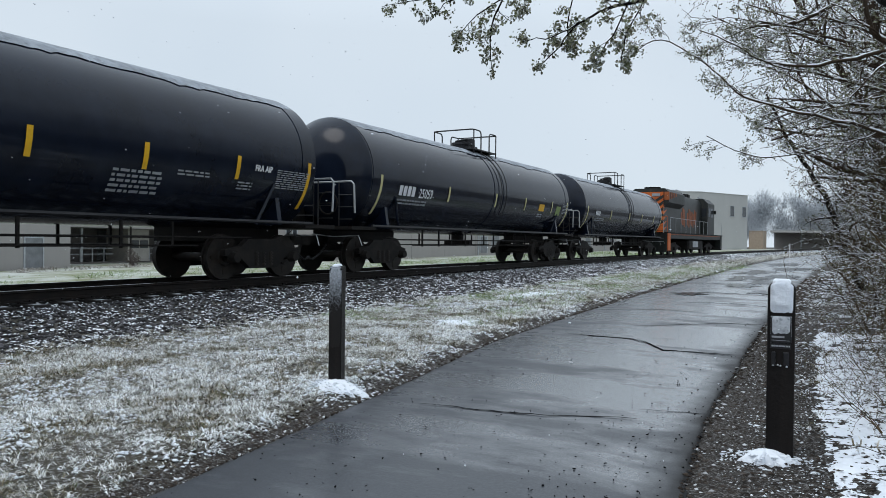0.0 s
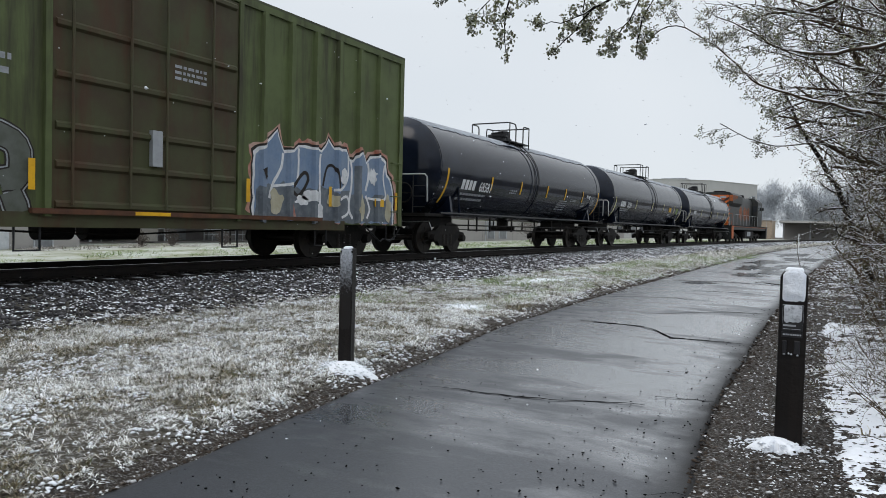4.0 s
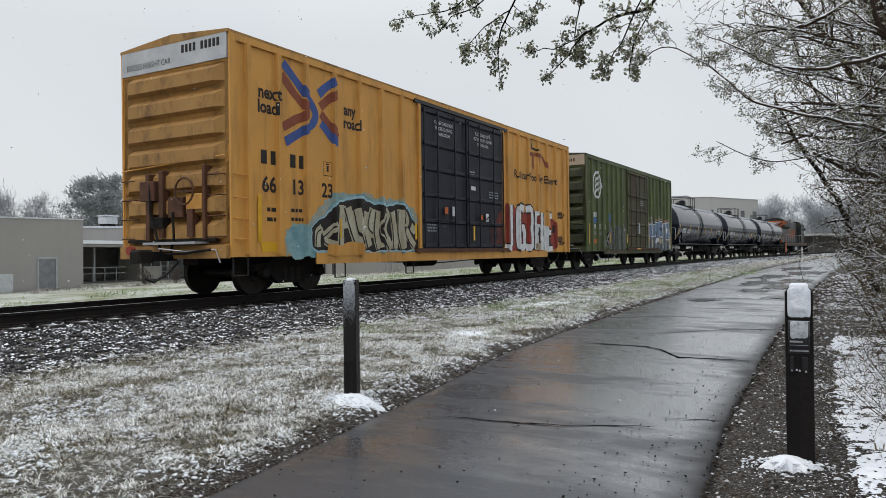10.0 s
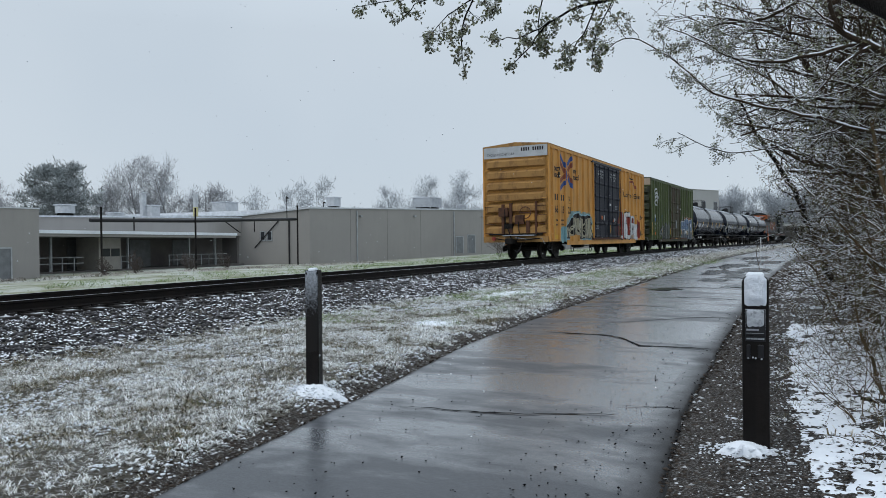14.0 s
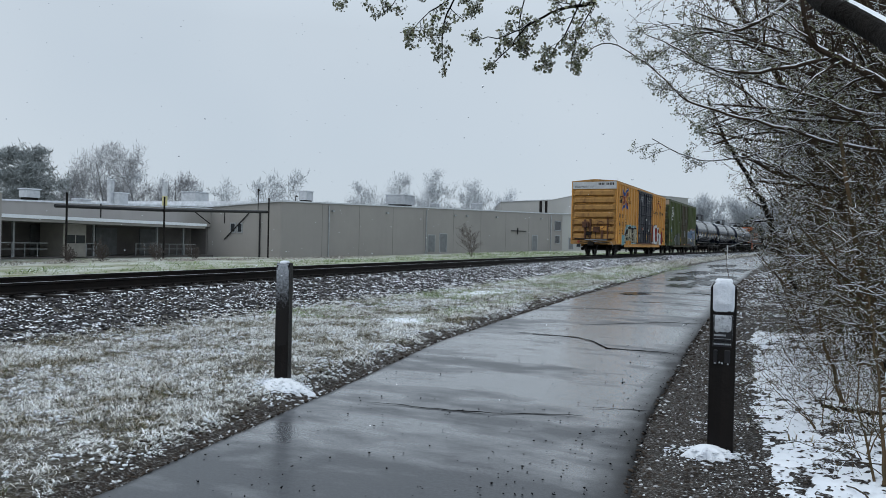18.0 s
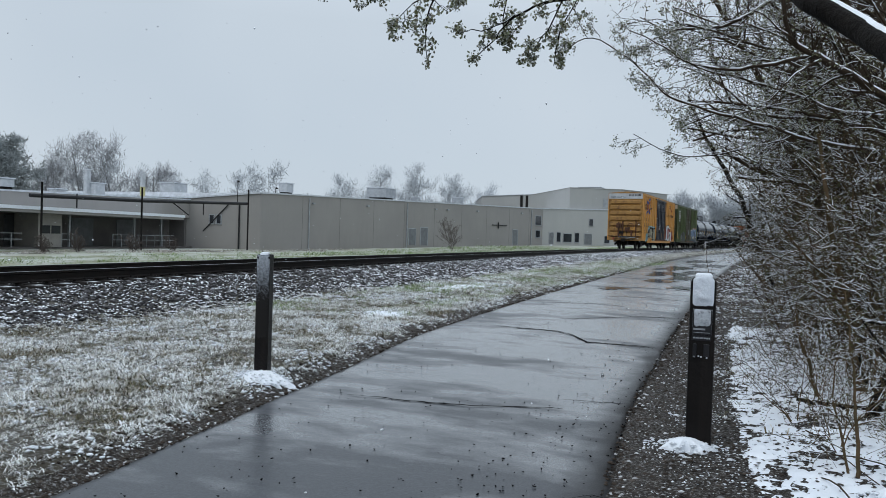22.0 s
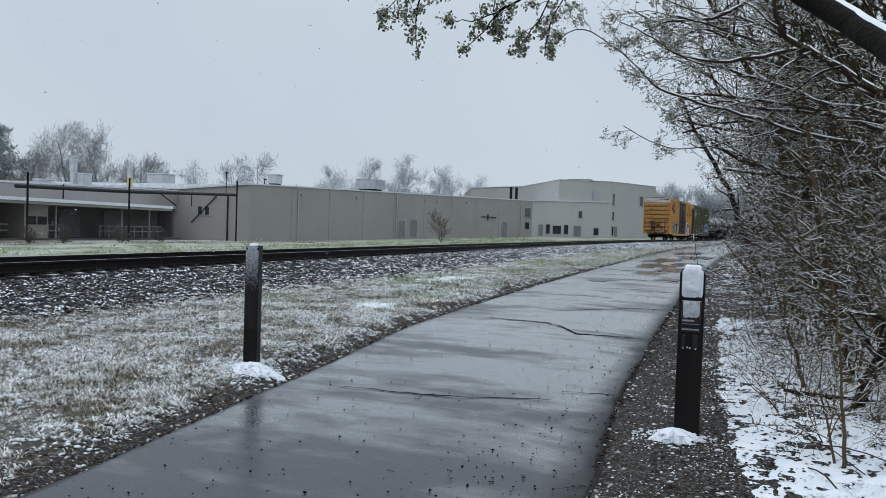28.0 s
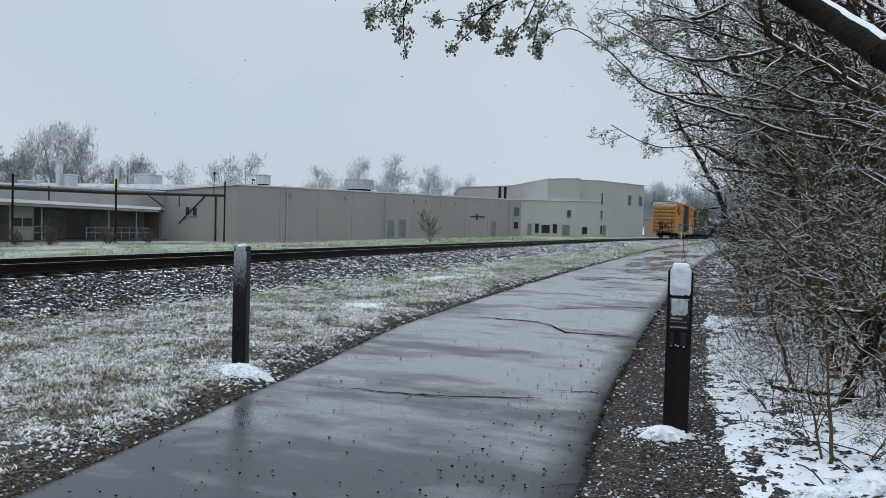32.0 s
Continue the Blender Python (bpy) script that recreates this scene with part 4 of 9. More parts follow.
for v in bpy.data.objects["field"].data.vertices:
    v.co.x += float(bend(v.co.y))
gx, gy = scatter(15000, -46, -15.8, 4, 120, 1.2)
keep = rng.random(len(gx)) < np.clip(0.4 + 1.6 * patchy(gx, gy, 0.22, 13.0), 0.06, 1)
gx, gy = gx[keep], gy[keep]
field_lift = lambda me, dz: me.transform(Matrix.Translation((0, 0, dz)))
me = tufts("field_grass", gx, gy, rng.uniform(0.12, 0.26, len(gx)) * (1 + gy / 60), 7, M["grass_green"], 6, 0.8)
field_lift(me, 0.2)
stuff = new("field_grass", me)
tagged(stuff, "thin green grass showing through snow across the track", "grass", kind="stuff")

# tall dry grass along the foot of the loading dock
M["dry_grass"] = mat("frosted_dry_grass", (0.3, 0.27, 0.24), 0.9, island=((0.2, 0.175, 0.15), (0.3, 0.27, 0.24), (0.42, 0.4, 0.37), (0.6, 0.6, 0.59)), bump=0)
gx, gy = -54.5 + 5.0 * rng.random(2600) ** 1.3, 30 + 52 * rng.random(2600)
gx = gx + 0.05 * (gy - 50)
keep = rng.random(len(gx)) < np.clip(0.35 + 1.5 * patchy(gx, gy, 0.35, 15.0), 0.05, 1)
gx, gy = gx[keep], gy[keep]
me = tufts("dry_grass", gx, gy, rng.uniform(0.2, 0.55, len(gx)), 10, M["dry_grass"], 16, 0.3)
field_lift(me, 0.2)
tagged(new("dry_grass", me), "tall dry frosted grass along the dock's foot", "grass", kind="stuff")

# patchy blanket of snow: it dips under the ground where the wind and the warm soil thinned it


def blanket(name, x0, x1, y0, y1, step, lift, rise, seed, label, clear):
    bx, by = np.arange(x0, x1, step), np.arange(y0, y1, step)

    def height(gx_, gy_):
        g_ = ground_z(gx_, gy_)
        flat_x, flat_y = gx_.ravel(), gy_.ravel()
        n_ = np.array([0.8 * noise.noise((a * 0.8, b * 0.8, seed)) + 0.7 * noise.noise((a * 3.1, b * 3.1, seed + 3)) + 0.85 * noise.noise((a * 8, b * 8, seed + 5)) + 1.0 * noise.noise((a * 21, b * 21, seed + 6)) for a, b in zip(flat_x, flat_y)]).reshape(gx_.shape)
        return g_ + rise * (n_ + lift) - 0.2 * clear(gx_, gy_)

    ob = new(name, grid_sheet(name, bx, by, height, M["snow"]))
    return tagged(ob, label, "snow", kind="stuff")


blanket("snow_blanket", -0.9, 4.6, 1.6, 14, 0.032, 0.56, 0.026, 2.0, "patchy snow under the brush", lambda x, y: np.clip((trail(y)[1] + 0.82 - x) / 0.55, 0, 1) + 0.12 * np.clip((x - 2.4) / 2.2, 0, 1) + 0.12 * np.clip((2.4 - y) / 1.8, 0, 1) + 0.12 * np.clip((y - 12) / 2, 0, 1))
gy = 2.6 + 9 * rng.random(21000) ** 1.2
gx = trail(gy)[1] + 0.12 + 2.7 * rng.random(len(gy)) ** 0.95
keep = rng.random(len(gx)) < np.clip(0.62 + 1.5 * patchy(gx, gy, 3.0, 21.0) + 0.5 * np.clip(gx - trail(gy)[1] - 0.6, -1, 1), 0.05, 1)
gx, gy = gx[keep], gy[keep]
size = rng.uniform(0.003, 0.0095, len(gx)) * np.clip(0.7 + 0.6 * (gx - trail(gy)[1]), 0.7, 1.6)
stuff = new("snow_clods", stones("brush_snow", np.stack([gx, gy, ground_z(gx, gy) + 0.012 * rng.random(len(gx))], -1), size, M["snow"], 0.5))
tagged(stuff, "crumbly wet snow under the brush", "snow", kind="stuff")
gx, gy = -0.5 + 3.2 * rng.random(11000), 2.6 + 9 * rng.random(11000) ** 1.2
gx = np.maximum(gx, trail(gy)[1] + 0.3)
size = rng.uniform(0.004, 0.016, len(gx))
stuff = new("leaf_litter", stones("leaf_litter", np.stack([gx, gy, ground_z(gx, gy) + 0.022 * rng.random(len(gx)) + 0.006], -1), size, M["gravel"], 0.35))
tagged(stuff, "dark leaf litter and bark scraps on the snow", "litter", kind="stuff")


def drift(cx, cy, rx, ry, h, seed, label):
    """A low heap of snow with a lumpy rim."""
    s = Shape()
    rings = []
    for i in range(7):
        u = 1 - i / 6.0
        ring = []
        for j in range(28):
            a = 2 * math.pi * j / 28
            k = u * (0.8 + 0.55 * noise.noise((math.cos(a) * 3.6, math.sin(a) * 3.6, seed)))
            x, y = cx + rx * k * math.cos(a), cy + ry * k * math.sin(a)
            z = float(ground_z(x, y)) - 0.012 + h * math.cos(min(1, u) * math.pi / 2) ** 0.8 * (1 + 0.15 * noise.noise((x * 9, y * 9, seed)))
            ring.append((x, y, z))
        rings.append(ring)
    s.loft(rings)
    heap = solid("snow_drift", s, M["snow"], label, "snow", "drifts of snow", smooth=70)
    g = np.random.default_rng(int(seed * 10))
    n = 320
    q = g.normal(0, 0.72, (n, 2)) * (rx, ry) + (cx, cy)
    z = ground_z(q[:, 0], q[:, 1]) + h * 0.75 * np.exp(-(((q - (cx, cy)) / (rx, ry)) ** 2).sum(1) * 1.3)
    crumbs = part("snow_crumbs", stones("snow_crumbs", np.column_stack([q, z]), g.uniform(0.004, 0.018, n) * (rx / 0.3) ** 0.5, M["snow"], 0.5), M["snow"], heap, "loose crumbs of wet snow")
    tagged(crumbs, "loose crumbs of wet snow", kind="stuff")
    return heap


drift(-3.97, 5.25, 0.42, 0.27, 0.07, 1.0, "lumpy snow heaped round the foot of a post")
drift(-0.37, 5.05, 0.23, 0.17, 0.1, 2.0, "soft snow heaped round the foot of a post")
drift(-5.5, 10.4, 0.6, 0.8, 0.05, 3.0, "flat patch of snow on the grass verge")
drift(-6.9, 17.0, 0.8, 2.6, 0.05, 4.0, "flat patch of snow on the grass verge")
drift(-7.4, 24, 0.9, 4.5, 0.05, 5.0, "flat patch of snow on the grass verge")
for i, (x, y, rx, ry) in enumerate([(0.5, 4.15, 0.15, 0.12), (0.75, 4.35, 0.2, 0.17), (0.7, 6.9, 0.16, 0.15), (0.95, 5.2, 0.14, 0.12)]):
    drift(x, y, rx, ry, 0.09 + 0.02 * (i % 3), 10.0 + i, "patchy snow lying under the bushes")

# ---- bollards ----


def bollard(x, y, turn, w, d, rounded):
    """A squared timber post; the sawn top is rounded across its width, or slopes to the front."""
    p = thing("bollard", "dark wet timber trail post with rounded snow-capped top" if rounded else "dark wet square timber trail post frosted on one face", "post", "trail posts", at=pose(x, y, 0.0, 0, 0, turn))
    h = 1.165
    c = 0.04
    if rounded:
        prof = [(-w / 2, -0.3), (w / 2, -0.3), (w / 2, h - c), (w / 2 - c * 0.35, h - c * 0.35), (w / 2 - c, h), (-w / 2 + c, h), (-w / 2 + c * 0.35, h - c * 0.35), (-w / 2, h - c)]
        sh = Shape().loft([[(px * e, py, pz - (1 - e) * 0.1) for px, pz in prof] for py, e in ((d / 2, 0.95), (d / 2 - 0.01, 1), (-d / 2 + 0.01, 1), (-d / 2, 0.95))])
    else:
        prof = [(-d / 2, -0.3), (d / 2, -0.3), (d / 2, h - 0.02), (d / 2 - 0.02, h), (-d / 2 + 0.02, h), (-d / 2, h - 0.02)]
        sh = Shape().loft([[(-w / 2 + e, py * k, pz) for py, pz in prof] for e, k in ((0, 0.94), (0.01, 1))] + [[(w / 2 - e, py * k, pz) for py, pz in prof] for e, k in ((0.01, 1), (0, 0.94))])
    part("post_body", sh, M["post"], p)
    part("snow_cap", Shape().block(-w / 2 + 0.028, w / 2 - 0.028, -d / 2 - 0.006, d / 2 - 0.015, h - 0.004, h + 0.02, 0.012), M["snow"], p, "thin cap of snow", 60)
    return p, h


def crust(parent, x0, x1, z0, z1, front, deep, material, label, corner=0.0, ragged=0.012, seed=1.0):
    """A skin of snow on a post's front face: bulging, ragged at the foot, its shoulders cut to the post's top."""
    n, m = 14, 18
    rows_ = []
    for j in range(m + 1):
        v = j / m
        z = z0 + (z1 - z0) * v
        shrink_ = max(0.0, z - (z1 - corner))
        row = []
        for i in range(n + 1):
            u = i / n
            x = x0 + shrink_ + (x1 - x0 - 2 * shrink_) * u
            e = min(1, 6 * u, 6 * (1 - u)) * min(1, 7 * (1 - v) + 0.25) * min(1, 4 * v)
            foot = ragged * noise.noise((x * 40, 0, seed)) * max(0, 1 - v * 4)
            row.append((x, front - deep * max(0.0, e) * (0.8 + 0.25 * noise.noise((x * 22, z * 22, seed))) + 0.002, z + foot))
        rows_.append(row)
    part("snow_crust", Shape().loft(rows_, closed=False), material, parent, label, 70)


lp, h = bollard(-4.11, 5.4, 25, 0.12, 0.17, False)
rp, h2 = bollard(-0.3, 5.155, 3, 0.165, 0.13, True)
rime = bpy.data.materials.new("rime_thinning_downwards")
rime.use_nodes = True
nt = rime.node_tree
bs = nt.nodes["Principled BSDF"]
tc = nt.nodes.new("ShaderNodeTexCoord")
sep = nt.nodes.new("ShaderNodeSeparateXYZ")
nt.links.new(tc.outputs["Object"], sep.inputs[0])
fleck = node(nt, "ShaderNodeTexNoise", Scale=45.0, Detail=5.0, Roughness=0.7)
nt.links.new(tc.outputs["Object"], fleck.inputs["Vector"])
held = times(nt, ramp(nt, sep.outputs["Z"], 0.5, 1.2), times(nt, times(nt, fleck.outputs["Fac"], 0.5, "SUBTRACT"), 1.1), "ADD")
nt.links.new(mix_colours(nt, ramp(nt, held, 0.42, 1.2), (0.01, 0.0085, 0.008), (0.5, 0.54, 0.6)), bs.inputs["Base Color"])
bs.inputs["Roughness"].default_value = 0.6
bs.inputs["Specular IOR Level"].default_value = 0.25
# windward frost on the faces
crust(lp, -0.058, 0.056, 0.34, h - 0.002, -0.085, 0.008, rime, "frost and snow stuck to the face, thinning downwards", 0.006, 0.05, 1.0)
crust(rp, -0.068, 0.07, 0.965, h2 + 0.012, -0.066, 0.022, M["snow_cover"], "snow stuck to the upper face", 0.034, 0.01, 4.0)
part("sign_plate", Shape().block(-0.062, 0.062, -0.074, -0.06, 0.775, 0.945, 0.004), M["black"], rp, "small dark metal sign")
crust(rp, -0.061, 0.061, 0.822, 0.946, -0.0735, 0.008, M["frost_pale"], "thin snow over the sign", 0.0, 0.014, 5.0)
part("sign_plate", Shape().block(-0.064, 0.06, -0.071, -0.06, 0.735, 0.772, 0.003), M["black"], rp, "narrow dark metal strip")
y_ = -0.055
for k in range(9):
    w_ = (0.014, 0.008, 0.012)[k % 3]
    part("sign_letter", Shape().box(y_, min(0.055, y_ + w_), -0.0735, -0.0712, 0.748, 0.758), M["white_dim"], rp, "pale unreadable print")
    y_ += w_ + 0.0025
for z_, x1_ in ((0.806, 0.02), (0.788, 0.05)):
    part("sign_line", Shape().box(-0.055, x1_, -0.0765, -0.0742, z_, z_ + (0.012 if x1_ < 0.03 else 0.003)), M["white_dim"], rp, "pale unreadable line of print")
part("bracket", Shape().block(-0.055, -0.03, -0.078, -0.06, 0.62, 0.715, 0.006), M["black"], rp, "dark bracket below the sign")
part("bracket", Shape().block(0.012, 0.05, -0.078, -0.06, 0.63, 0.715, 0.006), M["black"], rp, "dark bracket below the sign")
for x_, z_ in ((-0.05, 0.622), (-0.022, 0.626), (-0.006, 0.622), (0.03, 0.618)):
    part("snow_dab", Shape().block(x_, x_ + 0.011, -0.082, -0.064, z_, z_ + 0.01, 0.003), M["frost_pale"], rp, "dab of snow on the bracket", 60)
part("twig", Shape().tube([(0.035, 0.02, h2), (0.02, 0.03, h2 + 0.07), (0.008, 0.03, h2 + 0.13), (0.01, 0.03, h2 + 0.17)], 0.0022, 4), M["bark"], rp, "bare twig standing behind the cap")

# ---- train ----
SIDE_A, SIDE_U = (0, 1, 0), (0, 0, 1)
wheel_sets = []


def wheelset(parent, y):
    sh = Shape()
    for s in (-1, 1):
        x = s * 0.7525
        sh.disc((x, 0, 0), 0.457, "x", 0.11, 28)
        sh.disc((x - s * 0.075, 0, 0), 0.485, "x", 0.035, 28)
        sh.disc((x + s * 0.06, 0, 0), 0.2, "x", 0.06, 16, 0.16 if s > 0 else 0.2)
    sh.disc((0, 0, 0), 0.085, "x", 1.9, 12)
    for s in (-1, 1):
        for a in range(4):
            sh.box(s * 0.81 - 0.006, s * 0.81 + 0.006, 0.22, 0.36, -0.03, 0.03, Matrix.Rotation(a * math.pi / 2, 4, "X"))
    w = part("wheelset", sh, M["wheel"], parent, "steel wheels on one axle", 40)
    w.location = (0, y, 0.457)
    wheel_sets.append((w, y))
    return w


def truck(parent, y, axles=(-0.89, 0.89)):
    """A freight bogie: cast side frames, springs, bearing caps, bolster."""
    t = part("truck", Shape().box(-1.0, 1.0, y - 0.2, y + 0.2, 0.38, 0.72), M["iron"], parent, "dirty cast steel truck bolster")
    e = axles[-1]
    for s in (-1, 1):
        x = s * 1.0
        prof = [(-e - 0.22, 0.5), (-e - 0.22, 0.62), (-e + 0.2, 0.68), (-0.45, 0.84), (0.45, 0.84), (e - 0.2, 0.68), (e + 0.22, 0.62), (e + 0.22, 0.5), (e - 0.22, 0.44), (0.4, 0.22), (-0.4, 0.22), (-e + 0.22, 0.44)]
        sh = Shape().loft([[(x + o, y + py, pz) for py, pz in prof] for o in (-0.07 * s, 0.07 * s)])
        part("side_frame", sh, M["iron"], t)
        for k in (-0.22, 0, 0.22):
            sp = Shape()
            for r in range(5):
                sp.disc((x + 0.02 * s, y + k, 0.3 + r * 0.06), 0.085, "z", 0.032, 10)
            sp.disc((x + 0.02 * s, y + k, 0.42), 0.06, "z", 0.3, 8)
            part("coil_spring", sp, M["wheel"], t)
        for a in axles:
            part("bearing_cap", Shape().disc((x + 0.12 * s, y + a, 0.457), 0.13, "x", 0.16, 16, 0.1), M["iron"], t)
    for a in axles:
        wheelset(parent, y + a)


def coupler(parent, y, s):
    sh = Shape().box(-0.08, 0.08, min(y, y + s * 0.75), max(y, y + s * 0.75), 0.74, 0.92)
    sh.block(-0.15, 0.17, min(y + s * 0.6, y + s * 0.95), max(y + s * 0.6, y + s * 0.95), 0.7, 0.96, 0.04)
    part("coupler", sh, M["iron"], parent, "cast steel knuckle coupler")
    hose = Shape().tube([(0.35, y + s * 0.2, 0.72), (0.4, y + s * 0.5, 0.5), (0.38, y + s * 0.8, 0.34), (0.36, y + s * 1.0, 0.42)], 0.025, 6)
    part("air_hose", hose, M["black"], parent, "drooping rubber brake hose")
    part("cut_lever", Shape().tube([(0.15, y + s * 0.5, 0.98), (0.6, y + s * 0.25, 0.92), (1.3, y + s * 0.12, 0.95), (1.4, y + s * 0.1, 0.7)], 0.014, 5), M["galv"], parent, "bent steel uncoupling rod")


def ladder(parent, x, y0, y1, zs, material, out=0.07, axis="side", name="grab_iron"):
    for z in zs:
        sh = Shape()
        if axis == "side":
            sh.tube([(x, y0, z), (x + out, y0 + 0.02, z), (x + out, y1 - 0.02, z), (x, y1, z)], 0.013, 5)
        else:
            sh.tube([(y0, x, z), (y0 + 0.02, x - out, z), (y1 - 0.02, x - out, z), (y1, x, z)], 0.013, 5)
        part(name, sh, material, parent, "thin steel grab iron")


def decal(parent, name, x, y0, y1, z0, z1, material, label=""):
    return part(name, Shape().quad((x, y0, z0), (x, y1, z0), (x, y1, z1), (x, y0, z1)), material, parent, label)


POSTS = []
DEEP = 0.085


def relief(y):
    """How far the side posts stand out at y."""
    d = min((abs(y - q) for q in POSTS), default=9)
    return DEEP * min(1, max(0, (0.08 - d) / 0.03))


def ribbon(parent, name, x, pts, width, material, label=""):
    """A painted stroke on the near side, following its posts: points in (y, z)."""
    s, ring = Shape(), []
    fine_pts = []
    for (y0, z0), (y1, z1) in zip(pts, pts[1:]):
        n = max(1, int(math.hypot(y1 - y0, z1 - z0) / 0.05))
        fine_pts += [(y0 + (y1 - y0) * i / n, z0 + (z1 - z0) * i / n) for i in range(n)]
    pts = fine_pts + [pts[-1]]
    for i, (y, z) in enumerate(pts):
        a, b = pts[max(0, i - 1)], pts[min(len(pts) - 1, i + 1)]
        d = Vector((b[0] - a[0], b[1] - a[1]))
        d = d.normalized() if d.length else Vector((1, 0))
        n = max(2, int(width / 0.05))
        across = []
        for k in range(n + 1):
            o = width * (0.5 - k / n)
            yy_, zz_ = y - d.y * o, z + d.x * o
            across.append((x + relief(yy_), yy_, zz_))
        ring.append(across)
    s.loft(ring, closed=False)
    return part(name, s, material, parent, label)


def blob(parent, name, x, y, z, ry, rz, material, seed, label="", rough=0.35):
    """A soft-edged splash of paint."""
    rim = [(y + ry * math.cos(a) * (1 + rough * noise.noise((math.cos(a) * 1.8, math.sin(a) * 1.8, seed))), z + rz * math.sin(a) * (1 + rough * noise.noise((math.cos(a) * 1.8, math.sin(a) * 1.8, seed + 5)))) for a in np.linspace(0, 2 * math.pi, 30, endpoint=False)]
    return paint(parent, name, rim, material, x - YH, label, 0.02, seed)


def stroke(pts, width, round_off=True):
    """Outline of a brush stroke along (y, z) points, with mitred bends."""
    if round_off and len(pts) > 2:
        q = [pts[0]] + list(pts) + [pts[-1]]
        out = []
        for i in range(1, len(q) - 2):
            for u in (0, 0.25, 0.5, 0.75):
                out.append(tuple(0.5 * (2 * q[i][k] + (q[i + 1][k] - q[i - 1][k]) * u + (2 * q[i - 1][k] - 5 * q[i][k] + 4 * q[i + 1][k] - q[i + 2][k]) * u * u + (3 * q[i][k] - q[i - 1][k] - 3 * q[i + 1][k] + q[i + 2][k]) * u ** 3) for k in (0, 1)))
        pts = out + [pts[-1]]
    a_side, b_side = [], []
    for i, (y, z) in enumerate(pts):
        a, b = Vector(pts[max(0, i - 1)]), Vector(pts[min(len(pts) - 1, i + 1)])
        d0 = (Vector((y, z)) - a).normalized() if i else None
        d1 = (b - Vector((y, z))).normalized() if i < len(pts) - 1 else None
        d = ((d0 or d1) + (d1 or d0)).normalized()
        k = 1.0
        if d0 and d1:
            k = 1 / max(0.6, d.dot(d0))
        n = Vector((-d.y, d.x)) * width * 0.5 * k
        a_side.append((y + n.x, z + n.y)), b_side.append((y - n.x, z - n.y))
    return a_side + b_side[::-1]


def paint(parent, name, outline, material, lift, label="", rough=0.0, seed=0.0):
    """A flat patch of paint on a car's near side, laid over its posts: an outline in (y, z)."""
    if rough:
        fine_pts = []
        for (y0, z0), (y1, z1) in zip(outline, outline[1:] + outline[:1]):
            n = max(1, int(math.hypot(y1 - y0, z1 - z0) / 0.09))
            fine_pts += [(y0 + (y1 - y0) * i / n, z0 + (z1 - z0) * i / n) for i in range(n)]
        outline = [(y + rough * noise.noise((y * 5, z * 5, seed)), z + rough * noise.noise((y * 5, z * 5, seed + 9))) for y, z in fine_pts]
    bm = bmesh.new()
    f = bm.faces.new([bm.verts.new((y, z, 0)) for y, z in outline])
    bmesh.ops.triangulate(bm, faces=[f])
    lo_, hi_ = min(q[0] for q in outline), max(q[0] for q in outline)
    for q in POSTS:
        for o in (-0.08, -0.05, 0.05, 0.08):
            if lo_ < q + o < hi_:
                bmesh.ops.bisect_plane(bm, geom=bm.verts[:] + bm.edges[:] + bm.faces[:], plane_co=(q + o, 0, 0), plane_no=(1, 0, 0))
    for v in bm.verts:
        v.co = (YH + lift + relief(v.co.x), v.co.x, v.co.y)
    bmesh.ops.recalc_face_normals(bm, faces=bm.faces)
    me = bpy.data.meshes.new(name)
    bm.to_mesh(me)
    bm.free()
    me.materials.append(material)
    return part(name, me, material, parent, label)


def smudge_lines(parent, x, y0, y1, z, n, material, h=0.045, gap=0.085):
    """Small print that cannot be read: plain bars, one a word."""
    for i in range(n):
        y, zz = y0, z - i * gap
        while y < y1 - 0.04:
            w = min(random.uniform(0.05, 0.16), y1 - y)
            part("print_bar", Shape().quad((x, y, zz), (x, y + w, zz), (x, y + w, zz + h), (x, y, zz + h)), material, parent)
            y += w + 0.03


def corrugated_end(parent, y, s, half, z0, z1, n, material, name="end_wall"):
    """Pressed end: deep horizontal corrugations between corner posts."""
    sh = Shape()
    rings = []
    zs = []
    for i in range(n):
        a = z0 + (z1 - z0) * i / n
        b = (z1 - z0) / n
        zs += [(a, 0.0), (a + b * 0.14, 0.0), (a + b * 0.26, 0.12), (a + b * 0.74, 0.12), (a + b * 0.94, 0.0)]
    zs.append((z1, 0.0))
    for z, d in zs:
        dd = y + s * d
        rings.append([(-half + 0.02, y, z), (-half + 0.12, y, z), (-half + 0.3, dd, z), (half - 0.3, dd, z), (half - 0.12, y, z), (half - 0.02, y, z)])
    if s > 0:
        rings = [list(reversed(r)) for r in rings]
    sh.loft(rings, closed=False)
    part(name, sh, material, parent, "pressed steel end with horizontal corrugations")


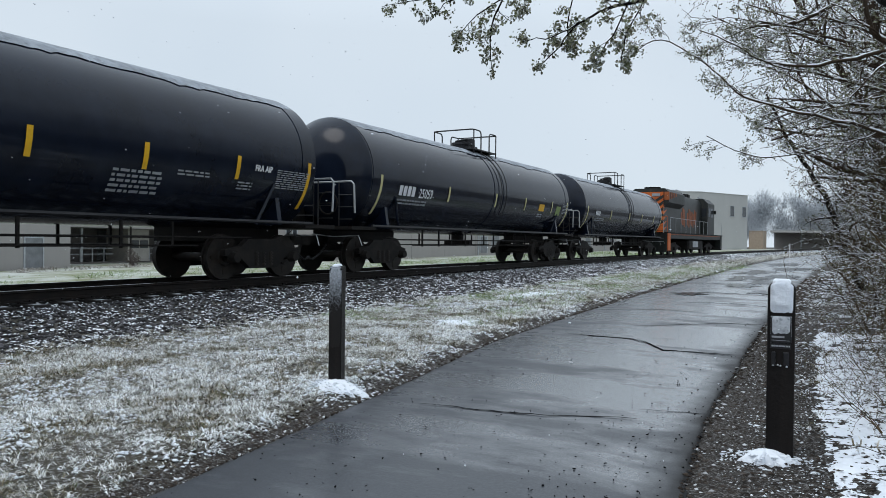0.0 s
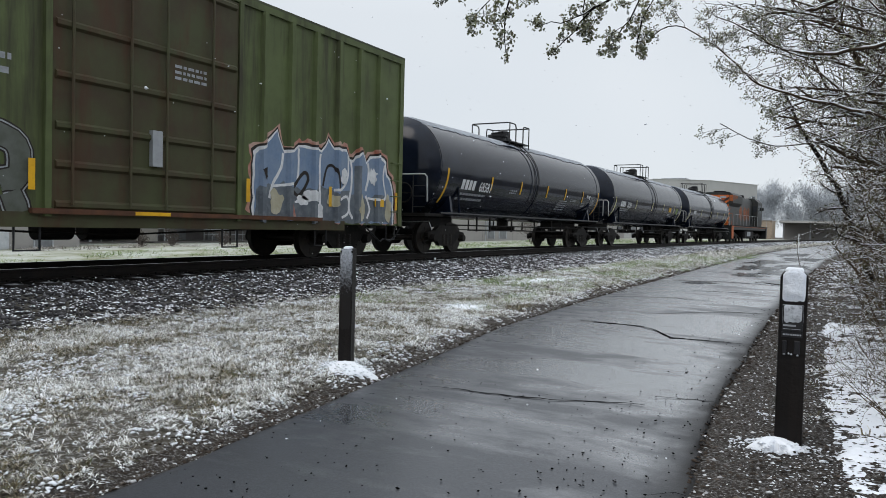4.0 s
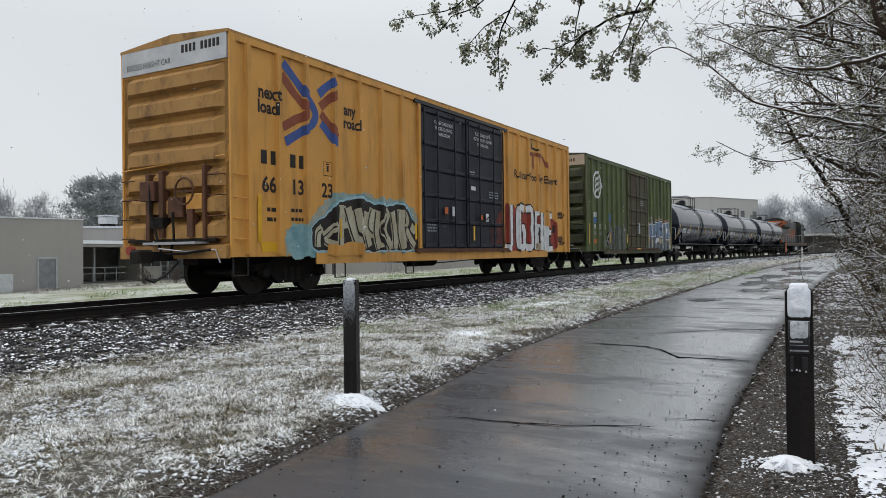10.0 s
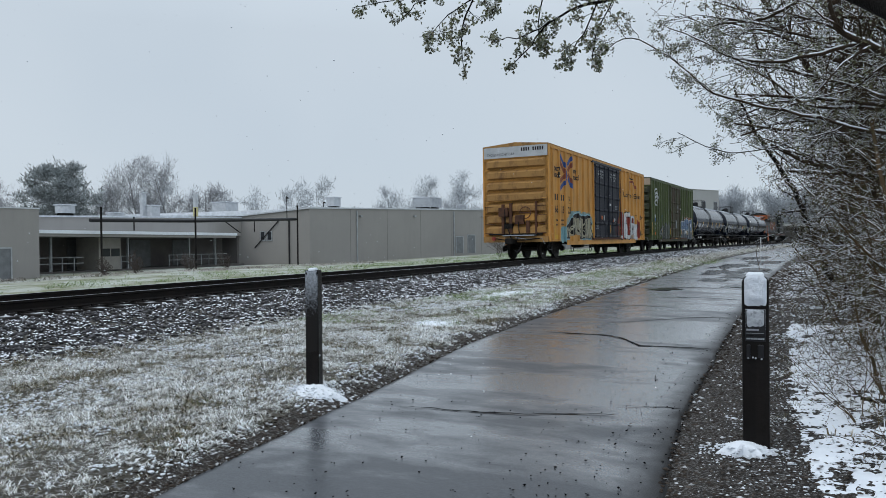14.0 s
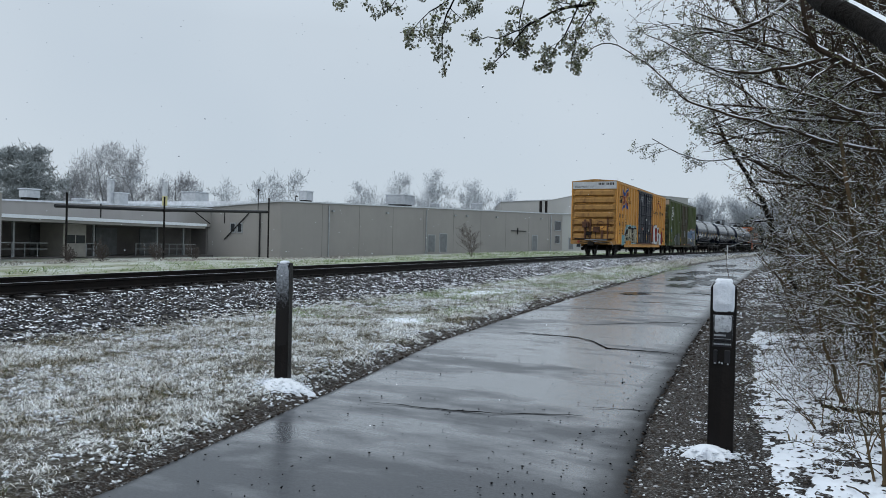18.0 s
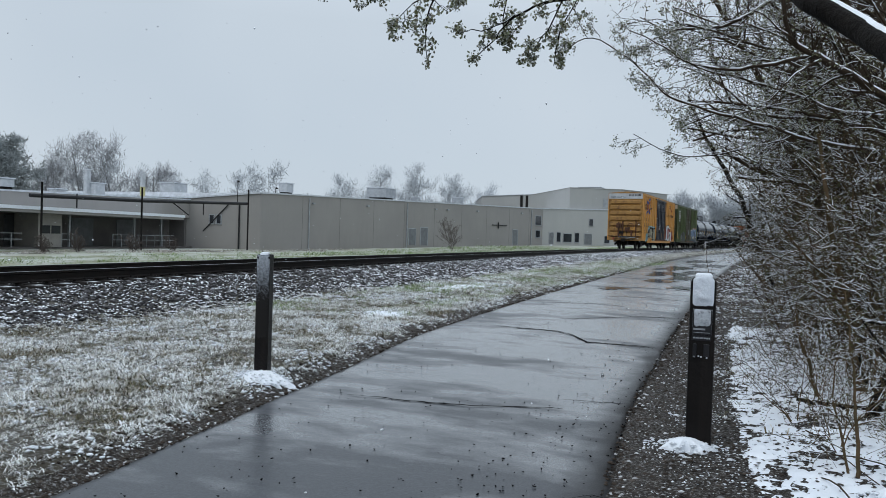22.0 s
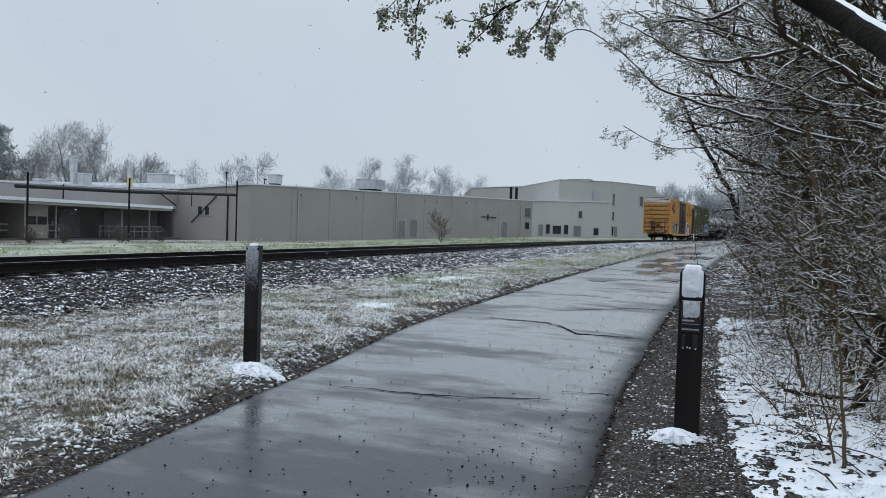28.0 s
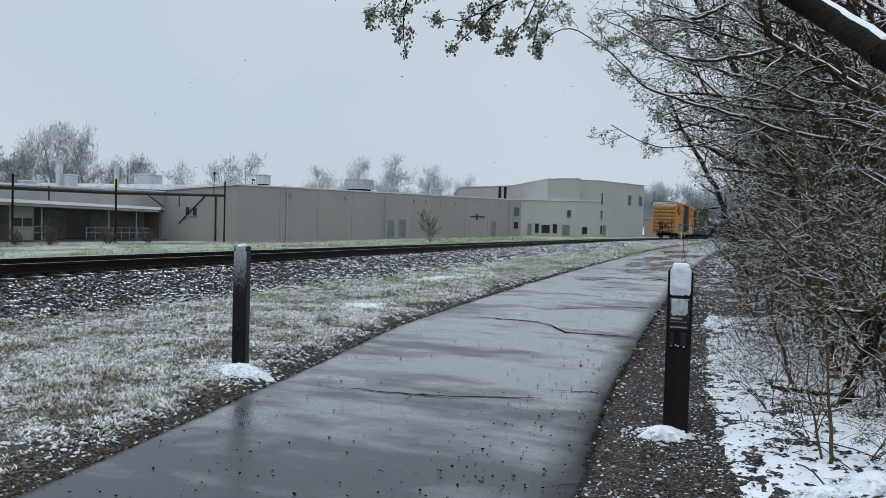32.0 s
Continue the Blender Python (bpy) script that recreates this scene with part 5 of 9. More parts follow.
def boxcar(name, label, length, half, z0, z1, mats, posts, roof_mat, n_end):
    """Body shell, roof, corrugated ends, side posts and sills. y runs from the rear end forward."""
    body_m, end_m = mats
    car = thing(name, label, "boxcar", "freight cars of the train")
    part("body", Shape().box(-half, half, 0.02, length - 0.02, z0, z1 - 0.05), body_m, car)
    sh = Shape()
    rf = [(-half - 0.03, z1 - 0.09), (-half - 0.03, z1 - 0.03), (0, z1 + 0.1), (half + 0.03, z1 - 0.03), (half + 0.03, z1 - 0.09)]
    sh.loft([[(x, y, z) for x, z in rf] for y in (-0.03, length + 0.03)])
    part("roof", sh, roof_mat, car, "shallow ridged steel roof")
    RF = [(-half * 0.86, z1 - 0.01), (0, z1 + 0.1), (half * 0.86, z1 - 0.01)]
    nr = int(length / 1.05)
    for i in range(nr):
        y = 0.5 + i * (length - 1) / (nr - 1)
        part("roof_rib", Shape().loft([[(x, y + o, z + 0.012) for x, z in RF] + [(x, y + o, z + 0.03) for x, z in reversed(RF)] for o in (-0.04, 0.04)]), roof_mat, car)
    for s in (-1, 1):
        x = s * half
        for a, b in ((0.0, 0.16), (length - 0.16, length)):
            part("corner_post", Shape().box(min(x, x + s * 0.045), max(x, x + s * 0.045), a, b, z0, z1 - 0.09), body_m, car)
        part("side_plate", Shape().box(min(x, x + s * 0.05), max(x, x + s * 0.05), 0.16, length - 0.16, z1 - 0.22, z1 - 0.09), body_m, car, "top chord along the eave")
        for y in posts:
            w = 0.08
            sh = Shape().loft([[(x, y - w, z), (x + s * DEEP, y - w + 0.03, z), (x + s * DEEP, y + w - 0.03, z), (x, y + w, z)] for z in (z0 + 0.05, z1 - 0.22)])
            part("side_post", sh, body_m, car)
            # dark strip on one side of the post, painted as its shade
            part("post_shade_line", Shape().quad(*[(x + s * 0.003, q, z) for q, z in ((y + w, z0 + 0.1), (y + w + 0.022, z0 + 0.1), (y + w + 0.022, z1 - 0.25), (y + w, z1 - 0.25))]), M["post_shade"], car, "dark line painted beside the post as its shade")
    for y, s in ((0.02, -1), (length - 0.02, 1)):
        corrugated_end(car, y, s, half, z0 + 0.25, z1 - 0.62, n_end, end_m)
    for y in (0.0, length):
        s = -1 if y == 0 else 1
        part("end_sill", Shape().box(-half, half, y - 0.02 if s > 0 else y - 0.1, y + 0.1 if s > 0 else y + 0.02, z0 - 0.02, z0 + 0.24), end_m, car)
        coupler(car, y, s)
    part("centre_sill", Shape().box(-0.22, 0.22, 0.4, length - 0.4, z0 - 0.16, z0), M["iron"], car)
    # rigging under the floor
    part("brake_cylinder", Shape().disc((0.35, length * 0.45, z0 - 0.2), 0.17, "y", 0.6, 14), M["iron"], car)
    part("air_reservoir", Shape().disc((-0.4, length * 0.55, z0 - 0.2), 0.2, "y", 1.1, 14), M["iron"], car)
    part("brake_rod", Shape().tube([(0.75, 3.2, z0 - 0.1), (0.7, length * 0.5, z0 - 0.28), (0.75, length - 3.2, z0 - 0.1)], 0.018, 5), M["iron"], car)
    return car


def sill_steps(car, half, ys, z0):
    for y in ys:
        part("sill_step", Shape().tube([(half, y - 0.19, z0), (half, y - 0.19, z0 - 0.36), (half, y + 0.19, z0 - 0.36), (half, y + 0.19, z0)], 0.02, 5), M["black"], car, "hanging steel stirrup step")


def hand_brake(car, half, y, s, z, material):
    part("brake_wheel", Shape().tube([(0.55 + 0.26 * math.cos(a), y + s * 0.22, z + 0.26 * math.sin(a)) for a in np.linspace(0, 6.3, 18)], 0.022, 6).box(0.53, 0.57, min(y, y + s * 0.22), max(y, y + s * 0.22), z - 0.02, z + 0.02).box(0.3, 0.8, y + s * 0.21 - 0.01, y + s * 0.21 + 0.01, z - 0.018, z + 0.018), material, car, "hand brake wheel on the end")
    part("brake_box", Shape().block(0.02, 0.46, min(y, y + s * 0.18), max(y, y + s * 0.18), z - 0.5, z - 0.1, 0.02), material, car, "steel hand brake housing")
    part("end_platform", Shape().box(-0.5, 1.0, min(y, y + s * 0.36), max(y, y + s * 0.36), 1.06, 1.11), M["galv"], car, "grated steel brakeman's platform")


# yellow double-door boxcar, last in the train
# flat dark brown for the shade drawn beside the side posts
M["post_shade"] = mat("brown_post_shade", (0.03, 0.022, 0.014), 0.8, bump=0)
YL, YH = 18.66, 1.56
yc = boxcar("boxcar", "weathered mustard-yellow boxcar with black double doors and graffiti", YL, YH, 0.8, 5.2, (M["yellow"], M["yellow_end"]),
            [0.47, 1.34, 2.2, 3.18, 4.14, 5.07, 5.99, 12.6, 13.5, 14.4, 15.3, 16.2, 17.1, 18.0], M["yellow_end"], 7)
for s in (-1, 1):
    x = s * YH
    part("door_post", Shape().box(min(x, x + s * 0.07), max(x, x + s * 0.07), 6.78, 6.9, 0.82, 5.0), M["yellow"], yc)
    part("door_post", Shape().box(min(x, x + s * 0.07), max(x, x + s * 0.07), 12.14, 12.26, 0.82, 5.0), M["yellow"], yc)
    part("side_sill", Shape().box(min(x, x + s * 0.03), max(x, x + s * 0.03), 2.5, 16.2, 0.62, 0.86), M["yellow"], yc, "deep fish-belly sill")
    part("door_track", Shape().box(min(x, x + s * 0.1), max(x, x + s * 0.1), 6.6, 12.5, 0.86, 0.96), M["rust"], yc, "rusty lower door rail")
    part("door_track", Shape().box(min(x, x + s * 0.08), max(x, x + s * 0.08), 6.6, 12.5, 4.92, 5.02), M["black"], yc)
    for a, b in ((6.93, 9.5), (9.54, 12.11)):
        d = part("door", Shape().box(min(x, x + s * 0.05), max(x, x + s * 0.05), a, b, 0.98, 4.9), M["door"], yc, "black plug door with pressed panels")
        for i, z in enumerate((1.02, 1.72, 2.45, 3.18, 3.88, 4.78)):
            part("door_rib", Shape().loft([[(x + s * 0.05, y, z - 0.07), (x + s * 0.1, y, z - 0.03), (x + s * 0.1, y, z + 0.03), (x + s * 0.05, y, z + 0.07)] for y in (a + 0.08, b - 0.08)]), M["door"], d)
        for y in (a + 0.05, b - 0.05, (a + b) / 2 - 0.5, (a + b) / 2 + 0.5):
            part("lock_rod", Shape().tube([(x + s * 0.12, y, 1.0), (x + s * 0.12, y, 4.85)], 0.022, 6), M["door"], d)
        part("door_handle", Shape().tube([(x + s * 0.13, (a + b) / 2 - 0.35, 1.75), (x + s * 0.17, (a + b) / 2, 1.95), (x + s * 0.13, (a + b) / 2 + 0.3, 1.7)], 0.02, 5), M["black"], d)


def painted(name, body, size, material, parent, y, z, squeeze, bold):
    """Lettering that follows the side posts."""
    cu = bpy.data.curves.new(name, "FONT")
    cu.body, cu.size, cu.offset, cu.resolution_u = body, size, bold, 3
    tmp = bpy.data.objects.new(name, cu)
    me = bpy.data.meshes.new_from_object(tmp)
    bpy.data.objects.remove(tmp)
    bm = bmesh.new()
    bm.from_mesh(me)
    bmesh.ops.triangulate(bm, faces=bm.faces)
    for q in POSTS:
        for o in (-0.08, -0.05, 0.05, 0.08):
            u = (q + o - y) / squeeze
            bmesh.ops.bisect_plane(bm, geom=bm.verts[:] + bm.edges[:] + bm.faces[:], plane_co=(u, 0, 0), plane_no=(1, 0, 0))
    for v in bm.verts:
        yy_ = y + v.co.x * squeeze
        v.co = (YH + 0.006 + relief(yy_), yy_, z + v.co.y)
    bm.to_mesh(me)
    bm.free()
    me.materials.clear()
    me.materials.append(material)
    return part(name, me, material, parent, "dark painted slogan")


POSTS[:] = [0.47, 1.34, 2.2, 3.18, 4.14, 5.07, 5.99, 12.6, 13.5, 14.4, 15.3, 16.2, 17.1, 18.0]
X = YH + 0.006
XD = YH + 0.115
part("height_panel", Shape().box(-YH + 0.02, YH - 0.02, -0.03, 0.02, 4.62, 5.12), M["panel_white"], yc, "white band across the top of the end")
writing("end_lettering", "EXCESS HEIGHT CAR", 0.17, M["ink"], yc, (-YH + 0.18, -0.034, 4.72), (1, 0, 0), (0, 0, 1), squeeze=0.85)
for i in range(10):
    if i != 4:
        part("owner_mark", Shape().box(0.3 + i * 0.11, 0.37 + i * 0.11, -0.035, -0.03, 4.88, 5.04), M["ink"], yc, "dark owner lettering")
painted("slogan", "next", 0.36, M["ink"], yc, 0.78, 4.02, 0.92, 0.012)
painted("slogan", "load", 0.36, M["ink"], yc, 0.76, 3.72, 0.92, 0.012)
painted("slogan", "any", 0.35, M["ink"], yc, 3.56, 4.1, 0.92, 0.012)
painted("slogan", "road", 0.35, M["ink"], yc, 3.54, 3.79, 0.92, 0.012)
for y, body in ((0.72, "Railcar Pooling Experts"),):
    painted("slogan", body, 0.4, M["ink"], yc, 13.2, 3.45, 1.1, 0.008)
for y, body in ((0.86, "66"), (1.72, "13"), (2.72, "23")):
    writing("car_number", body, 0.44, M["ink"], yc, (X, y, 2.12), SIDE_A, SIDE_U, squeeze=0.95, bold=0.012)
for y0, n in ((0.84, 2), (1.7, 2)):
    for i in range(n):
        decal(yc, "owner_mark", X, y0 + i * 0.28, y0 + i * 0.28 + 0.17, 2.68, 2.96, M["ink"], "dark block of owner lettering")
# interlocked arrows emblem in blue and maroon
for pts, wd, m, o in (([(1.5, 4.86), (1.93, 4.53), (2.3, 4.24), (2.5, 4.02), (2.53, 3.86), (2.4, 3.68), (1.95, 3.42), (1.56, 3.2)], 0.2, "blue", 0.008),
                      ([(1.46, 4.6), (1.85, 4.27), (2.2, 4.04), (2.24, 3.94), (2.15, 3.84), (1.85, 3.7), (1.48, 3.5)], 0.2, "maroon", 0.006),
                      ([(2.66, 4.4), (2.9, 4.6), (3.2, 4.79)], 0.2, "blue", 0.008), ([(2.72, 3.76), (2.95, 3.6), (3.26, 3.36)], 0.19, "blue", 0.008),
                      ([(2.7, 4.12), (2.95, 4.32), (3.3, 4.52)], 0.2, "maroon", 0.006), ([(2.72, 3.98), (2.95, 3.82), (3.32, 3.52)], 0.2, "maroon", 0.006)):
    paint(yc, "emblem", stroke(pts, wd), M[m], o, m + " arrow emblem", 0.015, wd)
paint(yc, "stencil_box", [(2.8, 2.6), (3.1, 2.6), (3.1, 2.92), (2.8, 2.92)], M["ink"], 0.005, "thin dark stencilled square")
paint(yc, "stencil_box", [(2.815, 2.615), (3.085, 2.615), (3.085, 2.905), (2.815, 2.905)], M["yellow"], 0.008)
for y, z, w_, h_ in ((2.9, 2.7, 0.07, 0.13), (2.88, 2.85, 0.1, 0.03)):
    decal(yc, "print_line", YH + 0.012, y, y + w_, z, z + h_, M["ink"], "dark unreadable stencil print")
# faded owner emblem: plain bars
for pts, wd, m in (([(14.5, 4.42), (15.1, 4.45), (15.72, 4.46)], 0.15, "maroon"), ([(14.9, 4.4), (14.93, 3.9)], 0.15, "maroon"), ([(15.32, 4.4), (15.44, 3.95)], 0.13, "maroon"), ([(15.78, 4.46), (16.1, 4.2), (16.42, 3.9)], 0.15, "maroon"), ([(14.78, 4.85), (14.8, 4.66), (15.5, 4.6)], 0.07, "ink")):
    paint(yc, "owner_emblem", stroke(pts, wd, False), M[m], 0.006 + 0.001 * wd, "faded owner emblem bar", 0.02, wd)
for y0, y1, z in ((7.6, 8.75, 4.5), (10.1, 11.3, 4.5)):
    for i, body in enumerate(("CLOSE THIS DOOR", "BEFORE CLOSING", "MAIN DOOR") if y0 < 9 else ("CLOSE AND LOCK", "BOTH DOORS BEFORE", "MOVING CAR")):
        writing("door_notice", body, 0.14, M["white"], yc, (YH + 0.056, (y0 + y1) / 2, z - 0.16 * i), SIDE_A, SIDE_U, "CENTER", squeeze=0.9)
for y, z, a, b, m in ((8.1, 1.95, 0.2, 0.2, "orange"), (8.55, 1.9, 0.22, 0.28, "white"), (9.75, 2.75, 0.3, 0.12, "white"), (10.4, 1.85, 0.15, 0.15, "orange"), (10.75, 1.8, 0.2, 0.26, "white")):
    decal(yc, "placard", YH + 0.104, y, y + a, z, z + b, M[m], "small square placard on the door")
smudge_lines(yc, YH + 0.056, 11.1, 11.8, 2.75, 3, M["white_dim"])
smudge_lines(yc, YH + 0.056, 7.2, 7.7, 1.6, 3, M["white_dim"])
smudge_lines(yc, YH + 0.056, 9.7, 10.1, 3.3, 3, M["white_dim"])
smudge_lines(yc, X, 1.0, 1.26, 1.72, 2, M["ink"], 0.08, 0.2)
smudge_lines(yc, X, 1.72, 2.1, 1.74, 2, M["ink"], 0.07, 0.19)
smudge_lines(yc, X, 17.4, 17.95, 2.3, 2, M["ink"], 0.06, 0.16)
for y in (0.72, 3.3, 6.6, 9.86, 18.12):
    decal(yc, "reflective_stripe", YH + (0.03 if y != 9.86 else 0.116), y, y + 0.1, 1.1 if y in (0.72, 18.12) else 1.2, 2.05 if y in (0.72, 18.12) else 1.65, M["stripe"], "yellow reflective stripe")
decal(yc, "placard", X + 0.003, 0.83, 1.34, 0.9, 1.1, M["stripe"], "yellow capacity placard")
decal(yc, "placard", X + 0.003, 17.7, 18.2, 0.86, 1.02, M["stripe"], "yellow capacity placard")
decal(yc, "placard", X + 0.006, 16.75, 17.25, 1.55, 1.85, M["ink"], "black two-box inspection panel")
# graffiti: cream letters edged black on a teal cloud near the rear
M["pale_blue"] = mat("graffiti_pale_blue", (0.36, 0.52, 0.6), 0.6, col2=(0.25, 0.42, 0.5), scale=3, bump=0)
M["teal_mist"] = mat("teal_overspray", (0.2, 0.33, 0.34), 0.7, col2=(0.42, 0.29, 0.13), scale=1.6, col3=(0.4, 0.46, 0.48), scale3=4, amount3=0.5, bump=0)
HALO = [(2.3, 1.42), (2.55, 1.62), (2.85, 1.74), (3.25, 2.14), (3.7, 2.2), (4.1, 2.28), (4.75, 2.17), (5.3, 2.12), (5.9, 2.2), (6.3, 2.08), (6.5, 1.82), (6.9, 1.62), (7.0, 1.2), (6.9, 0.85), (2.55, 0.82), (2.32, 0.95)]
paint(yc, "graffiti_cloud", [(1.55, 0.84), (1.55, 1.3), (1.8, 1.52), (2.2, 1.45), (2.6, 1.85), (3.1, 2.2), (3.6, 2.28), (4.4, 2.36), (5.2, 2.2), (6.0, 2.28), (6.6, 2.0), (6.76, 1.8), (6.76, 0.84)], M["teal_mist"], 0.004, "soft teal overspray round the letters", 0.12, 2.0)
for y, z, ry, rz, sd in ((1.95, 1.12, 0.4, 0.36, 1), (2.3, 0.98, 0.5, 0.2, 2)):
    blob(yc, "graffiti_cloud", YH + 0.005 + 0.0015 * sd, y, z, ry, rz, M["teal"], sd, "teal spray-paint cloud")
cy_, cz_ = 4.6, 1.4
for k, m, o in ((1.0, "teal", 0.01), (0.975, "pale_blue", 0.012), (0.94, "ink", 0.014)):
    paint(yc, "graffiti_edge", [(min(6.77, cy_ + (y - cy_) * (k + (1 - k) * 0.6)), max(0.84, cz_ + (z - cz_) * (1 - (1 - k) * 2.2))) for y, z in HALO], M[m], o, "edge of the graffiti letters", 0.05, 4.0)
LETTERS = [([(2.55, 1.0), (2.58, 1.3), (2.72, 1.42)], 0.16), ([(2.76, 1.22), (3.0, 1.36), (3.2, 1.5)], 0.15), ([(2.8, 1.14), (3.16, 1.02)], 0.15), ([(3.42, 1.96), (3.36, 1.5), (3.3, 0.93)], 0.25), ([(3.62, 1.92), (3.8, 1.5), (4.08, 0.95)], 0.24),
           ([(3.95, 1.9), (4.08, 1.5), (4.3, 1.02)], 0.2), ([(4.36, 1.86), (4.34, 1.5), (4.5, 1.0)], 0.2), ([(4.66, 1.94), (4.52, 1.55), (4.72, 1.35)], 0.2), ([(4.86, 1.9), (4.78, 1.4), (4.9, 0.95)], 0.21), ([(5.34, 1.93), (5.08, 1.5), (5.24, 1.2), (5.44, 0.95)], 0.22),
           ([(5.5, 1.9), (5.6, 1.4), (5.62, 0.95)], 0.2), ([(5.86, 1.97), (5.84, 1.4), (5.98, 0.96)], 0.2), ([(6.02, 1.92), (6.2, 1.7), (6.05, 1.5)], 0.16), ([(6.14, 1.44), (6.34, 1.2), (6.56, 1.0)], 0.19), ([(6.4, 1.55), (6.62, 1.4)], 0.16), ([(3.4, 1.5), (3.75, 1.52)], 0.12), ([(4.5, 1.3), (4.86, 1.26)], 0.1)]
for k, (pts, wd) in enumerate(LETTERS):
    paint(yc, "graffiti_letter", stroke(pts, wd * 1.32), M["cream"], 0.018 + 0.0005 * k, "slanting cream graffiti letter edged black", 0.03, k * 1.0)
    if k < 14:
        paint(yc, "graffiti_shade", stroke([(y - wd * 0.42, z - 0.03) for y, z in pts], wd * 0.2), M["ink"], 0.03 + 0.0004 * k, "black shading stroke", 0.02, k * 2.0)
paint(yc, "paint_patch", [(2.85, 0.8), (4.25, 0.8), (4.2, 1.06), (3.75, 1.12), (3.3, 1.02), (2.9, 1.08)], M["yellow"], 0.04, "repainted sill patch", 0.04, 3.0)
# graffiti: tall white block letters on rusty red near the front
paint(yc, "graffiti_cloud", [(12.28, 0.84), (12.28, 2.3), (12.5, 2.5), (12.75, 2.2), (13.1, 2.45), (13.5, 2.4), (14.0, 2.3), (15.0, 2.25), (15.9, 2.2), (16.4, 2.15), (16.95, 2.1), (17.25, 1.6), (17.15, 1.0), (16.8, 0.84)], M["red"], 0.005, "rusty red backing of the letters", 0.1, 5.0)
M["red_mist"] = mat("red_overspray", (0.16, 0.03, 0.022), 0.65, col2=(0.016, 0.014, 0.02), scale=1.5, col3=(0.26, 0.06, 0.03), scale3=5, amount3=0.5, bump=0)
paint(yc, "graffiti_cloud", [(12.09, 1.0), (12.09, 2.2), (11.8, 2.1), (11.6, 1.8), (11.3, 1.7), (11.1, 1.4), (11.25, 1.1), (11.6, 1.0)], M["red_mist"], 0.056, "red overspray on the door", 0.16, 6.0)
BLOCKS = [([(12.2, 2.5), (12.22, 1.05)], 0.26), ([(12.2, 0.99), (12.95, 0.97)], 0.2), ([(12.84, 2.48), (12.86, 1.05)], 0.36),
          ([(13.98, 2.36), (13.62, 2.42), (13.46, 2.2), (13.42, 1.6), (13.46, 1.1), (13.72, 0.98), (14.0, 1.05), (14.0, 1.62), (13.82, 1.66)], 0.26),
          ([(14.16, 2.36), (14.6, 2.38), (14.76, 2.2), (14.74, 1.6), (14.76, 1.1), (14.6, 0.98), (14.16, 1.0)], 0.25), ([(14.4, 1.68), (14.72, 1.68)], 0.22),
          ([(15.1, 0.9), (15.12, 1.6), (15.14, 2.34)], 0.25), ([(15.2, 2.2), (15.4, 1.7), (15.62, 1.3)], 0.22), ([(15.72, 2.3), (15.72, 0.88)], 0.24),
          ([(16.02, 2.28), (16.04, 0.84)], 0.28), ([(16.1, 2.22), (16.72, 2.2)], 0.22), ([(16.1, 1.58), (16.66, 1.56)], 0.22), ([(16.1, 0.9), (16.78, 0.92)], 0.22)]
for wd_more, m, o in ((0.12, "ink", 0.009), (0.0, "white", 0.013)):
    for k, (pts, wd) in enumerate(BLOCKS):
        paint(yc, "graffiti_letter", [(max(12.09, y), max(0.82, z)) for y, z in stroke(pts, wd + wd_more)], M[m], o + 0.0002 * k, "tall white block graffiti letter edged black", 0.035, k * 1.0)
for y, z, m in ((14.36, 1.3, "red"), (15.42, 1.0, "red"), (15.3, 2.0, "red"), (16.5, 1.9, "orange"), (13.7, 1.5, "ink"), (13.64, 2.0, "ink"), (14.46, 2.05, "red"), (16.45, 1.24, "ink")):
    blob(yc, "paint_splash", YH + 0.02, y, z, 0.13, 0.17, M[m], y, "splash of paint between the letters", 0.5)
paint(yc, "paint_patch", [(15.92, 1.8), (16.36, 1.8), (16.36, 2.36), (15.92, 2.36)], M["yellow"], 0.024, "square patch of old yellow paint", 0.02, 1.0)
paint(yc, "paint_patch", [(15.05, 0.88), (15.5, 0.88), (15.5, 1.14), (15.05, 1.14)], M["panel_tan"], 0.024, "small tan stencil panel", 0.01, 2.0)
smudge_lines(yc, YH + 0.027, 15.1, 15.45, 1.03, 2, M["ink"], 0.04, 0.08)
for y0, z0, wide, tall_, loops in ((17.28, 2.25, 0.62, 0.13, 6), (17.36, 1.3, 0.5, 0.11, 5), (17.5, 1.14, 0.4, 0.08, 4)):
    pts = [(y0 + wide * k / 40 + 0.05 * math.cos(loops * k * 0.157), z0 + tall_ * math.sin(loops * k * 0.157 + 0.4 * math.sin(k)) + 0.04 * k / 40) for k in range(41)]
    ribbon(yc, "marker_tag", X + 0.004, pts, 0.03, M["ink"], "thin black marker scribble")
ladder(yc, YH, 0.05, 0.5, (1.15, 1.55, 1.95, 2.4), M["yellow"])
ladder(yc, YH, 18.2, 18.64, (1.15, 1.55, 1.95, 2.4, 2.75), M["yellow"])
ladder(yc, 0.0, YH - 0.6, YH - 0.1, (1.2, 1.6, 2.0, 2.4), M["rust"], 0.1, "end")
ladder(yc, 0.0, -YH + 0.05, -YH + 0.5, (1.2, 1.6, 2.0, 2.4), M["rust"], 0.1, "end")
part("grab_rail", Shape().tube([(-YH + 0.05, -0.08, 2.62), (YH - 0.05, -0.08, 2.75)], 0.013, 5), M["yellow"], yc, "long end handrail")
hand_brake(yc, YH, 0.0, -1, 2.1, M["rust"])
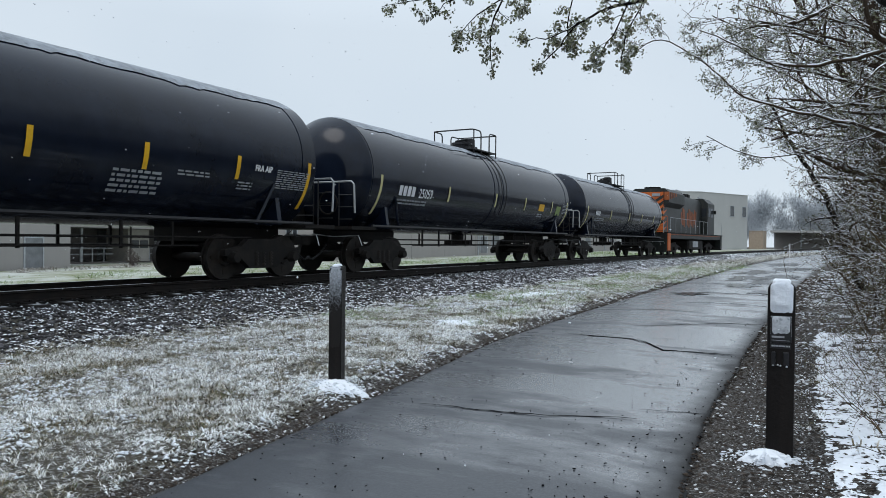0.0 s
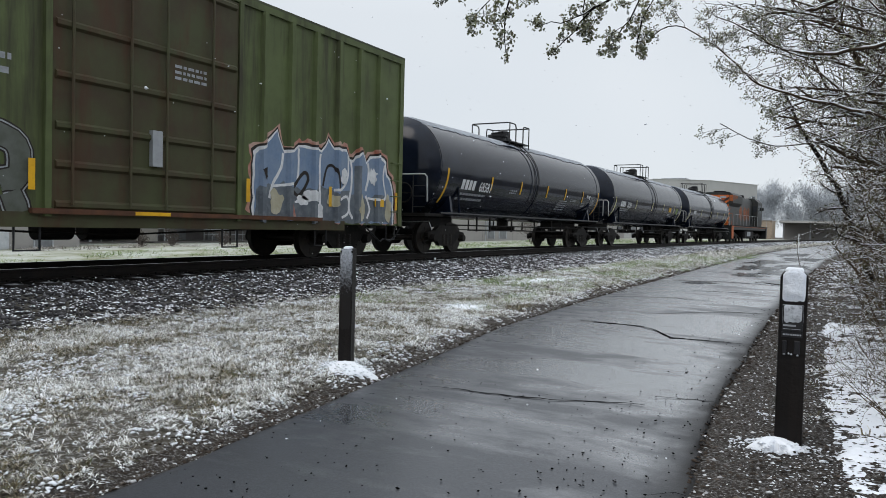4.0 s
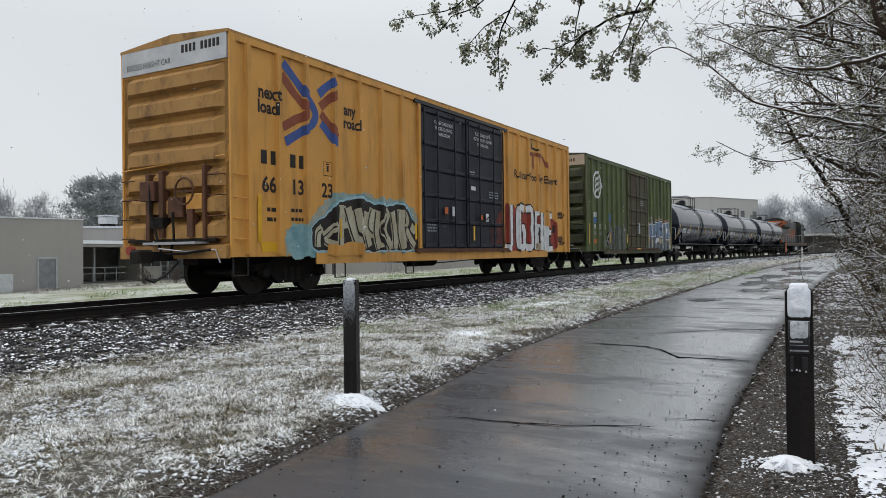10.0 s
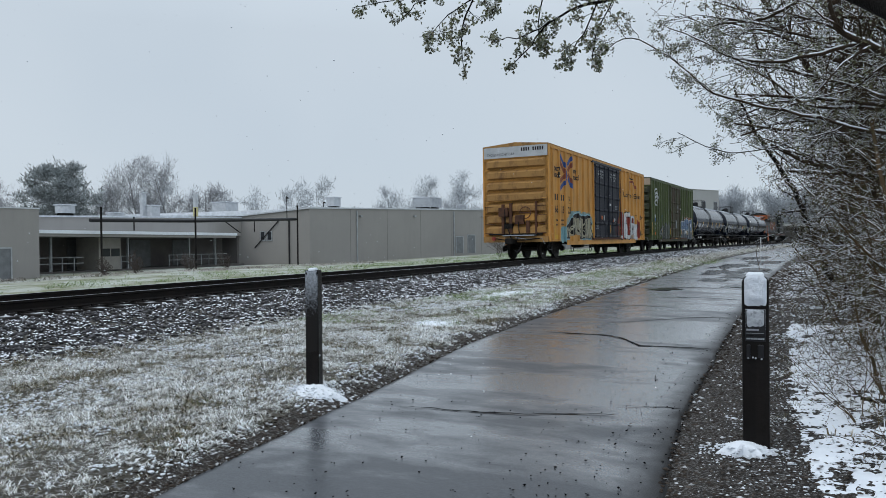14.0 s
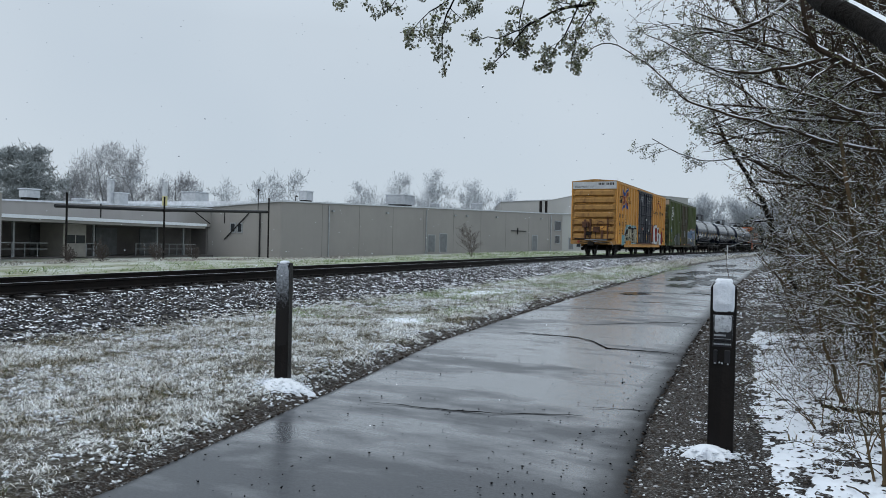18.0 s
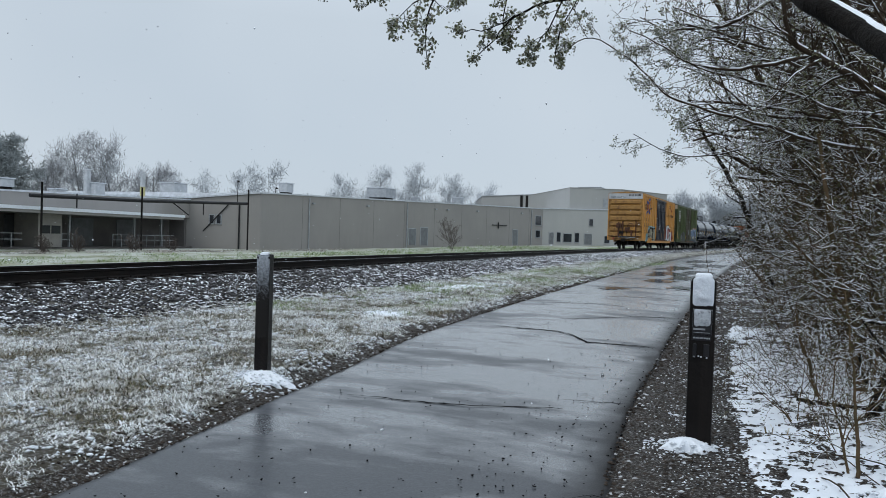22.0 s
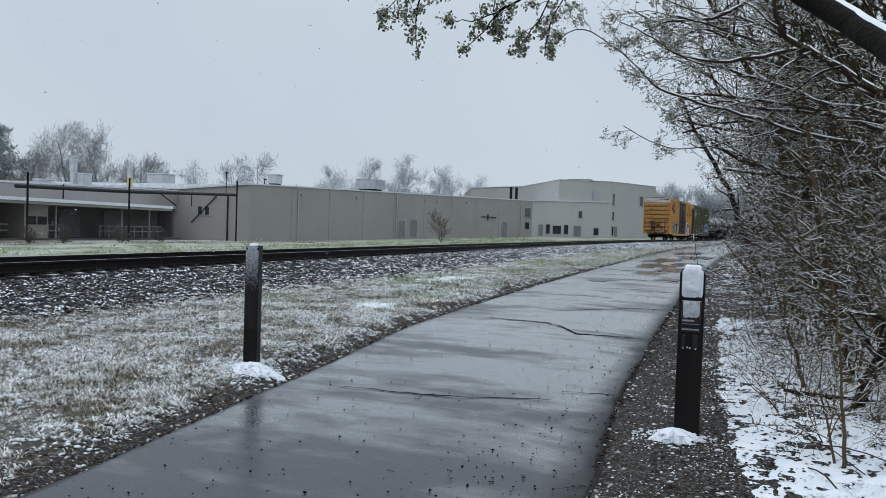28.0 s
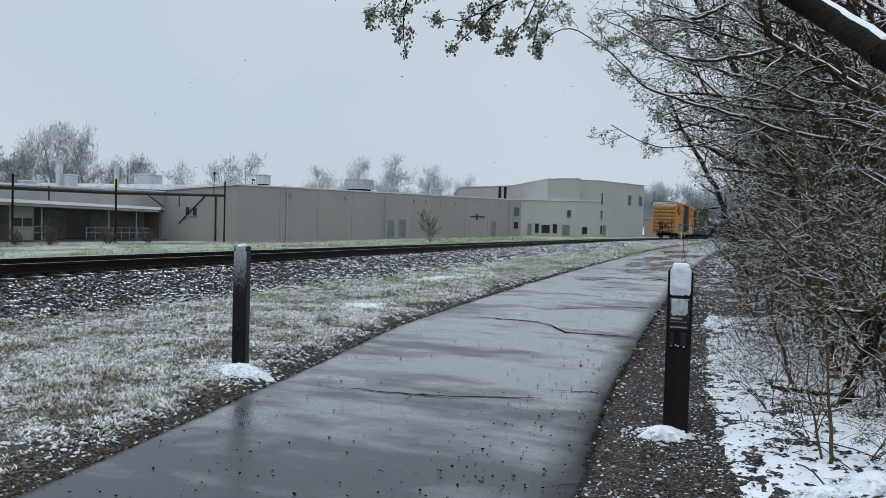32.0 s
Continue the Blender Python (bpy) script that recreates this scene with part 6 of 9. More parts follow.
for gx0, gx1, gz0, gz1, gd, gm in ((-0.62, -0.5, 1.15, 2.5, 0.2, "rust"), (-0.25, -0.12, 1.2, 2.55, 0.18, "rust"), (-0.75, -0.3, 1.95, 2.35, 0.24, "rust"), (0.98, 1.06, 1.15, 2.6, 0.16, "rust"), (-0.5, -0.1, 1.4, 1.62, 0.2, "iron"), (0.55, 0.72, 1.2, 1.75, 0.17, "rust"), (-1.3, 1.3, 1.11, 1.17, 0.12, "iron")):
    part("end_bracket", Shape().block(gx0, gx1, -gd, 0.0, gz0, gz1, 0.012), M[gm], yc, "rusty bracket of the hand brake gear")
for pts in ([(-0.45, -0.22, 2.3), (-0.4, -0.26, 1.7), (-0.2, -0.24, 1.15), (-0.1, -0.2, 0.8)], [(0.2, -0.2, 1.7), (0.25, -0.22, 1.2), (0.1, -0.2, 0.8)], [(-0.9, -0.15, 0.95), (-0.3, -0.3, 0.86), (0.6, -0.28, 0.88), (1.2, -0.15, 0.95)]):
    part("brake_rod", Shape().tube(pts, 0.025, 6), M["iron"], yc)
part("tail_light", Shape().disc((-0.95, -0.3, 0.95), 0.09, "y", 0.12, 12), M["red"], yc, "red end-of-train marker")
part("lock_box", Shape().block(0.5, 0.95, -0.14, 0.0, 1.75, 2.05, 0.02), M["yellow"], yc)
sill_steps(yc, YH - 0.03, (0.3, 18.3), 0.8)
sill_steps(yc, YH - 0.03, (3.4, 6.4), 0.66)
truck(yc, 2.25)
truck(yc, YL - 2.25)

# green boxcar
GL = 15.8
GREEN_POSTS = [0.75, 1.51, 2.22, 2.99, 3.75, 4.48, 5.27, 10.7, 11.5, 12.3, 13.1, 13.9, 14.7]
gc = boxcar("boxcar", "faded green boxcar with white tree emblem, grimy ends and graffiti", GL, YH, 0.8, 5.2, (M["green"], M["green_end"]),
            [0.75, 1.51, 2.22, 2.99, 3.75, 4.48, 5.27, 10.7, 11.5, 12.3, 13.1, 13.9, 14.7], M["green_end"], 6)
for s in (-1, 1):
    x = s * YH
    for y in (6.2, 9.98):
        part("door_post", Shape().box(min(x, x + s * 0.08), max(x, x + s * 0.08), y, y + 0.1, 0.82, 5.0), M["green"], gc)
    part("side_sill", Shape().box(min(x, x + s * 0.03), max(x, x + s * 0.03), 2.4, 13.4, 0.66, 0.88), M["green_door"], gc)
    part("door_track", Shape().box(min(x, x + s * 0.11), max(x, x + s * 0.11), 6.0, 12.5, 0.86, 0.94), M["rust"], gc)
    d = part("door", Shape().box(min(x, x + s * 0.05), max(x, x + s * 0.05), 6.32, 9.96, 0.95, 4.95), M["green_door"], gc, "rust-stained green plug door")
    for z in (1.0, 1.6, 2.18, 2.93, 3.69, 4.85):
        part("door_rib", Shape().loft([[(x + s * 0.05, y, z - 0.07), (x + s * 0.1, y, z - 0.03), (x + s * 0.1, y, z + 0.03), (x + s * 0.05, y, z + 0.07)] for y in (6.36, 9.9)]), M["green_door"], d)
    for y in (6.6, 7.6, 8.3, 9.3):
        part("lock_rod", Shape().tube([(x + s * 0.12, y, 1.0), (x + s * 0.12, y, 4.85)], 0.024, 6), M["green_door"], d)
    part("door_gear", Shape().box(min(x, x + s * 0.14), max(x, x + s * 0.14), 8.0, 8.2, 1.7, 2.3), M["galv"], d, "worn bright locking gear")
part("height_panel", Shape().box(-YH + 0.02, YH - 0.02, -0.03, 0.02, 4.66, 5.12), M["panel_tan"], gc, "tan band across the top of the end")
for i in range(12):
    if i not in (3, 7):
        part("owner_mark", Shape().box(-0.9 + i * 0.12 + (0.6 if i > 7 else 0), -0.83 + i * 0.12 + (0.6 if i > 7 else 0), -0.035, -0.03, 4.82, 4.96), M["rust"], gc, "faded owner lettering")
# round tree emblem
POSTS[:] = GREEN_POSTS
for half_turn in (0, math.pi):
    paint(gc, "tree_emblem", stroke([(1.56 + 0.54 * math.cos(a + half_turn), 3.86 + 0.58 * math.sin(a + half_turn)) for a in np.linspace(0, math.pi, 22)], 0.12, False), M["white"], 0.006 + 0.0005 * (half_turn > 0), "white ring of the tree emblem")
paint(gc, "tree_emblem", [(1.52, 3.3), (1.64, 3.3), (1.64, 4.42), (1.52, 4.42)], M["panel_tan"], 0.012, "pale tree trunk of the emblem")
for z in (3.62, 3.88, 4.14):
    for sgn in (-1, 1):
        paint(gc, "tree_emblem", [(1.58 + sgn * 0.08, z + 0.14), (1.58 + sgn * 0.08, z - 0.02), (1.58 + sgn * 0.32, z - 0.24), (1.58 + sgn * 0.32, z - 0.1)][::sgn], M["white"], 0.009, "white bough of the tree emblem")
for i in range(3):
    decal(gc, "owner_mark", X, 0.95 + i * 0.18, 1.08 + i * 0.18, 2.38, 2.6, M["white"], "white block of owner lettering")
decal(gc, "paint_patch", X, 0.88, 1.52, 2.1, 2.34, M["patch_blue"], "blue paint patch")
decal(gc, "paint_patch", X, 3.1, 3.5, 2.2, 2.6, M["patch_blue"], "blue paint patch")
for y, body in ((1.05, "19"), (1.8, "11"), (2.62, "1")):
    writing("car_number", body, 0.3, M["white"], gc, (X, y, 1.84), SIDE_A, SIDE_U, squeeze=0.9, bold=0.008)
smudge_lines(gc, X, 0.98, 1.4, 1.66, 2, M["white_dim"])
smudge_lines(gc, X, 1.85, 2.18, 1.66, 2, M["white_dim"])
smudge_lines(gc, X, 5.3, 5.75, 3.0, 2, M["white_dim"], 0.09, 0.2)
smudge_lines(gc, YH + 0.056, 8.5, 9.2, 3.45, 3, M["white_dim"], 0.05, 0.1)
decal(gc, "paint_patch", X, 1.0, 1.52, 1.17, 1.36, M["orange"], "orange panel")
for y, a, b in ((0.3, 1.15, 2.05), (3.3, 1.2, 1.65), (5.95, 1.2, 1.65), (10.2, 1.2, 1.65), (12.8, 1.2, 1.65), (15.5, 1.2, 1.65)):
    decal(gc, "reflective_stripe", YH + 0.085 if y in (5.95, 10.2) else YH + 0.034, y, y + 0.1, a, b, M["stripe"], "yellow reflective stripe")
decal(gc, "reflective_stripe", YH + 0.115, 7.7, 8.4, 0.87, 0.93, M["stripe"], "yellow reflective stripe")
# fat dull-silver bubble letters with thin pale outlines
BUBBLES = [([(3.3, 0.95), (3.14, 1.4), (3.3, 1.86), (3.52, 1.6), (3.5, 1.1), (3.3, 0.95)], 0.4), ([(3.92, 0.86), (3.96, 1.5), (4.02, 1.74)], 0.3), ([(4.12, 2.1), (4.14, 1.94)], 0.26), ([(4.5, 0.85), (4.5, 1.5), (4.64, 1.9), (4.94, 1.7), (4.96, 0.85)], 0.36), ([(5.3, 1.95), (5.36, 1.5), (5.3, 0.86)], 0.34), ([(5.5, 1.98), (5.82, 1.82), (5.86, 1.4), (5.6, 1.3)], 0.3), ([(5.74, 1.16), (5.86, 0.86)], 0.3)]
for more, m, o in ((0.14, "ink", 0.006), (0.09, "white_dim", 0.009), (0.045, "ink", 0.012), (0.0, "silver", 0.015)):
    for k, (pts, wd) in enumerate(BUBBLES):
        paint(gc, "graffiti_letter", [(y, max(0.82, z)) for y, z in stroke(pts, wd + more)], M[m], o + 0.0003 * k, "fat dull-silver graffiti letter with a pale outline", 0.03, k * 1.0)
# tall blue and slate letters with white edges at the front end
CREST = [(10.45, 2.15), (10.71, 2.31), (10.95, 2.52), (11.1, 2.69), (11.2, 2.5), (11.3, 2.28), (11.61, 2.29), (11.79, 2.44), (12.36, 2.44), (12.55, 2.38), (12.77, 2.69), (12.99, 2.49), (13.44, 2.51), (13.56, 2.3), (13.72, 2.3), (13.9, 2.46), (14.11, 2.52), (14.25, 2.3), (14.4, 2.42), (14.72, 2.5), (15.08, 2.37), (15.12, 2.05), (15.3, 1.95), (15.42, 1.6)]
M["slate"] = mat("graffiti_slate", (0.09, 0.105, 0.125), 0.6, col2=(0.15, 0.17, 0.19), scale=2.2, col3=(0.3, 0.32, 0.33), scale3=5, amount3=0.4, bump=0)
for up, out, m, o in ((0.17, 0.1, "rose", 0.004), (0.1, 0.06, "ink", 0.006), (0.05, 0.02, "white", 0.008), (-0.01, -0.03, "sky_blue", 0.01)):
    base_z = 0.84
    paint(gc, "graffiti_cloud", [(10.45 - out, base_z)] + [(y + (out if y > 15 else (-out if y < 10.6 else 0)), z + up) for y, z in CREST] + [(15.46 + out, base_z)], M[m], o, "jagged edge of the tall blue graffiti", 0.04 if m != "rose" else 0.14, 7.0)
paint(gc, "graffiti_base", [(10.5, 0.845), (10.5, 1.5), (11.3, 1.62), (11.9, 1.5), (12.5, 1.66), (13.1, 1.52), (13.6, 1.6), (14.2, 1.45), (14.9, 1.56), (15.36, 1.4), (15.4, 0.845)], M["slate"], 0.012, "slate-grey lower half of the graffiti", 0.12, 3.0)
for k, (pts, wd, m) in enumerate((([(11.3, 2.25), (11.24, 1.95), (11.0, 1.6), (10.9, 1.3)], 0.07, "white"), ([(11.78, 2.4), (11.74, 1.7), (11.5, 1.62), (10.95, 1.55)], 0.06, "white"), ([(12.5, 2.36), (12.48, 1.9), (12.52, 1.3), (12.5, 0.95)], 0.06, "white"), ([(12.6, 1.65), (12.72, 2.05), (12.9, 2.14), (13.06, 2.0), (13.14, 1.62)], 0.06, "ink"),
                                   ([(13.5, 2.4), (13.5, 1.9), (13.3, 1.62), (13.0, 1.58)], 0.06, "white"), ([(13.62, 2.3), (13.66, 1.8), (13.56, 1.2), (13.72, 0.95)], 0.07, "white"), ([(14.3, 2.3), (14.34, 2.0), (14.22, 1.62)], 0.08, "white"), ([(14.22, 1.5), (14.4, 1.2), (14.3, 0.95)], 0.06, "white"), ([(15.02, 2.3), (14.96, 1.95), (15.06, 1.46), (14.3, 1.46)], 0.06, "white"),
                                   ([(11.6, 1.55), (11.95, 1.9), (12.1, 1.75), (11.8, 1.4), (11.6, 1.5)], 0.08, "ink"), ([(13.2, 1.35), (13.5, 1.45), (13.55, 1.1), (13.3, 0.95)], 0.06, "white"), ([(11.6, 1.2), (11.7, 0.92)], 0.08, "rose"), ([(13.9, 2.2), (13.92, 1.4)], 0.3, "slate"), ([(10.7, 1.9), (10.8, 1.7)], 0.14, "ink"))):
    paint(gc, "graffiti_line", stroke(pts, wd), M[m], 0.015 + 0.0004 * k, "outline stroke of the graffiti letters", 0.02, k * 1.0)
for y, z, a, b, m in ((11.1, 1.25, 0.2, 0.26, "cream"), (12.2, 1.4, 0.26, 0.12, "white"), (12.95, 1.34, 0.2, 0.14, "cream"), (14.05, 1.2, 0.16, 0.26, "cream"), (14.5, 2.0, 0.14, 0.2, "white"), (13.36, 1.9, 0.12, 0.16, "white"), (15.2, 1.2, 0.14, 0.36, "cream"), (11.9, 1.3, 0.2, 0.1, "white"), (12.5, 1.05, 0.12, 0.2, "white")):
    blob(gc, "paint_splash", YH + 0.024, y, z, a, b, M[m], y, "pale splash of paint in the letters", 0.6)
paint(gc, "graffiti_cloud", [(15.42, 0.84), (15.4, 2.0), (15.56, 1.9), (15.64, 0.84)], M["rose"], 0.005, "rose overspray at the car's end", 0.05, 8.0)
decal(gc, "placard", YH + 0.045, 14.58, 14.98, 1.26, 1.45, M["stripe"], "yellow capacity placard")
for pts in ([(2.55, 1.4), (2.6, 1.0), (2.7, 1.35), (2.75, 1.0)], [(2.9, 1.35), (2.85, 1.0), (3.0, 1.0)], [(2.6, 0.8), (2.95, 0.75)]):
    ribbon(gc, "marker_tag", X + 0.004, pts, 0.04, M["white_dim"], "thin pale marker scribble")
ladder(gc, YH, 0.03, 0.2, (1.15, 1.5), M["green"])
ladder(gc, YH, 15.3, 15.75, (1.15, 1.55, 1.95, 2.4), M["green"])
ladder(gc, 0.0, YH - 0.55, YH - 0.1, (1.2, 1.6, 2.0, 2.4), M["iron"], 0.1, "end")
ladder(gc, 0.0, -YH + 0.05, -YH + 0.5, (1.2, 1.6, 2.0, 2.4), M["iron"], 0.1, "end")
hand_brake(gc, YH, 0.0, -1, 2.0, M["iron"])
for z in (3.3, 3.18, 3.9):
    part("print_line", Shape().box(-0.7, -0.1, -0.08, -0.076, z, z + 0.05), M["white_dim"], gc, "pale unreadable small print")
sill_steps(gc, YH - 0.03, (0.35, 15.4), 0.8)
sill_steps(gc, YH - 0.03, (3.0, 6.0, 9.9, 12.6), 0.68)
truck(gc, 1.75)
truck(gc, GL - 1.75)


# tank cars: y runs from the rear coupler face forward
TL, TR, TZ = 17.1, 1.5, 2.55


M["end_rail"] = mat("grey_white_handrail", (0.4, 0.41, 0.42), 0.5, bump=0)


def tank_car(label, stripes, detail, platform, shift):
    car = thing("tank_car", label, "tank car", "freight cars of the train")
    a, b = 1.12, TL - 1.12
    prof = [(a - 0.62, 0.02), (a - 0.6, 0.4), (a - 0.5, 0.85), (a - 0.34, 1.18), (a - 0.14, 1.4), (a, TR), (a + 0.05, TR), (a + 0.05, TR + 0.012), (a + 0.45, TR + 0.012), (a + 0.45, TR)]
    mid = [(TL * 0.5 - 0.12, TR), (TL * 0.5 - 0.12, TR + 0.015), (TL * 0.5 + 0.12, TR + 0.015), (TL * 0.5 + 0.12, TR)]
    prof = prof + mid + [(TL - y, r) for y, r in reversed(prof)]
    n = 48
    part("tank_shell", Shape().loft([[(r * math.cos(2 * math.pi * j / n), y, TZ + r * math.sin(2 * math.pi * j / n)) for j in range(n)] for y, r in prof]), M["tank"], car, smooth=35)
    # ragged snow along the crown
    sh = Shape()
    rings = []
    for i in range(90):
        y = a + 0.02 + (b - a - 0.04) * i / 89
        e = 0.62 + 0.1 * noise.noise((y * 0.9, 0, detail)) + 0.07 * noise.noise((y * 4, 2, detail))
        e2 = 0.5 + 0.1 * noise.noise((y * 0.9, 7, detail))
        rr = TR + 0.014 if 0 < i < 89 else TR + 0.004
        ring = []
        for j in range(13):
            ang = -e2 + (e + e2) * j / 12
            th = rr + (0.028 if 0 < i < 89 else 0.0) * math.sin(math.pi * j / 12) ** 0.5
            ring.append((th * math.sin(ang), y, TZ + th * math.cos(ang)))
        rings.append(ring)
    sh.loft(rings, closed=False)
    part("snow_cover", sh, M["crown_frost"], car, "ragged strip of snow along the crown", 60)
    # stub sills, end frames, handrails
    for y, s in ((0.85, -1), (TL - 0.85, 1)):
        part("stub_sill", Shape().box(-0.25, 0.25, min(y - s * 0.1, y - s * 3.2), max(y - s * 0.1, y - s * 3.2), 0.78, 1.12), M["iron"], car)
        part("end_platform", Shape().box(-1.45, 1.45, min(y + s * 0.5, y - s * 0.55), max(y + s * 0.5, y - s * 0.55), 1.1, 1.18), M["iron"], car, "steel end platform")
        coupler(car, y - s * 0.1, s)
        part("end_handrail", Shape().tube([(-1.45, y + s * 0.44, 1.18), (-1.45, y + s * 0.44, 2.2), (-1.38, y + s * 0.44, 2.28), (1.38, y + s * 0.44, 2.28), (1.46, y + s * 0.44, 2.2), (1.46, y + s * 0.4, 1.5)], 0.024, 6), M["end_rail"], car, "bent end handrail")
        for k in (0.55, 1.05):
            part("end_railing", Shape().tube([(-1.45, y + s * 0.44, 1.18 + k * 0.5), (0.2, y + s * 0.44, 1.18 + k * 0.5)], 0.016, 5), M["black"], car)
        for q in (-1.1, -0.5, 0.2, 1.0):
            part("railing_post", Shape().tube([(q, y + s * 0.44, 1.18), (q, y + s * 0.44, 2.28)], 0.016, 5), M["black"], car)
        for z in (1.35, 1.65, 1.95):
            part("end_rung", Shape().tube([(1.0, y + s * 0.46, z), (1.42, y + s * 0.46, z)], 0.014, 5), M["black"], car)
        part("valve_box", Shape().block(-0.9, -0.35, min(y + s * 0.1, y + s * 0.4), max(y + s * 0.1, y + s * 0.4), 1.2, 1.7, 0.03), M["iron"], car, "brake valve housing")
        part("bolster_web", Shape().loft([[(-1.35, y - s * (1.2 + o), 1.15), (1.35, y - s * (1.2 + o), 1.15), (1.25, y - s * (1.2 + o), 1.75), (0.5, y - s * (1.2 + o), 1.25), (-0.5, y - s * (1.2 + o), 1.25), (-1.25, y - s * (1.2 + o), 1.75)] for o in (0, 0.12)]), M["tank"], car)
        part("brace", Shape().tube([(1.25, y - s * 1.9, 1.15), (1.4, y - s * 1.5, 2.0)], 0.04, 6), M["tank"], car)
        truck(car, y - s * 1.45)
    part("brake_wheel", Shape().tube([(0.75 + 0.28 * math.cos(t), 0.3, 1.75 + 0.28 * math.sin(t)) for t in np.linspace(0, 6.3, 18)], 0.022, 6).box(0.73, 0.77, 0.3, 0.5, 1.73, 1.77).box(0.5, 1.0, 0.29, 0.31, 1.74, 1.76), M["iron"], car, "hand brake wheel")
    for s in (-1, 1):
        part("side_rail", Shape().tube([(s * 1.46, 1.2, 1.2), (s * 1.46, TL - 1.2, 1.2)], 0.035, 6), M["black"], car, "long side handrail at the sill")
        part("brake_pipe", Shape().tube([(s * 0.9, 2.5, 0.86), (s * 0.9, TL - 2.5, 0.86)], 0.022, 6), M["iron"], car)
        part("brake_pipe", Shape().tube([(s * 0.95, 4.0, 0.7), (s * 0.95, TL - 4.0, 0.7)], 0.018, 6), M["iron"], car)
        for y in (4.6, 5.6, 7.4, 9.6, 11.4, 12.5):
            part("pipe_hanger", Shape().box(s * 0.9 - 0.02, s * 0.9 + 0.02, y, y + 0.05, 0.66, 1.15), M["iron"], car)
    part("outlet_valve", Shape().disc((0, TL / 2, 0.92), 0.22, "z", 0.35, 14).box(-0.5, 0.5, TL / 2 - 0.06, TL / 2 + 0.06, 0.72, 0.84), M["iron"], car, "bottom outlet valve")
    # manway platform with its railing
    z, hy = TZ + TR - 0.06, 0.95
    yc0 = TL / 2 + shift
    part("manway", Shape().disc((0, yc0 - 0.3, z + 0.1), 0.32, "z", 0.3, 18).disc((0, yc0 - 0.3, z + 0.29), 0.38, "z", 0.08, 18).disc((0.05, yc0 + 0.1, z + 0.25), 0.27, "z", 0.5, 18, 0.24).disc((0.05, yc0 + 0.1, z + 0.53), 0.23, "z", 0.06, 18, 0.12).disc((0, yc0 + 0.5, z + 0.1), 0.2, "z", 0.35, 14).tube([(-0.25, yc0 - 0.3, z + 0.4), (0.25, yc0 - 0.3, z + 0.46)], 0.04, 6), M["black"], car, "manway hatch and valves")
    for s in (-1, 1):
        w = platform
        part("platform_deck", Shape().box(min(s * 0.42, s * w), max(s * 0.42, s * w), yc0 - hy, yc0 + hy, z + 0.02, z + 0.06), M["black"], car, "grated walkway")
        part("tank_ladder", Shape().tube([((TR + 0.06) * math.sin(s * t), yc0 - 0.2, TZ + (TR + 0.06) * math.cos(t)) for t in np.linspace(0.45, 2.1, 12)], 0.018, 5).tube([((TR + 0.06) * math.sin(s * t), yc0 + 0.2, TZ + (TR + 0.06) * math.cos(t)) for t in np.linspace(0.45, 2.1, 12)], 0.018, 5), M["black"], car, "curved side ladder")
    # two hoops of bent pipe, one round each end of the walkway, open between
    for e in (-1, 1):
        y, near, w = yc0 + e * hy, yc0 + e * (hy - 0.62), platform
        top = z + 0.7
        hoop = [(-w, near, z - 0.1), (-w, near, top - 0.12), (-w, near + e * 0.04, top - 0.03), (-w, near + e * 0.13, top), (-w, y - e * 0.1, top), (-w + 0.03, y - e * 0.03, top), (-w + 0.1, y, top), (w - 0.1, y, top), (w - 0.03, y - e * 0.03, top), (w, y - e * 0.1, top), (w, near + e * 0.13, top), (w, near + e * 0.04, top - 0.03), (w, near, top - 0.12), (w, near, z - 0.1)]
        rail_ = part("platform_railing", Shape().tube(hoop, 0.024, 6), M["black"], car, "bent black pipe railing")
        for x in (-w, w):
            part("railing_post", Shape().tube([(x, y - e * 0.06, z - 0.12), (x, y - e * 0.06, top)], 0.022, 6), M["black"], rail_)
    # markings
    for y in stripes:
        y -= 0.27
        sh = Shape()
        tall = y < 2.2 or y > TL - 1.9
        lo, hi = (1.58, 2.32) if tall else (1.62, 1.93)
        ring = [[((TR + 0.016) * math.sin(t), y, TZ + (TR + 0.016) * math.cos(t)), ((TR + 0.016) * math.sin(t), y + 0.1, TZ + (TR + 0.016) * math.cos(t))] for t in np.linspace(lo, hi, 9)]
        part("reflective_stripe", sh.loft(ring, closed=False), M["stripe"] if detail < 1.5 else M["stripe_pale"], car, "yellow reflective stripe" if detail < 1.5 else "faded pale reflective stripe")
    return car


def on_tank(car, name, body, y, z, size, squeeze=0.85):
    """Lettering laid on the tank's near side."""
    t = math.acos((z + size * 0.35 - TZ) / TR)
    writing(name, body, size, M["white"], car, ((TR + 0.03) * math.sin(t) + 0.015, y, z), (0, 1, 0), (-math.cos(t), 0, math.sin(t)), squeeze=squeeze, bold=0.006)


def tank_print(car, y0, y1, z, n, h=0.045, gap=0.085):
    for i in range(n):
        zz = z - i * gap
        t = math.acos((zz - TZ) / TR)
        t2 = math.acos((zz + h - TZ) / TR)
        y = y0
        while y < y1 - 0.03:
            w = min(random.uniform(0.06, 0.2), y1 - y)
            r_ = TR + 0.016
            part("print_bar", Shape().quad((r_ * math.sin(t), y, zz), (r_ * math.sin(t), y + w, zz), (r_ * math.sin(t2), y + w, zz + h), (r_ * math.sin(t2), y, zz + h)), M["white_dim"], car)
            y += w + 0.035


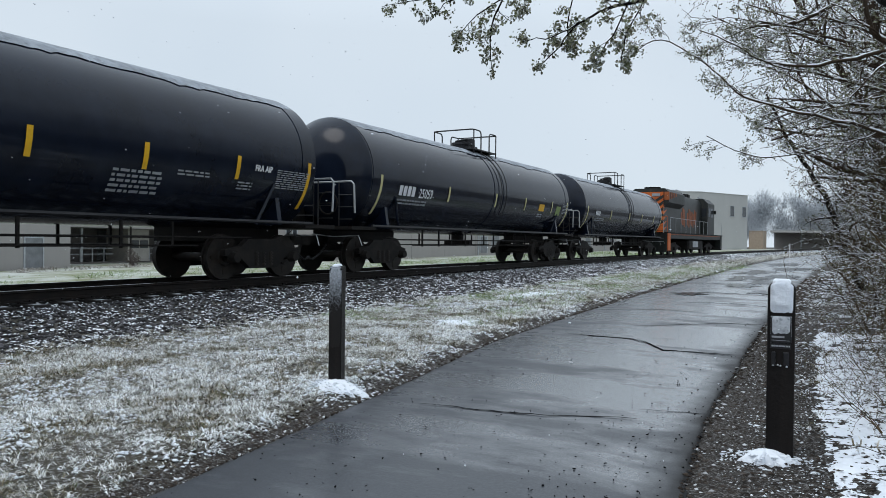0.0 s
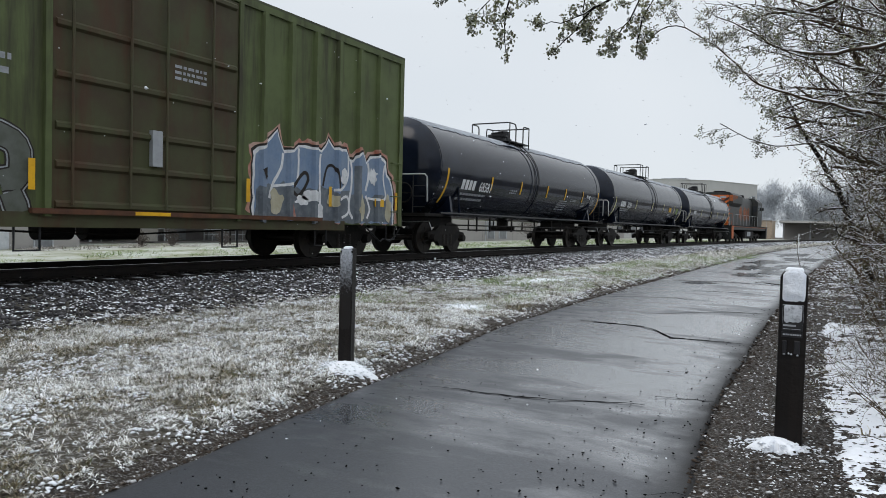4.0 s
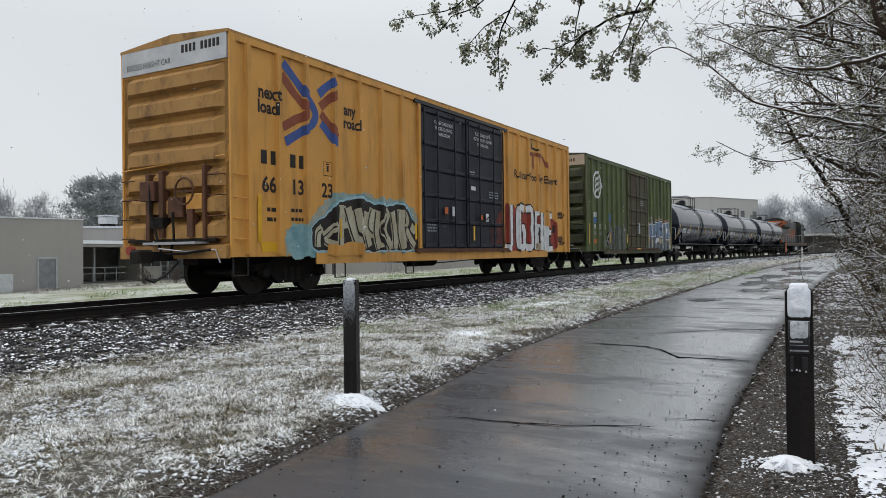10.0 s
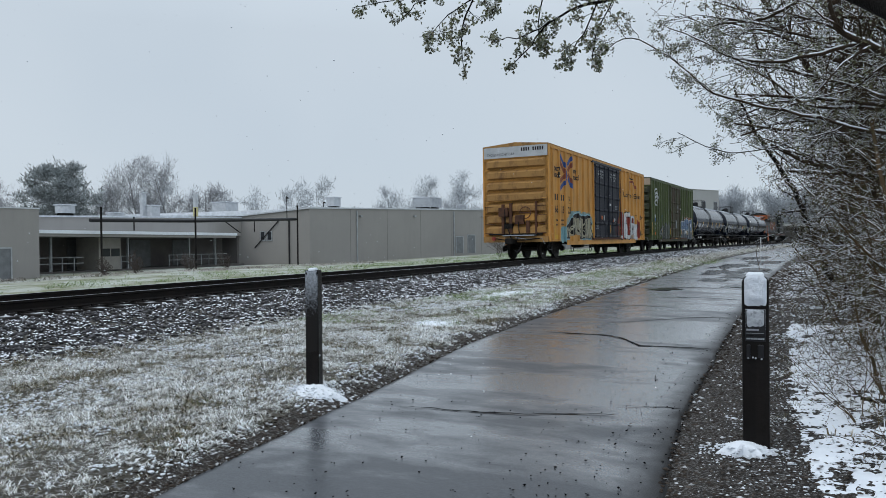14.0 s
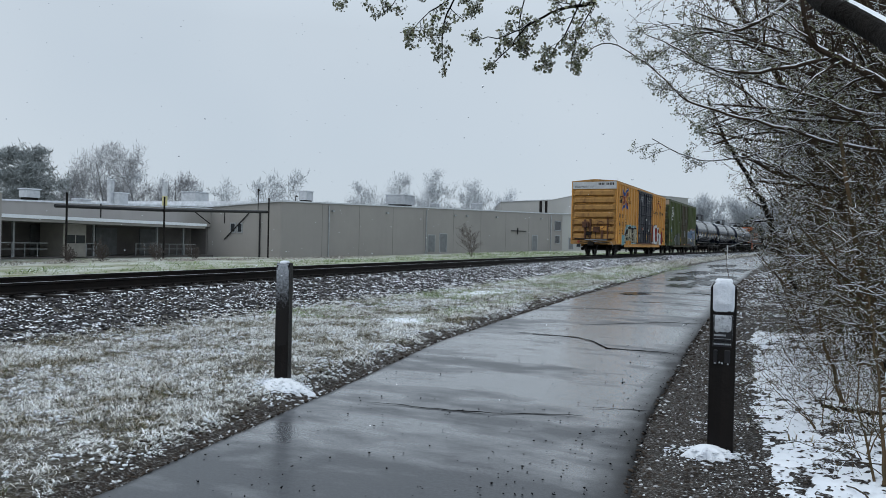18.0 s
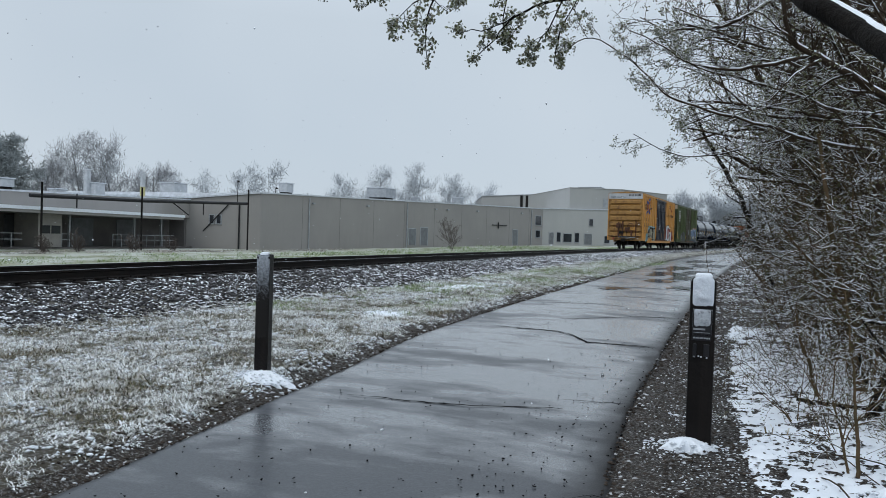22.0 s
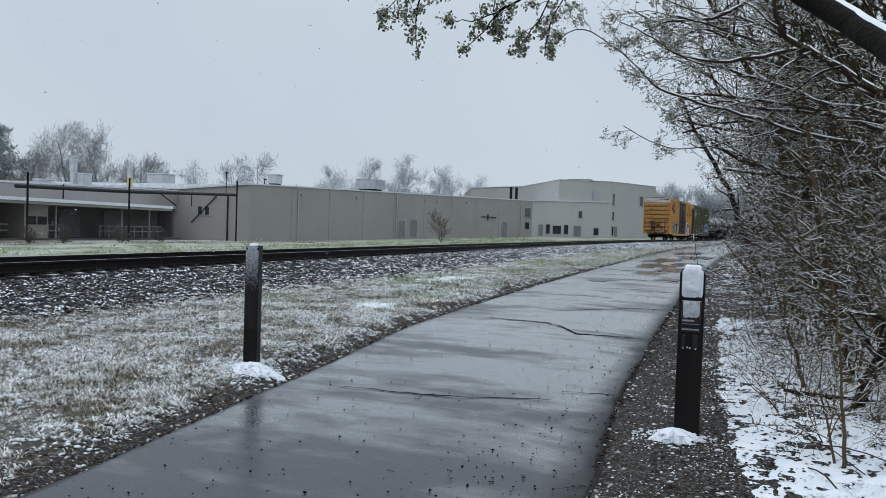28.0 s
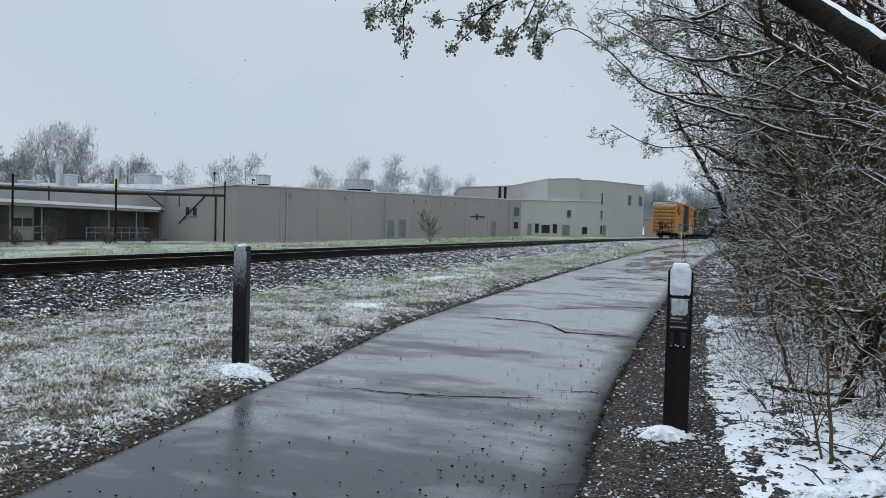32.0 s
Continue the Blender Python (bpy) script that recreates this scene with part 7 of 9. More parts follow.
def owner_blocks(car, y, z, n, size):
    t = math.acos((z + size / 2 - TZ) / TR)
    for i in range(n):
        w = size * 0.62
        yy = y + i * size * 0.8
        part("owner_mark", Shape().quad(*[((TR + 0.02) * math.sin(math.acos((q - TZ) / TR)), p, q) for p, q in ((yy, z), (yy + w, z), (yy + w, z + size), (yy, z + size))]), M["white"], car, "white block of owner lettering")


t1 = tank_car("long black tank car with white lettering and snow along its crown", (1.78, 4.75, 7.15, 9.67, 11.7, 13.85, 15.98), 1.0, 0.78, -0.35)
owner_blocks(t1, 2.5, 1.97, 4, 0.3)
on_tank(t1, "car_number", "68581", 3.54, 1.95, 0.44, 0.82)
tank_print(t1, 2.45, 4.3, 1.8, 1, 0.07)
tank_print(t1, 2.42, 4.2, 1.65, 1, 0.07)
tank_print(t1, 6.0, 6.6, 2.1, 2)
tank_print(t1, 10.9, 11.9, 1.95, 5)
tank_print(t1, 12.2, 12.95, 2.05, 2, 0.03, 0.06)
on_tank(t1, "lettering", "FRA AIP", 14.05, 2.22, 0.17)
tank_print(t1, 14.75, 15.75, 2.28, 9, 0.02, 0.045)
tank_print(t1, 13.7, 14.1, 1.95, 3, 0.03, 0.06)
t2 = tank_car("long black tank car with a snow-covered crown and railed hatch", (1.78, 5.45, 8.8, 11.4, 14.2, 15.98), 2.0, 0.78, 0.55)
owner_blocks(t2, 2.45, 2.06, 4, 0.27)
on_tank(t2, "car_number", "25059", 3.38, 2.04, 0.38, 0.8)
tank_print(t2, 2.45, 4.0, 1.92, 2)
tank_print(t2, 12.6, 13.1, 1.9, 2)
part("placard", Shape().quad(*[((TR + 0.02) * math.sin(math.acos((q - TZ) / TR)), p, q) for p, q in ((12.6, 2.05), (13.15, 2.05), (13.15, 2.32), (12.6, 2.32))]), M["stripe"], t2, "small yellow and white placard")
part("placard", Shape().quad(*[((TR + 0.02) * math.sin(math.acos((q - TZ) / TR)), p, q) for p, q in ((14.5, 1.95), (15.0, 1.95), (15.0, 2.32), (14.5, 2.32))]), M["grass_green"], t2, "green sticker")
tank_print(t2, 15.2, 15.9, 2.4, 7, 0.03, 0.06)
t3 = tank_car("long black tank car beside the locomotive, crown dusted with snow", (1.78, 5.45, 8.8, 11.4, 14.2, 15.98), 3.0, 0.78, 0.4)
owner_blocks(t3, 2.75, 2.15, 4, 0.22)
tank_print(t3, 2.75, 4.2, 1.98, 2)

# locomotive: rear end towards the tank cars
LL = 20.3
lo = thing("locomotive", "black and orange six-axle diesel locomotive with striped end", "locomotive")
part("frame", Shape().box(-1.5, 1.5, 0.5, LL - 0.5, 1.15, 1.5), M["loco_dark"], lo)
part("frame_stripe", Shape().box(1.5, 1.52, 0.6, LL - 0.6, 1.4, 1.46), M["loco_rust"], lo, "orange sill stripe")
part("walkway", Shape().box(-1.58, 1.58, 0.3, LL - 0.3, 1.5, 1.56), M["iron"], lo)
hood = [(-0.95, 1.56), (0.95, 1.56), (0.95, 4.0), (0.8, 4.35), (0.4, 4.48), (-0.4, 4.48), (-0.8, 4.35), (-0.95, 4.0)]
part("long_hood", Shape().loft([[(x, y, z) for x, z in hood] for y in (1.5, 13.6)]), M["loco_dark"], lo, "black long hood", 30)
part("radiator_section", Shape().loft([[(-0.95, y, 3.3), (0.95, y, 3.3), (1.3, y, 3.6), (1.3, y, 4.3), (1.0, y, 4.55), (-1.0, y, 4.55), (-1.3, y, 4.3), (-1.3, y, 3.6)] for y in (1.52, 6.2)]), M["loco_dark"], lo, "flared radiator section", 30)
for y in (2.3, 3.7, 5.1, 8.6, 10.2):
    part("roof_fan", Shape().disc((0, y, 4.58), 0.55, "z", 0.2, 20), M["iron"], lo, "round roof fan")
part("exhaust_stack", Shape().block(-0.4, 0.4, 11.3, 12.1, 4.46, 4.75, 0.03), M["iron"], lo)
cab = part("cab", Shape().loft([[(-1.5, y, 1.56), (1.5, y, 1.56), (1.5, y, 4.1), (1.1, y, 4.5), (-1.1, y, 4.5), (-1.5, y, 4.1)] for y in (13.6, 16.4)]), M["loco_dark"], lo, "black cab with side windows", 30)
for y in (13.9, 14.9):
    part("window", Shape().box(1.49, 1.51, y, y + 0.8, 3.0, 3.75), M["window"], cab, "dark cab window")
part("rear_cab_window", Shape().box(1.02, 1.4, 13.58, 13.6, 3.05, 3.7), M["window"], cab)
part("horn", Shape().disc((0.5, 15.0, 4.66), 0.09, "y", 0.5, 10).box(0.47, 0.53, 14.95, 15.05, 4.48, 4.66), M["galv"], lo, "roof air horn")
part("mirror", Shape().box(1.5, 1.72, 16.0, 16.05, 3.3, 3.6), M["loco_dark"], lo)
part("short_hood", Shape().loft([[(x * s, y, 1.56 + (z - 1.56) * k) for x, z in hood] for y, s, k in ((16.4, 1.0, 0.5), (18.6, 1.0, 0.5), (18.9, 0.92, 0.46))]), M["loco_dark"], lo, "low nose", 30)
# orange diagonal bands wrap the rear end
part("end_panel", Shape().box(-0.96, 0.96, 1.42, 1.5, 1.56, 4.3), M["orange"], lo, "orange rear end")
for i in range(5):
    z = 1.6 + i * 0.42
    part("end_band", Shape().quad((-0.97, 1.416, z + 0.62), (0, 1.416, z), (0.97, 1.416, z + 0.62), (0.97, 1.416, z + 0.84), (0, 1.416, z + 0.22), (-0.97, 1.416, z + 0.84)), M["loco_dark"], lo, "black chevron band")
for i in range(7):
    z = 1.62 + i * 0.38
    part("side_band", Shape().quad((0.957, 1.5, z), (0.957, 2.35, z + 0.3), (0.957, 2.35, z + 0.38), (0.957, 1.5, z + 0.2)), M["orange"], lo, "orange diagonal band")
for i in range(5):
    part("roof_band", Shape().box(1.0, 1.315, 1.5 + i * 0.5, 1.72 + i * 0.5, 3.75 + 0.08 * i, 4.3), M["loco_rust"], lo, "orange roof band")
for i in range(11):
    if i not in (3,):
        part("owner_mark", Shape().box(0.955, 0.965, 6.6 + i * 0.5, 6.86 + i * 0.5 + 0.1 * (i % 2), 2.3 - 0.12 * (i % 3), 3.15 + 0.1 * (i * 7 % 4)), M["loco_rust"], lo, "orange block lettering")
part("number_board", Shape().box(0.2, 0.75, 1.38, 1.43, 4.0, 4.2), M["white_dim"], lo, "lit number board")
part("fuel_tank", Shape().block(-1.4, 1.4, 7.4, 12.4, 0.4, 1.12, 0.12), M["iron"], lo, "grey fuel tank")
part("tank_plate", Shape().box(1.4, 1.42, 8.6, 10.4, 0.55, 1.0), M["galv"], lo)
for y in (0.45, LL - 0.45):
    s = -1 if y < 5 else 1
    part("pilot", Shape().box(-1.5, 1.5, min(y, y + s * 0.12), max(y, y + s * 0.12), 0.25, 1.5), M["loco_dark"], lo, "end plate")
    part("step_well", Shape().box(1.1, 1.55, min(y, y - s * 0.7), max(y, y - s * 0.7), 0.35, 1.5), M["orange"] if s < 0 else M["loco_dark"], lo)
    coupler(lo, y, s)
    part("end_railing", Shape().tube([(-1.5, y, 1.56), (-1.5, y, 2.6), (1.5, y, 2.6), (1.5, y, 1.56)], 0.02, 5), M["orange"] if s < 0 else M["galv"], lo, "end handrail")
rl = Shape().tube([(1.55, 1.0, 2.55), (1.55, 13.5, 2.55)], 0.018, 5)
for i in range(9):
    rl.tube([(1.55, 1.0 + i * 1.55, 1.56), (1.55, 1.0 + i * 1.55, 2.55)], 0.016, 5)
part("walkway_railing", rl, M["galv"], lo, "thin side handrail")
truck(lo, 3.9, (-1.7, 0.0, 1.7))
truck(lo, LL - 3.9, (-1.7, 0.0, 1.7))

# each car's rear end along the line at the start, and the point that rides on the curve
TRAIN = [(yc, -41.0, YL), (gc, -20.15, GL), (t1, -3.23, TL), (t2, 13.87, TL), (t3, 30.97, TL), (lo, 48.1, LL)]
RUN_T = [0, 2, 3, 5.5, 6, 8, 9.5, 11, 12, 13, 15, 17, 19, 21, 23, 25.5, 28, 30, 32]
RUN_D = [0, 10.0, 15.1, 27.7, 30.3, 40.5, 48.2, 56.05, 61.2, 66.4, 76.3, 86.0, 95.0, 104.0, 112.8, 122.9, 132.4, 140.1, 147.6]


def run(t):
    """Distance rolled by t, smooth between the known marks."""
    i = min(max(int(np.searchsorted(RUN_T, t)) - 1, 0), len(RUN_T) - 2)
    t0, t1_ = RUN_T[i], RUN_T[i + 1]
    slope = lambda k: (RUN_D[min(k + 1, len(RUN_D) - 1)] - RUN_D[max(k - 1, 0)]) / (RUN_T[min(k + 1, len(RUN_T) - 1)] - RUN_T[max(k - 1, 0)])
    u, h = (t - t0) / (t1_ - t0), t1_ - t0
    return RUN_D[i] * (1 + 2 * u) * (1 - u) ** 2 + slope(i) * h * u * (1 - u) ** 2 + RUN_D[i + 1] * u * u * (3 - 2 * u) + slope(i + 1) * h * u * u * (u - 1)


def on_track(rear, length, d):
    """Pose of a car: its two trucks ride on the curved, rising rails."""
    a, b = rear + d + 2.2, rear + d + length - 2.2
    pa = Vector((CENTRE + float(bend(a)), a, float(rail_z(a))))
    pb = Vector((CENTRE + float(bend(b)), b, float(rail_z(b))))
    f = (pb - pa).normalized()
    r = f.cross(Vector((0, 0, 1))).normalized()
    m = Matrix((r, f, r.cross(f))).transposed().to_4x4()
    return Matrix.Translation(pa - f * 2.2) @ m

# ---- buildings across the track ----


def hull(name, plan, base, top, parent, material, label=""):
    """An upright block over a plan; each corner has its own foot and eave height."""
    lo_ = [(x, y, z) for (x, y), z in zip(plan, base)]
    hi = [(x, y, z) for (x, y), z in zip(plan, top)]
    return part(name, Shape().loft([lo_, hi]), material, parent, label)


def coping(plan, top, parent, material, over=0.12, thick=0.18, name="coping"):
    """A roof slab that oversails the walls a little."""
    cx, cy = sum(p[0] for p in plan) / len(plan), sum(p[1] for p in plan) / len(plan)
    ring = []
    for (x, y) in plan:
        d = math.hypot(x - cx, y - cy)
        ring.append((x + (x - cx) / d * over * 1.6, y + (y - cy) / d * over * 1.6))
    part(name, Shape().loft([[(x, y, z + e) for (x, y), z in zip(ring, top)] for e in (0.003, thick)]), material, parent, "snow-covered flat roof edge")


class Facade:
    """A wall line from a to b, with u along it, z up and w out towards the track."""

    def __init__(self, a, b):
        self.a, self.d = Vector(a), (Vector(b) - Vector(a)).normalized()
        self.n = Vector((self.d.y, -self.d.x))

    def at(self, u, z, w):
        p = self.a + self.d * u + self.n * w
        return (p.x, p.y, z)

    def box(self, u0, u1, z0, z1, w0, w1, s=None):
        s = s or Shape()
        s.loft([[self.at(u, z, w0), self.at(u, z, w1), self.at(u + (u1 - u0), z, w1), self.at(u + (u1 - u0), z, w0)] for u, z in ((u0, z0), (u0, z1))])
        return s


def opening(f, parent, kind, u0, u1, z0, z1, label):
    """A window or door: dark leaf, frame pieces and a sill."""
    p = part(kind, f.box(u0, u1, z0, z1, -0.02, 0.03), M["window"] if kind == "window" else M["door_grey"], parent, label)
    for a, b, c, d in ((u0 - 0.12, u0, z0, z1), (u1, u1 + 0.12, z0, z1), (u0 - 0.12, u1 + 0.12, z1, z1 + 0.12)):
        part("frame", f.box(a, b, c, d, -0.01, 0.07), M["galv"], p)
    if kind == "window":
        part("sill", f.box(u0 - 0.15, u1 + 0.15, z0 - 0.12, z0, -0.01, 0.12), M["galv"], p)


M["door_grey"] = mat("grey_steel_door", (0.2, 0.21, 0.22), 0.5, bump=0.05)
# brown-grey dock colour, darkened to include the deep bay's shade
M["dock_dark"] = mat("shaded_brown_dock", (0.17, 0.158, 0.152), 0.8, col2=(0.12, 0.112, 0.108), scale=0.4, bump=0.1)

C_, S_, T_, R_, W1_ = (-55.6, 72.1), (-37.3, 134.9), (-24.8, 150.2), (-17.8, 167.05), (-64.2, 69.3)
hall = thing("factory_hall", "long low grey-beige factory hall with a flat snowy roof", "factory")
plan = [C_, S_, (-75.7, 146.1), (-94, 83.3), (-90, 62), W1_]
base, top = [-1.6, 0.0, 0.0, -1.6, -2.2, -2.2], [6.03, 7.38, 7.6, 6.4, 5.6, 5.2]
hull("wall", plan, base, top, hall, M["wall"])
coping(plan, top, hall, M["roof"])
f = Facade(C_, S_)
for u in (6.5, 13, 19.5, 26, 33, 40, 47, 54, 60.5):
    z0, z1 = -1.0 + u * 0.019, 6.0 + u * 0.0206
    part("panel_joint", f.box(u, u + 0.06, z0, z1, -0.01, 0.012), M["wall_joint"], hall)
opening(f, hall, "door", 27.1, 28.6, 0.0, 2.5, "grey steel door")
opening(f, hall, "door", 29.8, 31.4, 0.0, 2.75, "grey steel double door")
opening(f, hall, "door", 55.2, 56.7, 0.4, 3.1, "grey steel door")
opening(f, hall, "window", 62.7, 64.7, 4.3, 5.95, "dark square window")
opening(f, hall, "window", 62.9, 64.4, 1.9, 3.2, "dark square window")
for u, z in ((48.9, 3.7), (52.8, 3.7)):
    part("pipe_bracket", f.box(48.6, 53.0, 3.72, 3.86, 0.05, 0.2) if u < 50 else f.box(50.4, 50.6, 3.2, 4.3, 0.05, 0.16), M["black"], hall, "dark wall-mounted pipe")
for u in (8.0, 18.0, 33.0, 36.0, 44.0, 57.6):
    part("wall_lamp", f.box(u, u + 0.35, 5.0 + u * 0.02, 5.2 + u * 0.02, 0.0, 0.35), M["galv"], hall, "small wall-pack lamp")
for u in (7.5, 26.5, 61.2):
    part("downpipe", f.box(u, u + 0.14, -0.9 + u * 0.019, 5.8 + u * 0.02, 0.02, 0.16), M["galv"], hall)
# return wall beside the dock
g = Facade(W1_, C_)
opening(g, hall, "window", 2.6, 3.1, 2.2, 3.2, "narrow dark window")
opening(g, hall, "window", 3.5, 4.0, 2.2, 3.2, "narrow dark window")
part("downpipe", g.box(6.3, 6.45, -1.4, 4.8, 0.03, 0.18), M["black"], hall)
part("conduit", Shape().tube([g.at(1.8, 1.2, 0.1), g.at(5.0, 4.6, 0.1)], 0.07, 6), M["black"], hall, "slanting dark conduit")

# low pale block and tall block at the far end
low = thing("factory_annex", "pale grey low annex wall with small windows", "factory")
plan = [S_, T_, (-40.0, 158.0), (-50.0, 141.0)]
top = [7.42, 8.0, 8.0, 7.6]
hull("wall", plan, [0.0, 0.4, 0.4, 0.0], top, low, M["wall_pale"])
coping(plan, top, low, M["roof"])
f = Facade(S_, T_)
for u0, u1, z0, z1, kind in ((1.6, 2.6, 0.7, 2.9, "door"), (3.4, 4.3, 1.2, 3.0, "window"), (5.0, 7.0, 1.2, 2.8, "window"), (7.8, 8.8, 1.2, 3.0, "window"), (10.2, 12.0, 0.8, 2.9, "door"), (11.3, 12.2, 4.6, 5.9, "window"), (15.3, 16.6, 1.2, 2.6, "window")):
    opening(f, low, kind, u0, u1, z0, z1, "dark annex " + kind)
tall = thing("factory_tower_block", "pale three-storey factory block with two square windows", "factory")
plan = [(-33.6, 140.8), T_, R_, (-36.0, 190.0), (-52.0, 170.0)]
top = [11.95, 12.25, 12.4, 12.4, 12.0]
hull("wall", plan, [0.3, 0.5, 0.8, 0.8, 0.3], top, tall, M["wall_pale"])
coping(plan, top, tall, M["wall_pale"], 0.06, 0.12)
f = Facade(T_, R_)
for u0, u1, z0, z1 in ((11.3, 12.7, 7.8, 9.9), (16.1, 17.5, 7.8, 9.9)):
    opening(f, tall, "window", u0, u1, z0, z1, "dark square upper window")
for z0, z1 in ((7.6, 9.8), (4.4, 6.1), (1.3, 3.0)):
    opening(f, tall, "window", 0.5, 1.1, z0, z1, "tall narrow window strip")
opening(f, tall, "door", 1.4, 2.5, 1.0, 3.1, "grey steel door")
f = Facade((-33.6, 140.8), T_)
part("louvre", f.box(8.0, 9.6, 8.4, 10.2, 0.0, 0.12), M["galv"], tall, "pale wall louvre")
block = thing("factory_rear_block", "far grey factory block behind the halls", "factory")
plan = [(-64.2, 173.5), (-49.1, 178.4), (-60, 205), (-76, 200)]
hull("wall", plan, [0.5] * 4, [12.2, 13.1, 13.1, 12.2], block, M["wall_pale"])
coping(plan, [12.2, 13.1, 13.1, 12.2], block, M["roof"])
shed = thing("shed", "small brown shed beyond the far block", "shed")
hull("wall", [(-19.7, 188.9), (-16.6, 189.2), (-16.4, 196), (-19.5, 196)], [0.8] * 4, [5.4] * 4, shed, M["panel_tan"])
coping([(-19.7, 188.9), (-16.6, 189.2), (-16.4, 196), (-19.5, 196)], [5.4] * 4, shed, M["roof"])
canopy = thing("freight_canopy", "long low pale canopy beyond the crossing", "canopy")
hull("roof", [(-15.5, 196), (22, 203), (22, 212), (-15.5, 206)], [5.1] * 4, [5.6] * 4, canopy, M["wall_pale"])
# grey sheet added to stand for the haze under the canopy
part("haze_sheet", Shape().loft([[(-15.4, 205.5, z), (22, 211.5, z), (22, 211.8, z), (-15.4, 205.8, z)] for z in (0.3, 5.09)]), M["wall"], canopy, "grey sheet added behind the posts as haze")
for i in range(7):
    x = -15 + i * 6
    part("post", Shape().box(x, x + 0.3, 200.5 + i, 200.8 + i, 0.8, 5.1), M["galv"], canopy)

# loading dock wing
wing = thing("loading_dock", "grey loading-dock wing with a snowy canopy over a dark bay", "building")
A_, B_ = (-60.9, 36.4), (-64.2, 69.3)
f = Facade(A_, B_)
eave = lambda u: 4.1 + 0.026 * u
part("fascia_wall", Shape().loft([[f.at(u, 2.75, 0.0), f.at(u, eave(u), 0.0), f.at(u, eave(u), -0.4), f.at(u, 2.75, -0.4)] for u in (-0.5, 33.0)]), M["wall"], wing, "grey fascia above the canopy")
part("roof", Shape().loft([[f.at(u, eave(u) + 0.003, 0.15), f.at(u, eave(u) + 0.15, 0.15), f.at(u, eave(u) + 0.15, -26), f.at(u, eave(u) + 0.003, -26)] for u in (-0.6, 33.1)]), M["roof"], wing, "snowy flat roof")
# shallow bay; the shade of a deeper one is in the wall colour
part("bay_wall", f.box(-0.5, 33.0, -2.2, 4.0, -3.8, -3.4), M["dock_dark"], wing, "recessed brown bay wall with the bay's shade in its colour")
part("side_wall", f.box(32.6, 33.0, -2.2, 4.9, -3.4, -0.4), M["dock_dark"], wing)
part("canopy", f.box(-0.5, 27.8, 2.42, 2.68, -3.4, 3.2), M["wall"], wing, "flat canopy")
part("canopy_snow", f.box(-0.6, 27.9, 2.684, 2.98, 0.004, 3.3), M["snow"], wing, "bright snow along the canopy edge")
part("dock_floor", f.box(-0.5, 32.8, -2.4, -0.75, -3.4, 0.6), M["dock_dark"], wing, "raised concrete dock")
for u in (1.0, 5.0, 14.0, 23.0, 27.4):
    part("canopy_post", f.box(u, u + 0.18, -0.75, 2.42, 0.2, 0.4), M["galv"], wing)
for u in (10.0, 18.0, 24.5):
    part("dock_door", f.box(u, u + 3.0, -0.75, 2.2, -3.4, -3.3), M["door_grey"], wing, "grey roller door")
for u0, u1 in ((3.5, 8.5), (13.0, 14.6), (19.7, 29.5)):
    rs = Shape()
    for z in (-0.05, 0.5):
        f.box(u0, u1, z, z + 0.07, 0.45, 0.52, rs)
    u = u0
    while u <= u1:
        f.box(u, u + 0.07, -0.75, 0.57, 0.45, 0.52, rs)
        u += 1.3
    part("railing", rs, M["galv"], wing, "galvanised dock railing")
M["booth"] = mat("grey_beige_booth", (0.36, 0.34, 0.31), 0.7, col2=(0.3, 0.285, 0.265), bump=0.03)
booth = thing("dock_booth", "pale boxy dock office with two dark windows", "booth")
part("booth_wall", f.box(9.9, 12.6, -0.75, 2.38, -2.0, 0.9), M["booth"], booth)
for u in (10.2, 11.4):
    part("window", f.box(u, u + 1.05, 0.55, 1.32, 0.9, 0.93), M["window"], booth, "dark office window")
blk = thing("dock_side_block", "plain grey block beside the loading dock", "building")
plan = [(-55.0, 36.4), (-61, 37.6), (-80, 36), (-80, 14), (-54.2, 14)]
hull("wall", plan, [-2.4] * 5, [4.55, 4.55, 4.5, 4.3, 4.3], blk, M["wall"])
coping(plan, [4.55, 4.55, 4.5, 4.3, 4.3], blk, M["roof"], 0.05, 0.1)
f2 = Facade((-54.2, 14), (-55.0, 36.4))
opening(f2, blk, "door", 18.6, 20.0, -1.0, 1.4, "faded blue-grey door")
part("hatch", f2.box(14.8, 16.6, -1.1, 0.3, 0.0, 0.05), M["panel_white"], blk, "pale low wall hatch")

# pipe bridge in front of the dock
pipe = thing("pipe_bridge", "dark overhead pipe carried on slender steel poles", "pipe")
pts = [(-57.2, 42.6, 3.87), (-56.3, 53.9, 4.06), (-55.6, 69.4, 4.63)]
part("pipe", Shape().tube(pts, 0.17, 8), M["black"], pipe, "dark insulated pipe")
for x, y, z, h in ((-57.2, 43.6, -2.0, 5.1), (-56.3, 53.9, -1.9, 5.4), (-55.55, 69.4, -1.6, 6.3)):
    part("pole", Shape().tube([(x + 0.2, y, z), (x + 0.2, y, h)], 0.09, 8), M["iron"], pipe)
for x, y in ((-56.9, 47.0), (-56.0, 62.5)):
    part("hanger", Shape().box(x - 0.03, x + 0.03, y, y + 0.1, 3.0, 4.3), M["iron"], pipe)
part("brace", Shape().tube([(-56.2, 58.0, 4.2), (-56.2, 60.5, 2.9)], 0.06, 6), M["iron"], pipe)


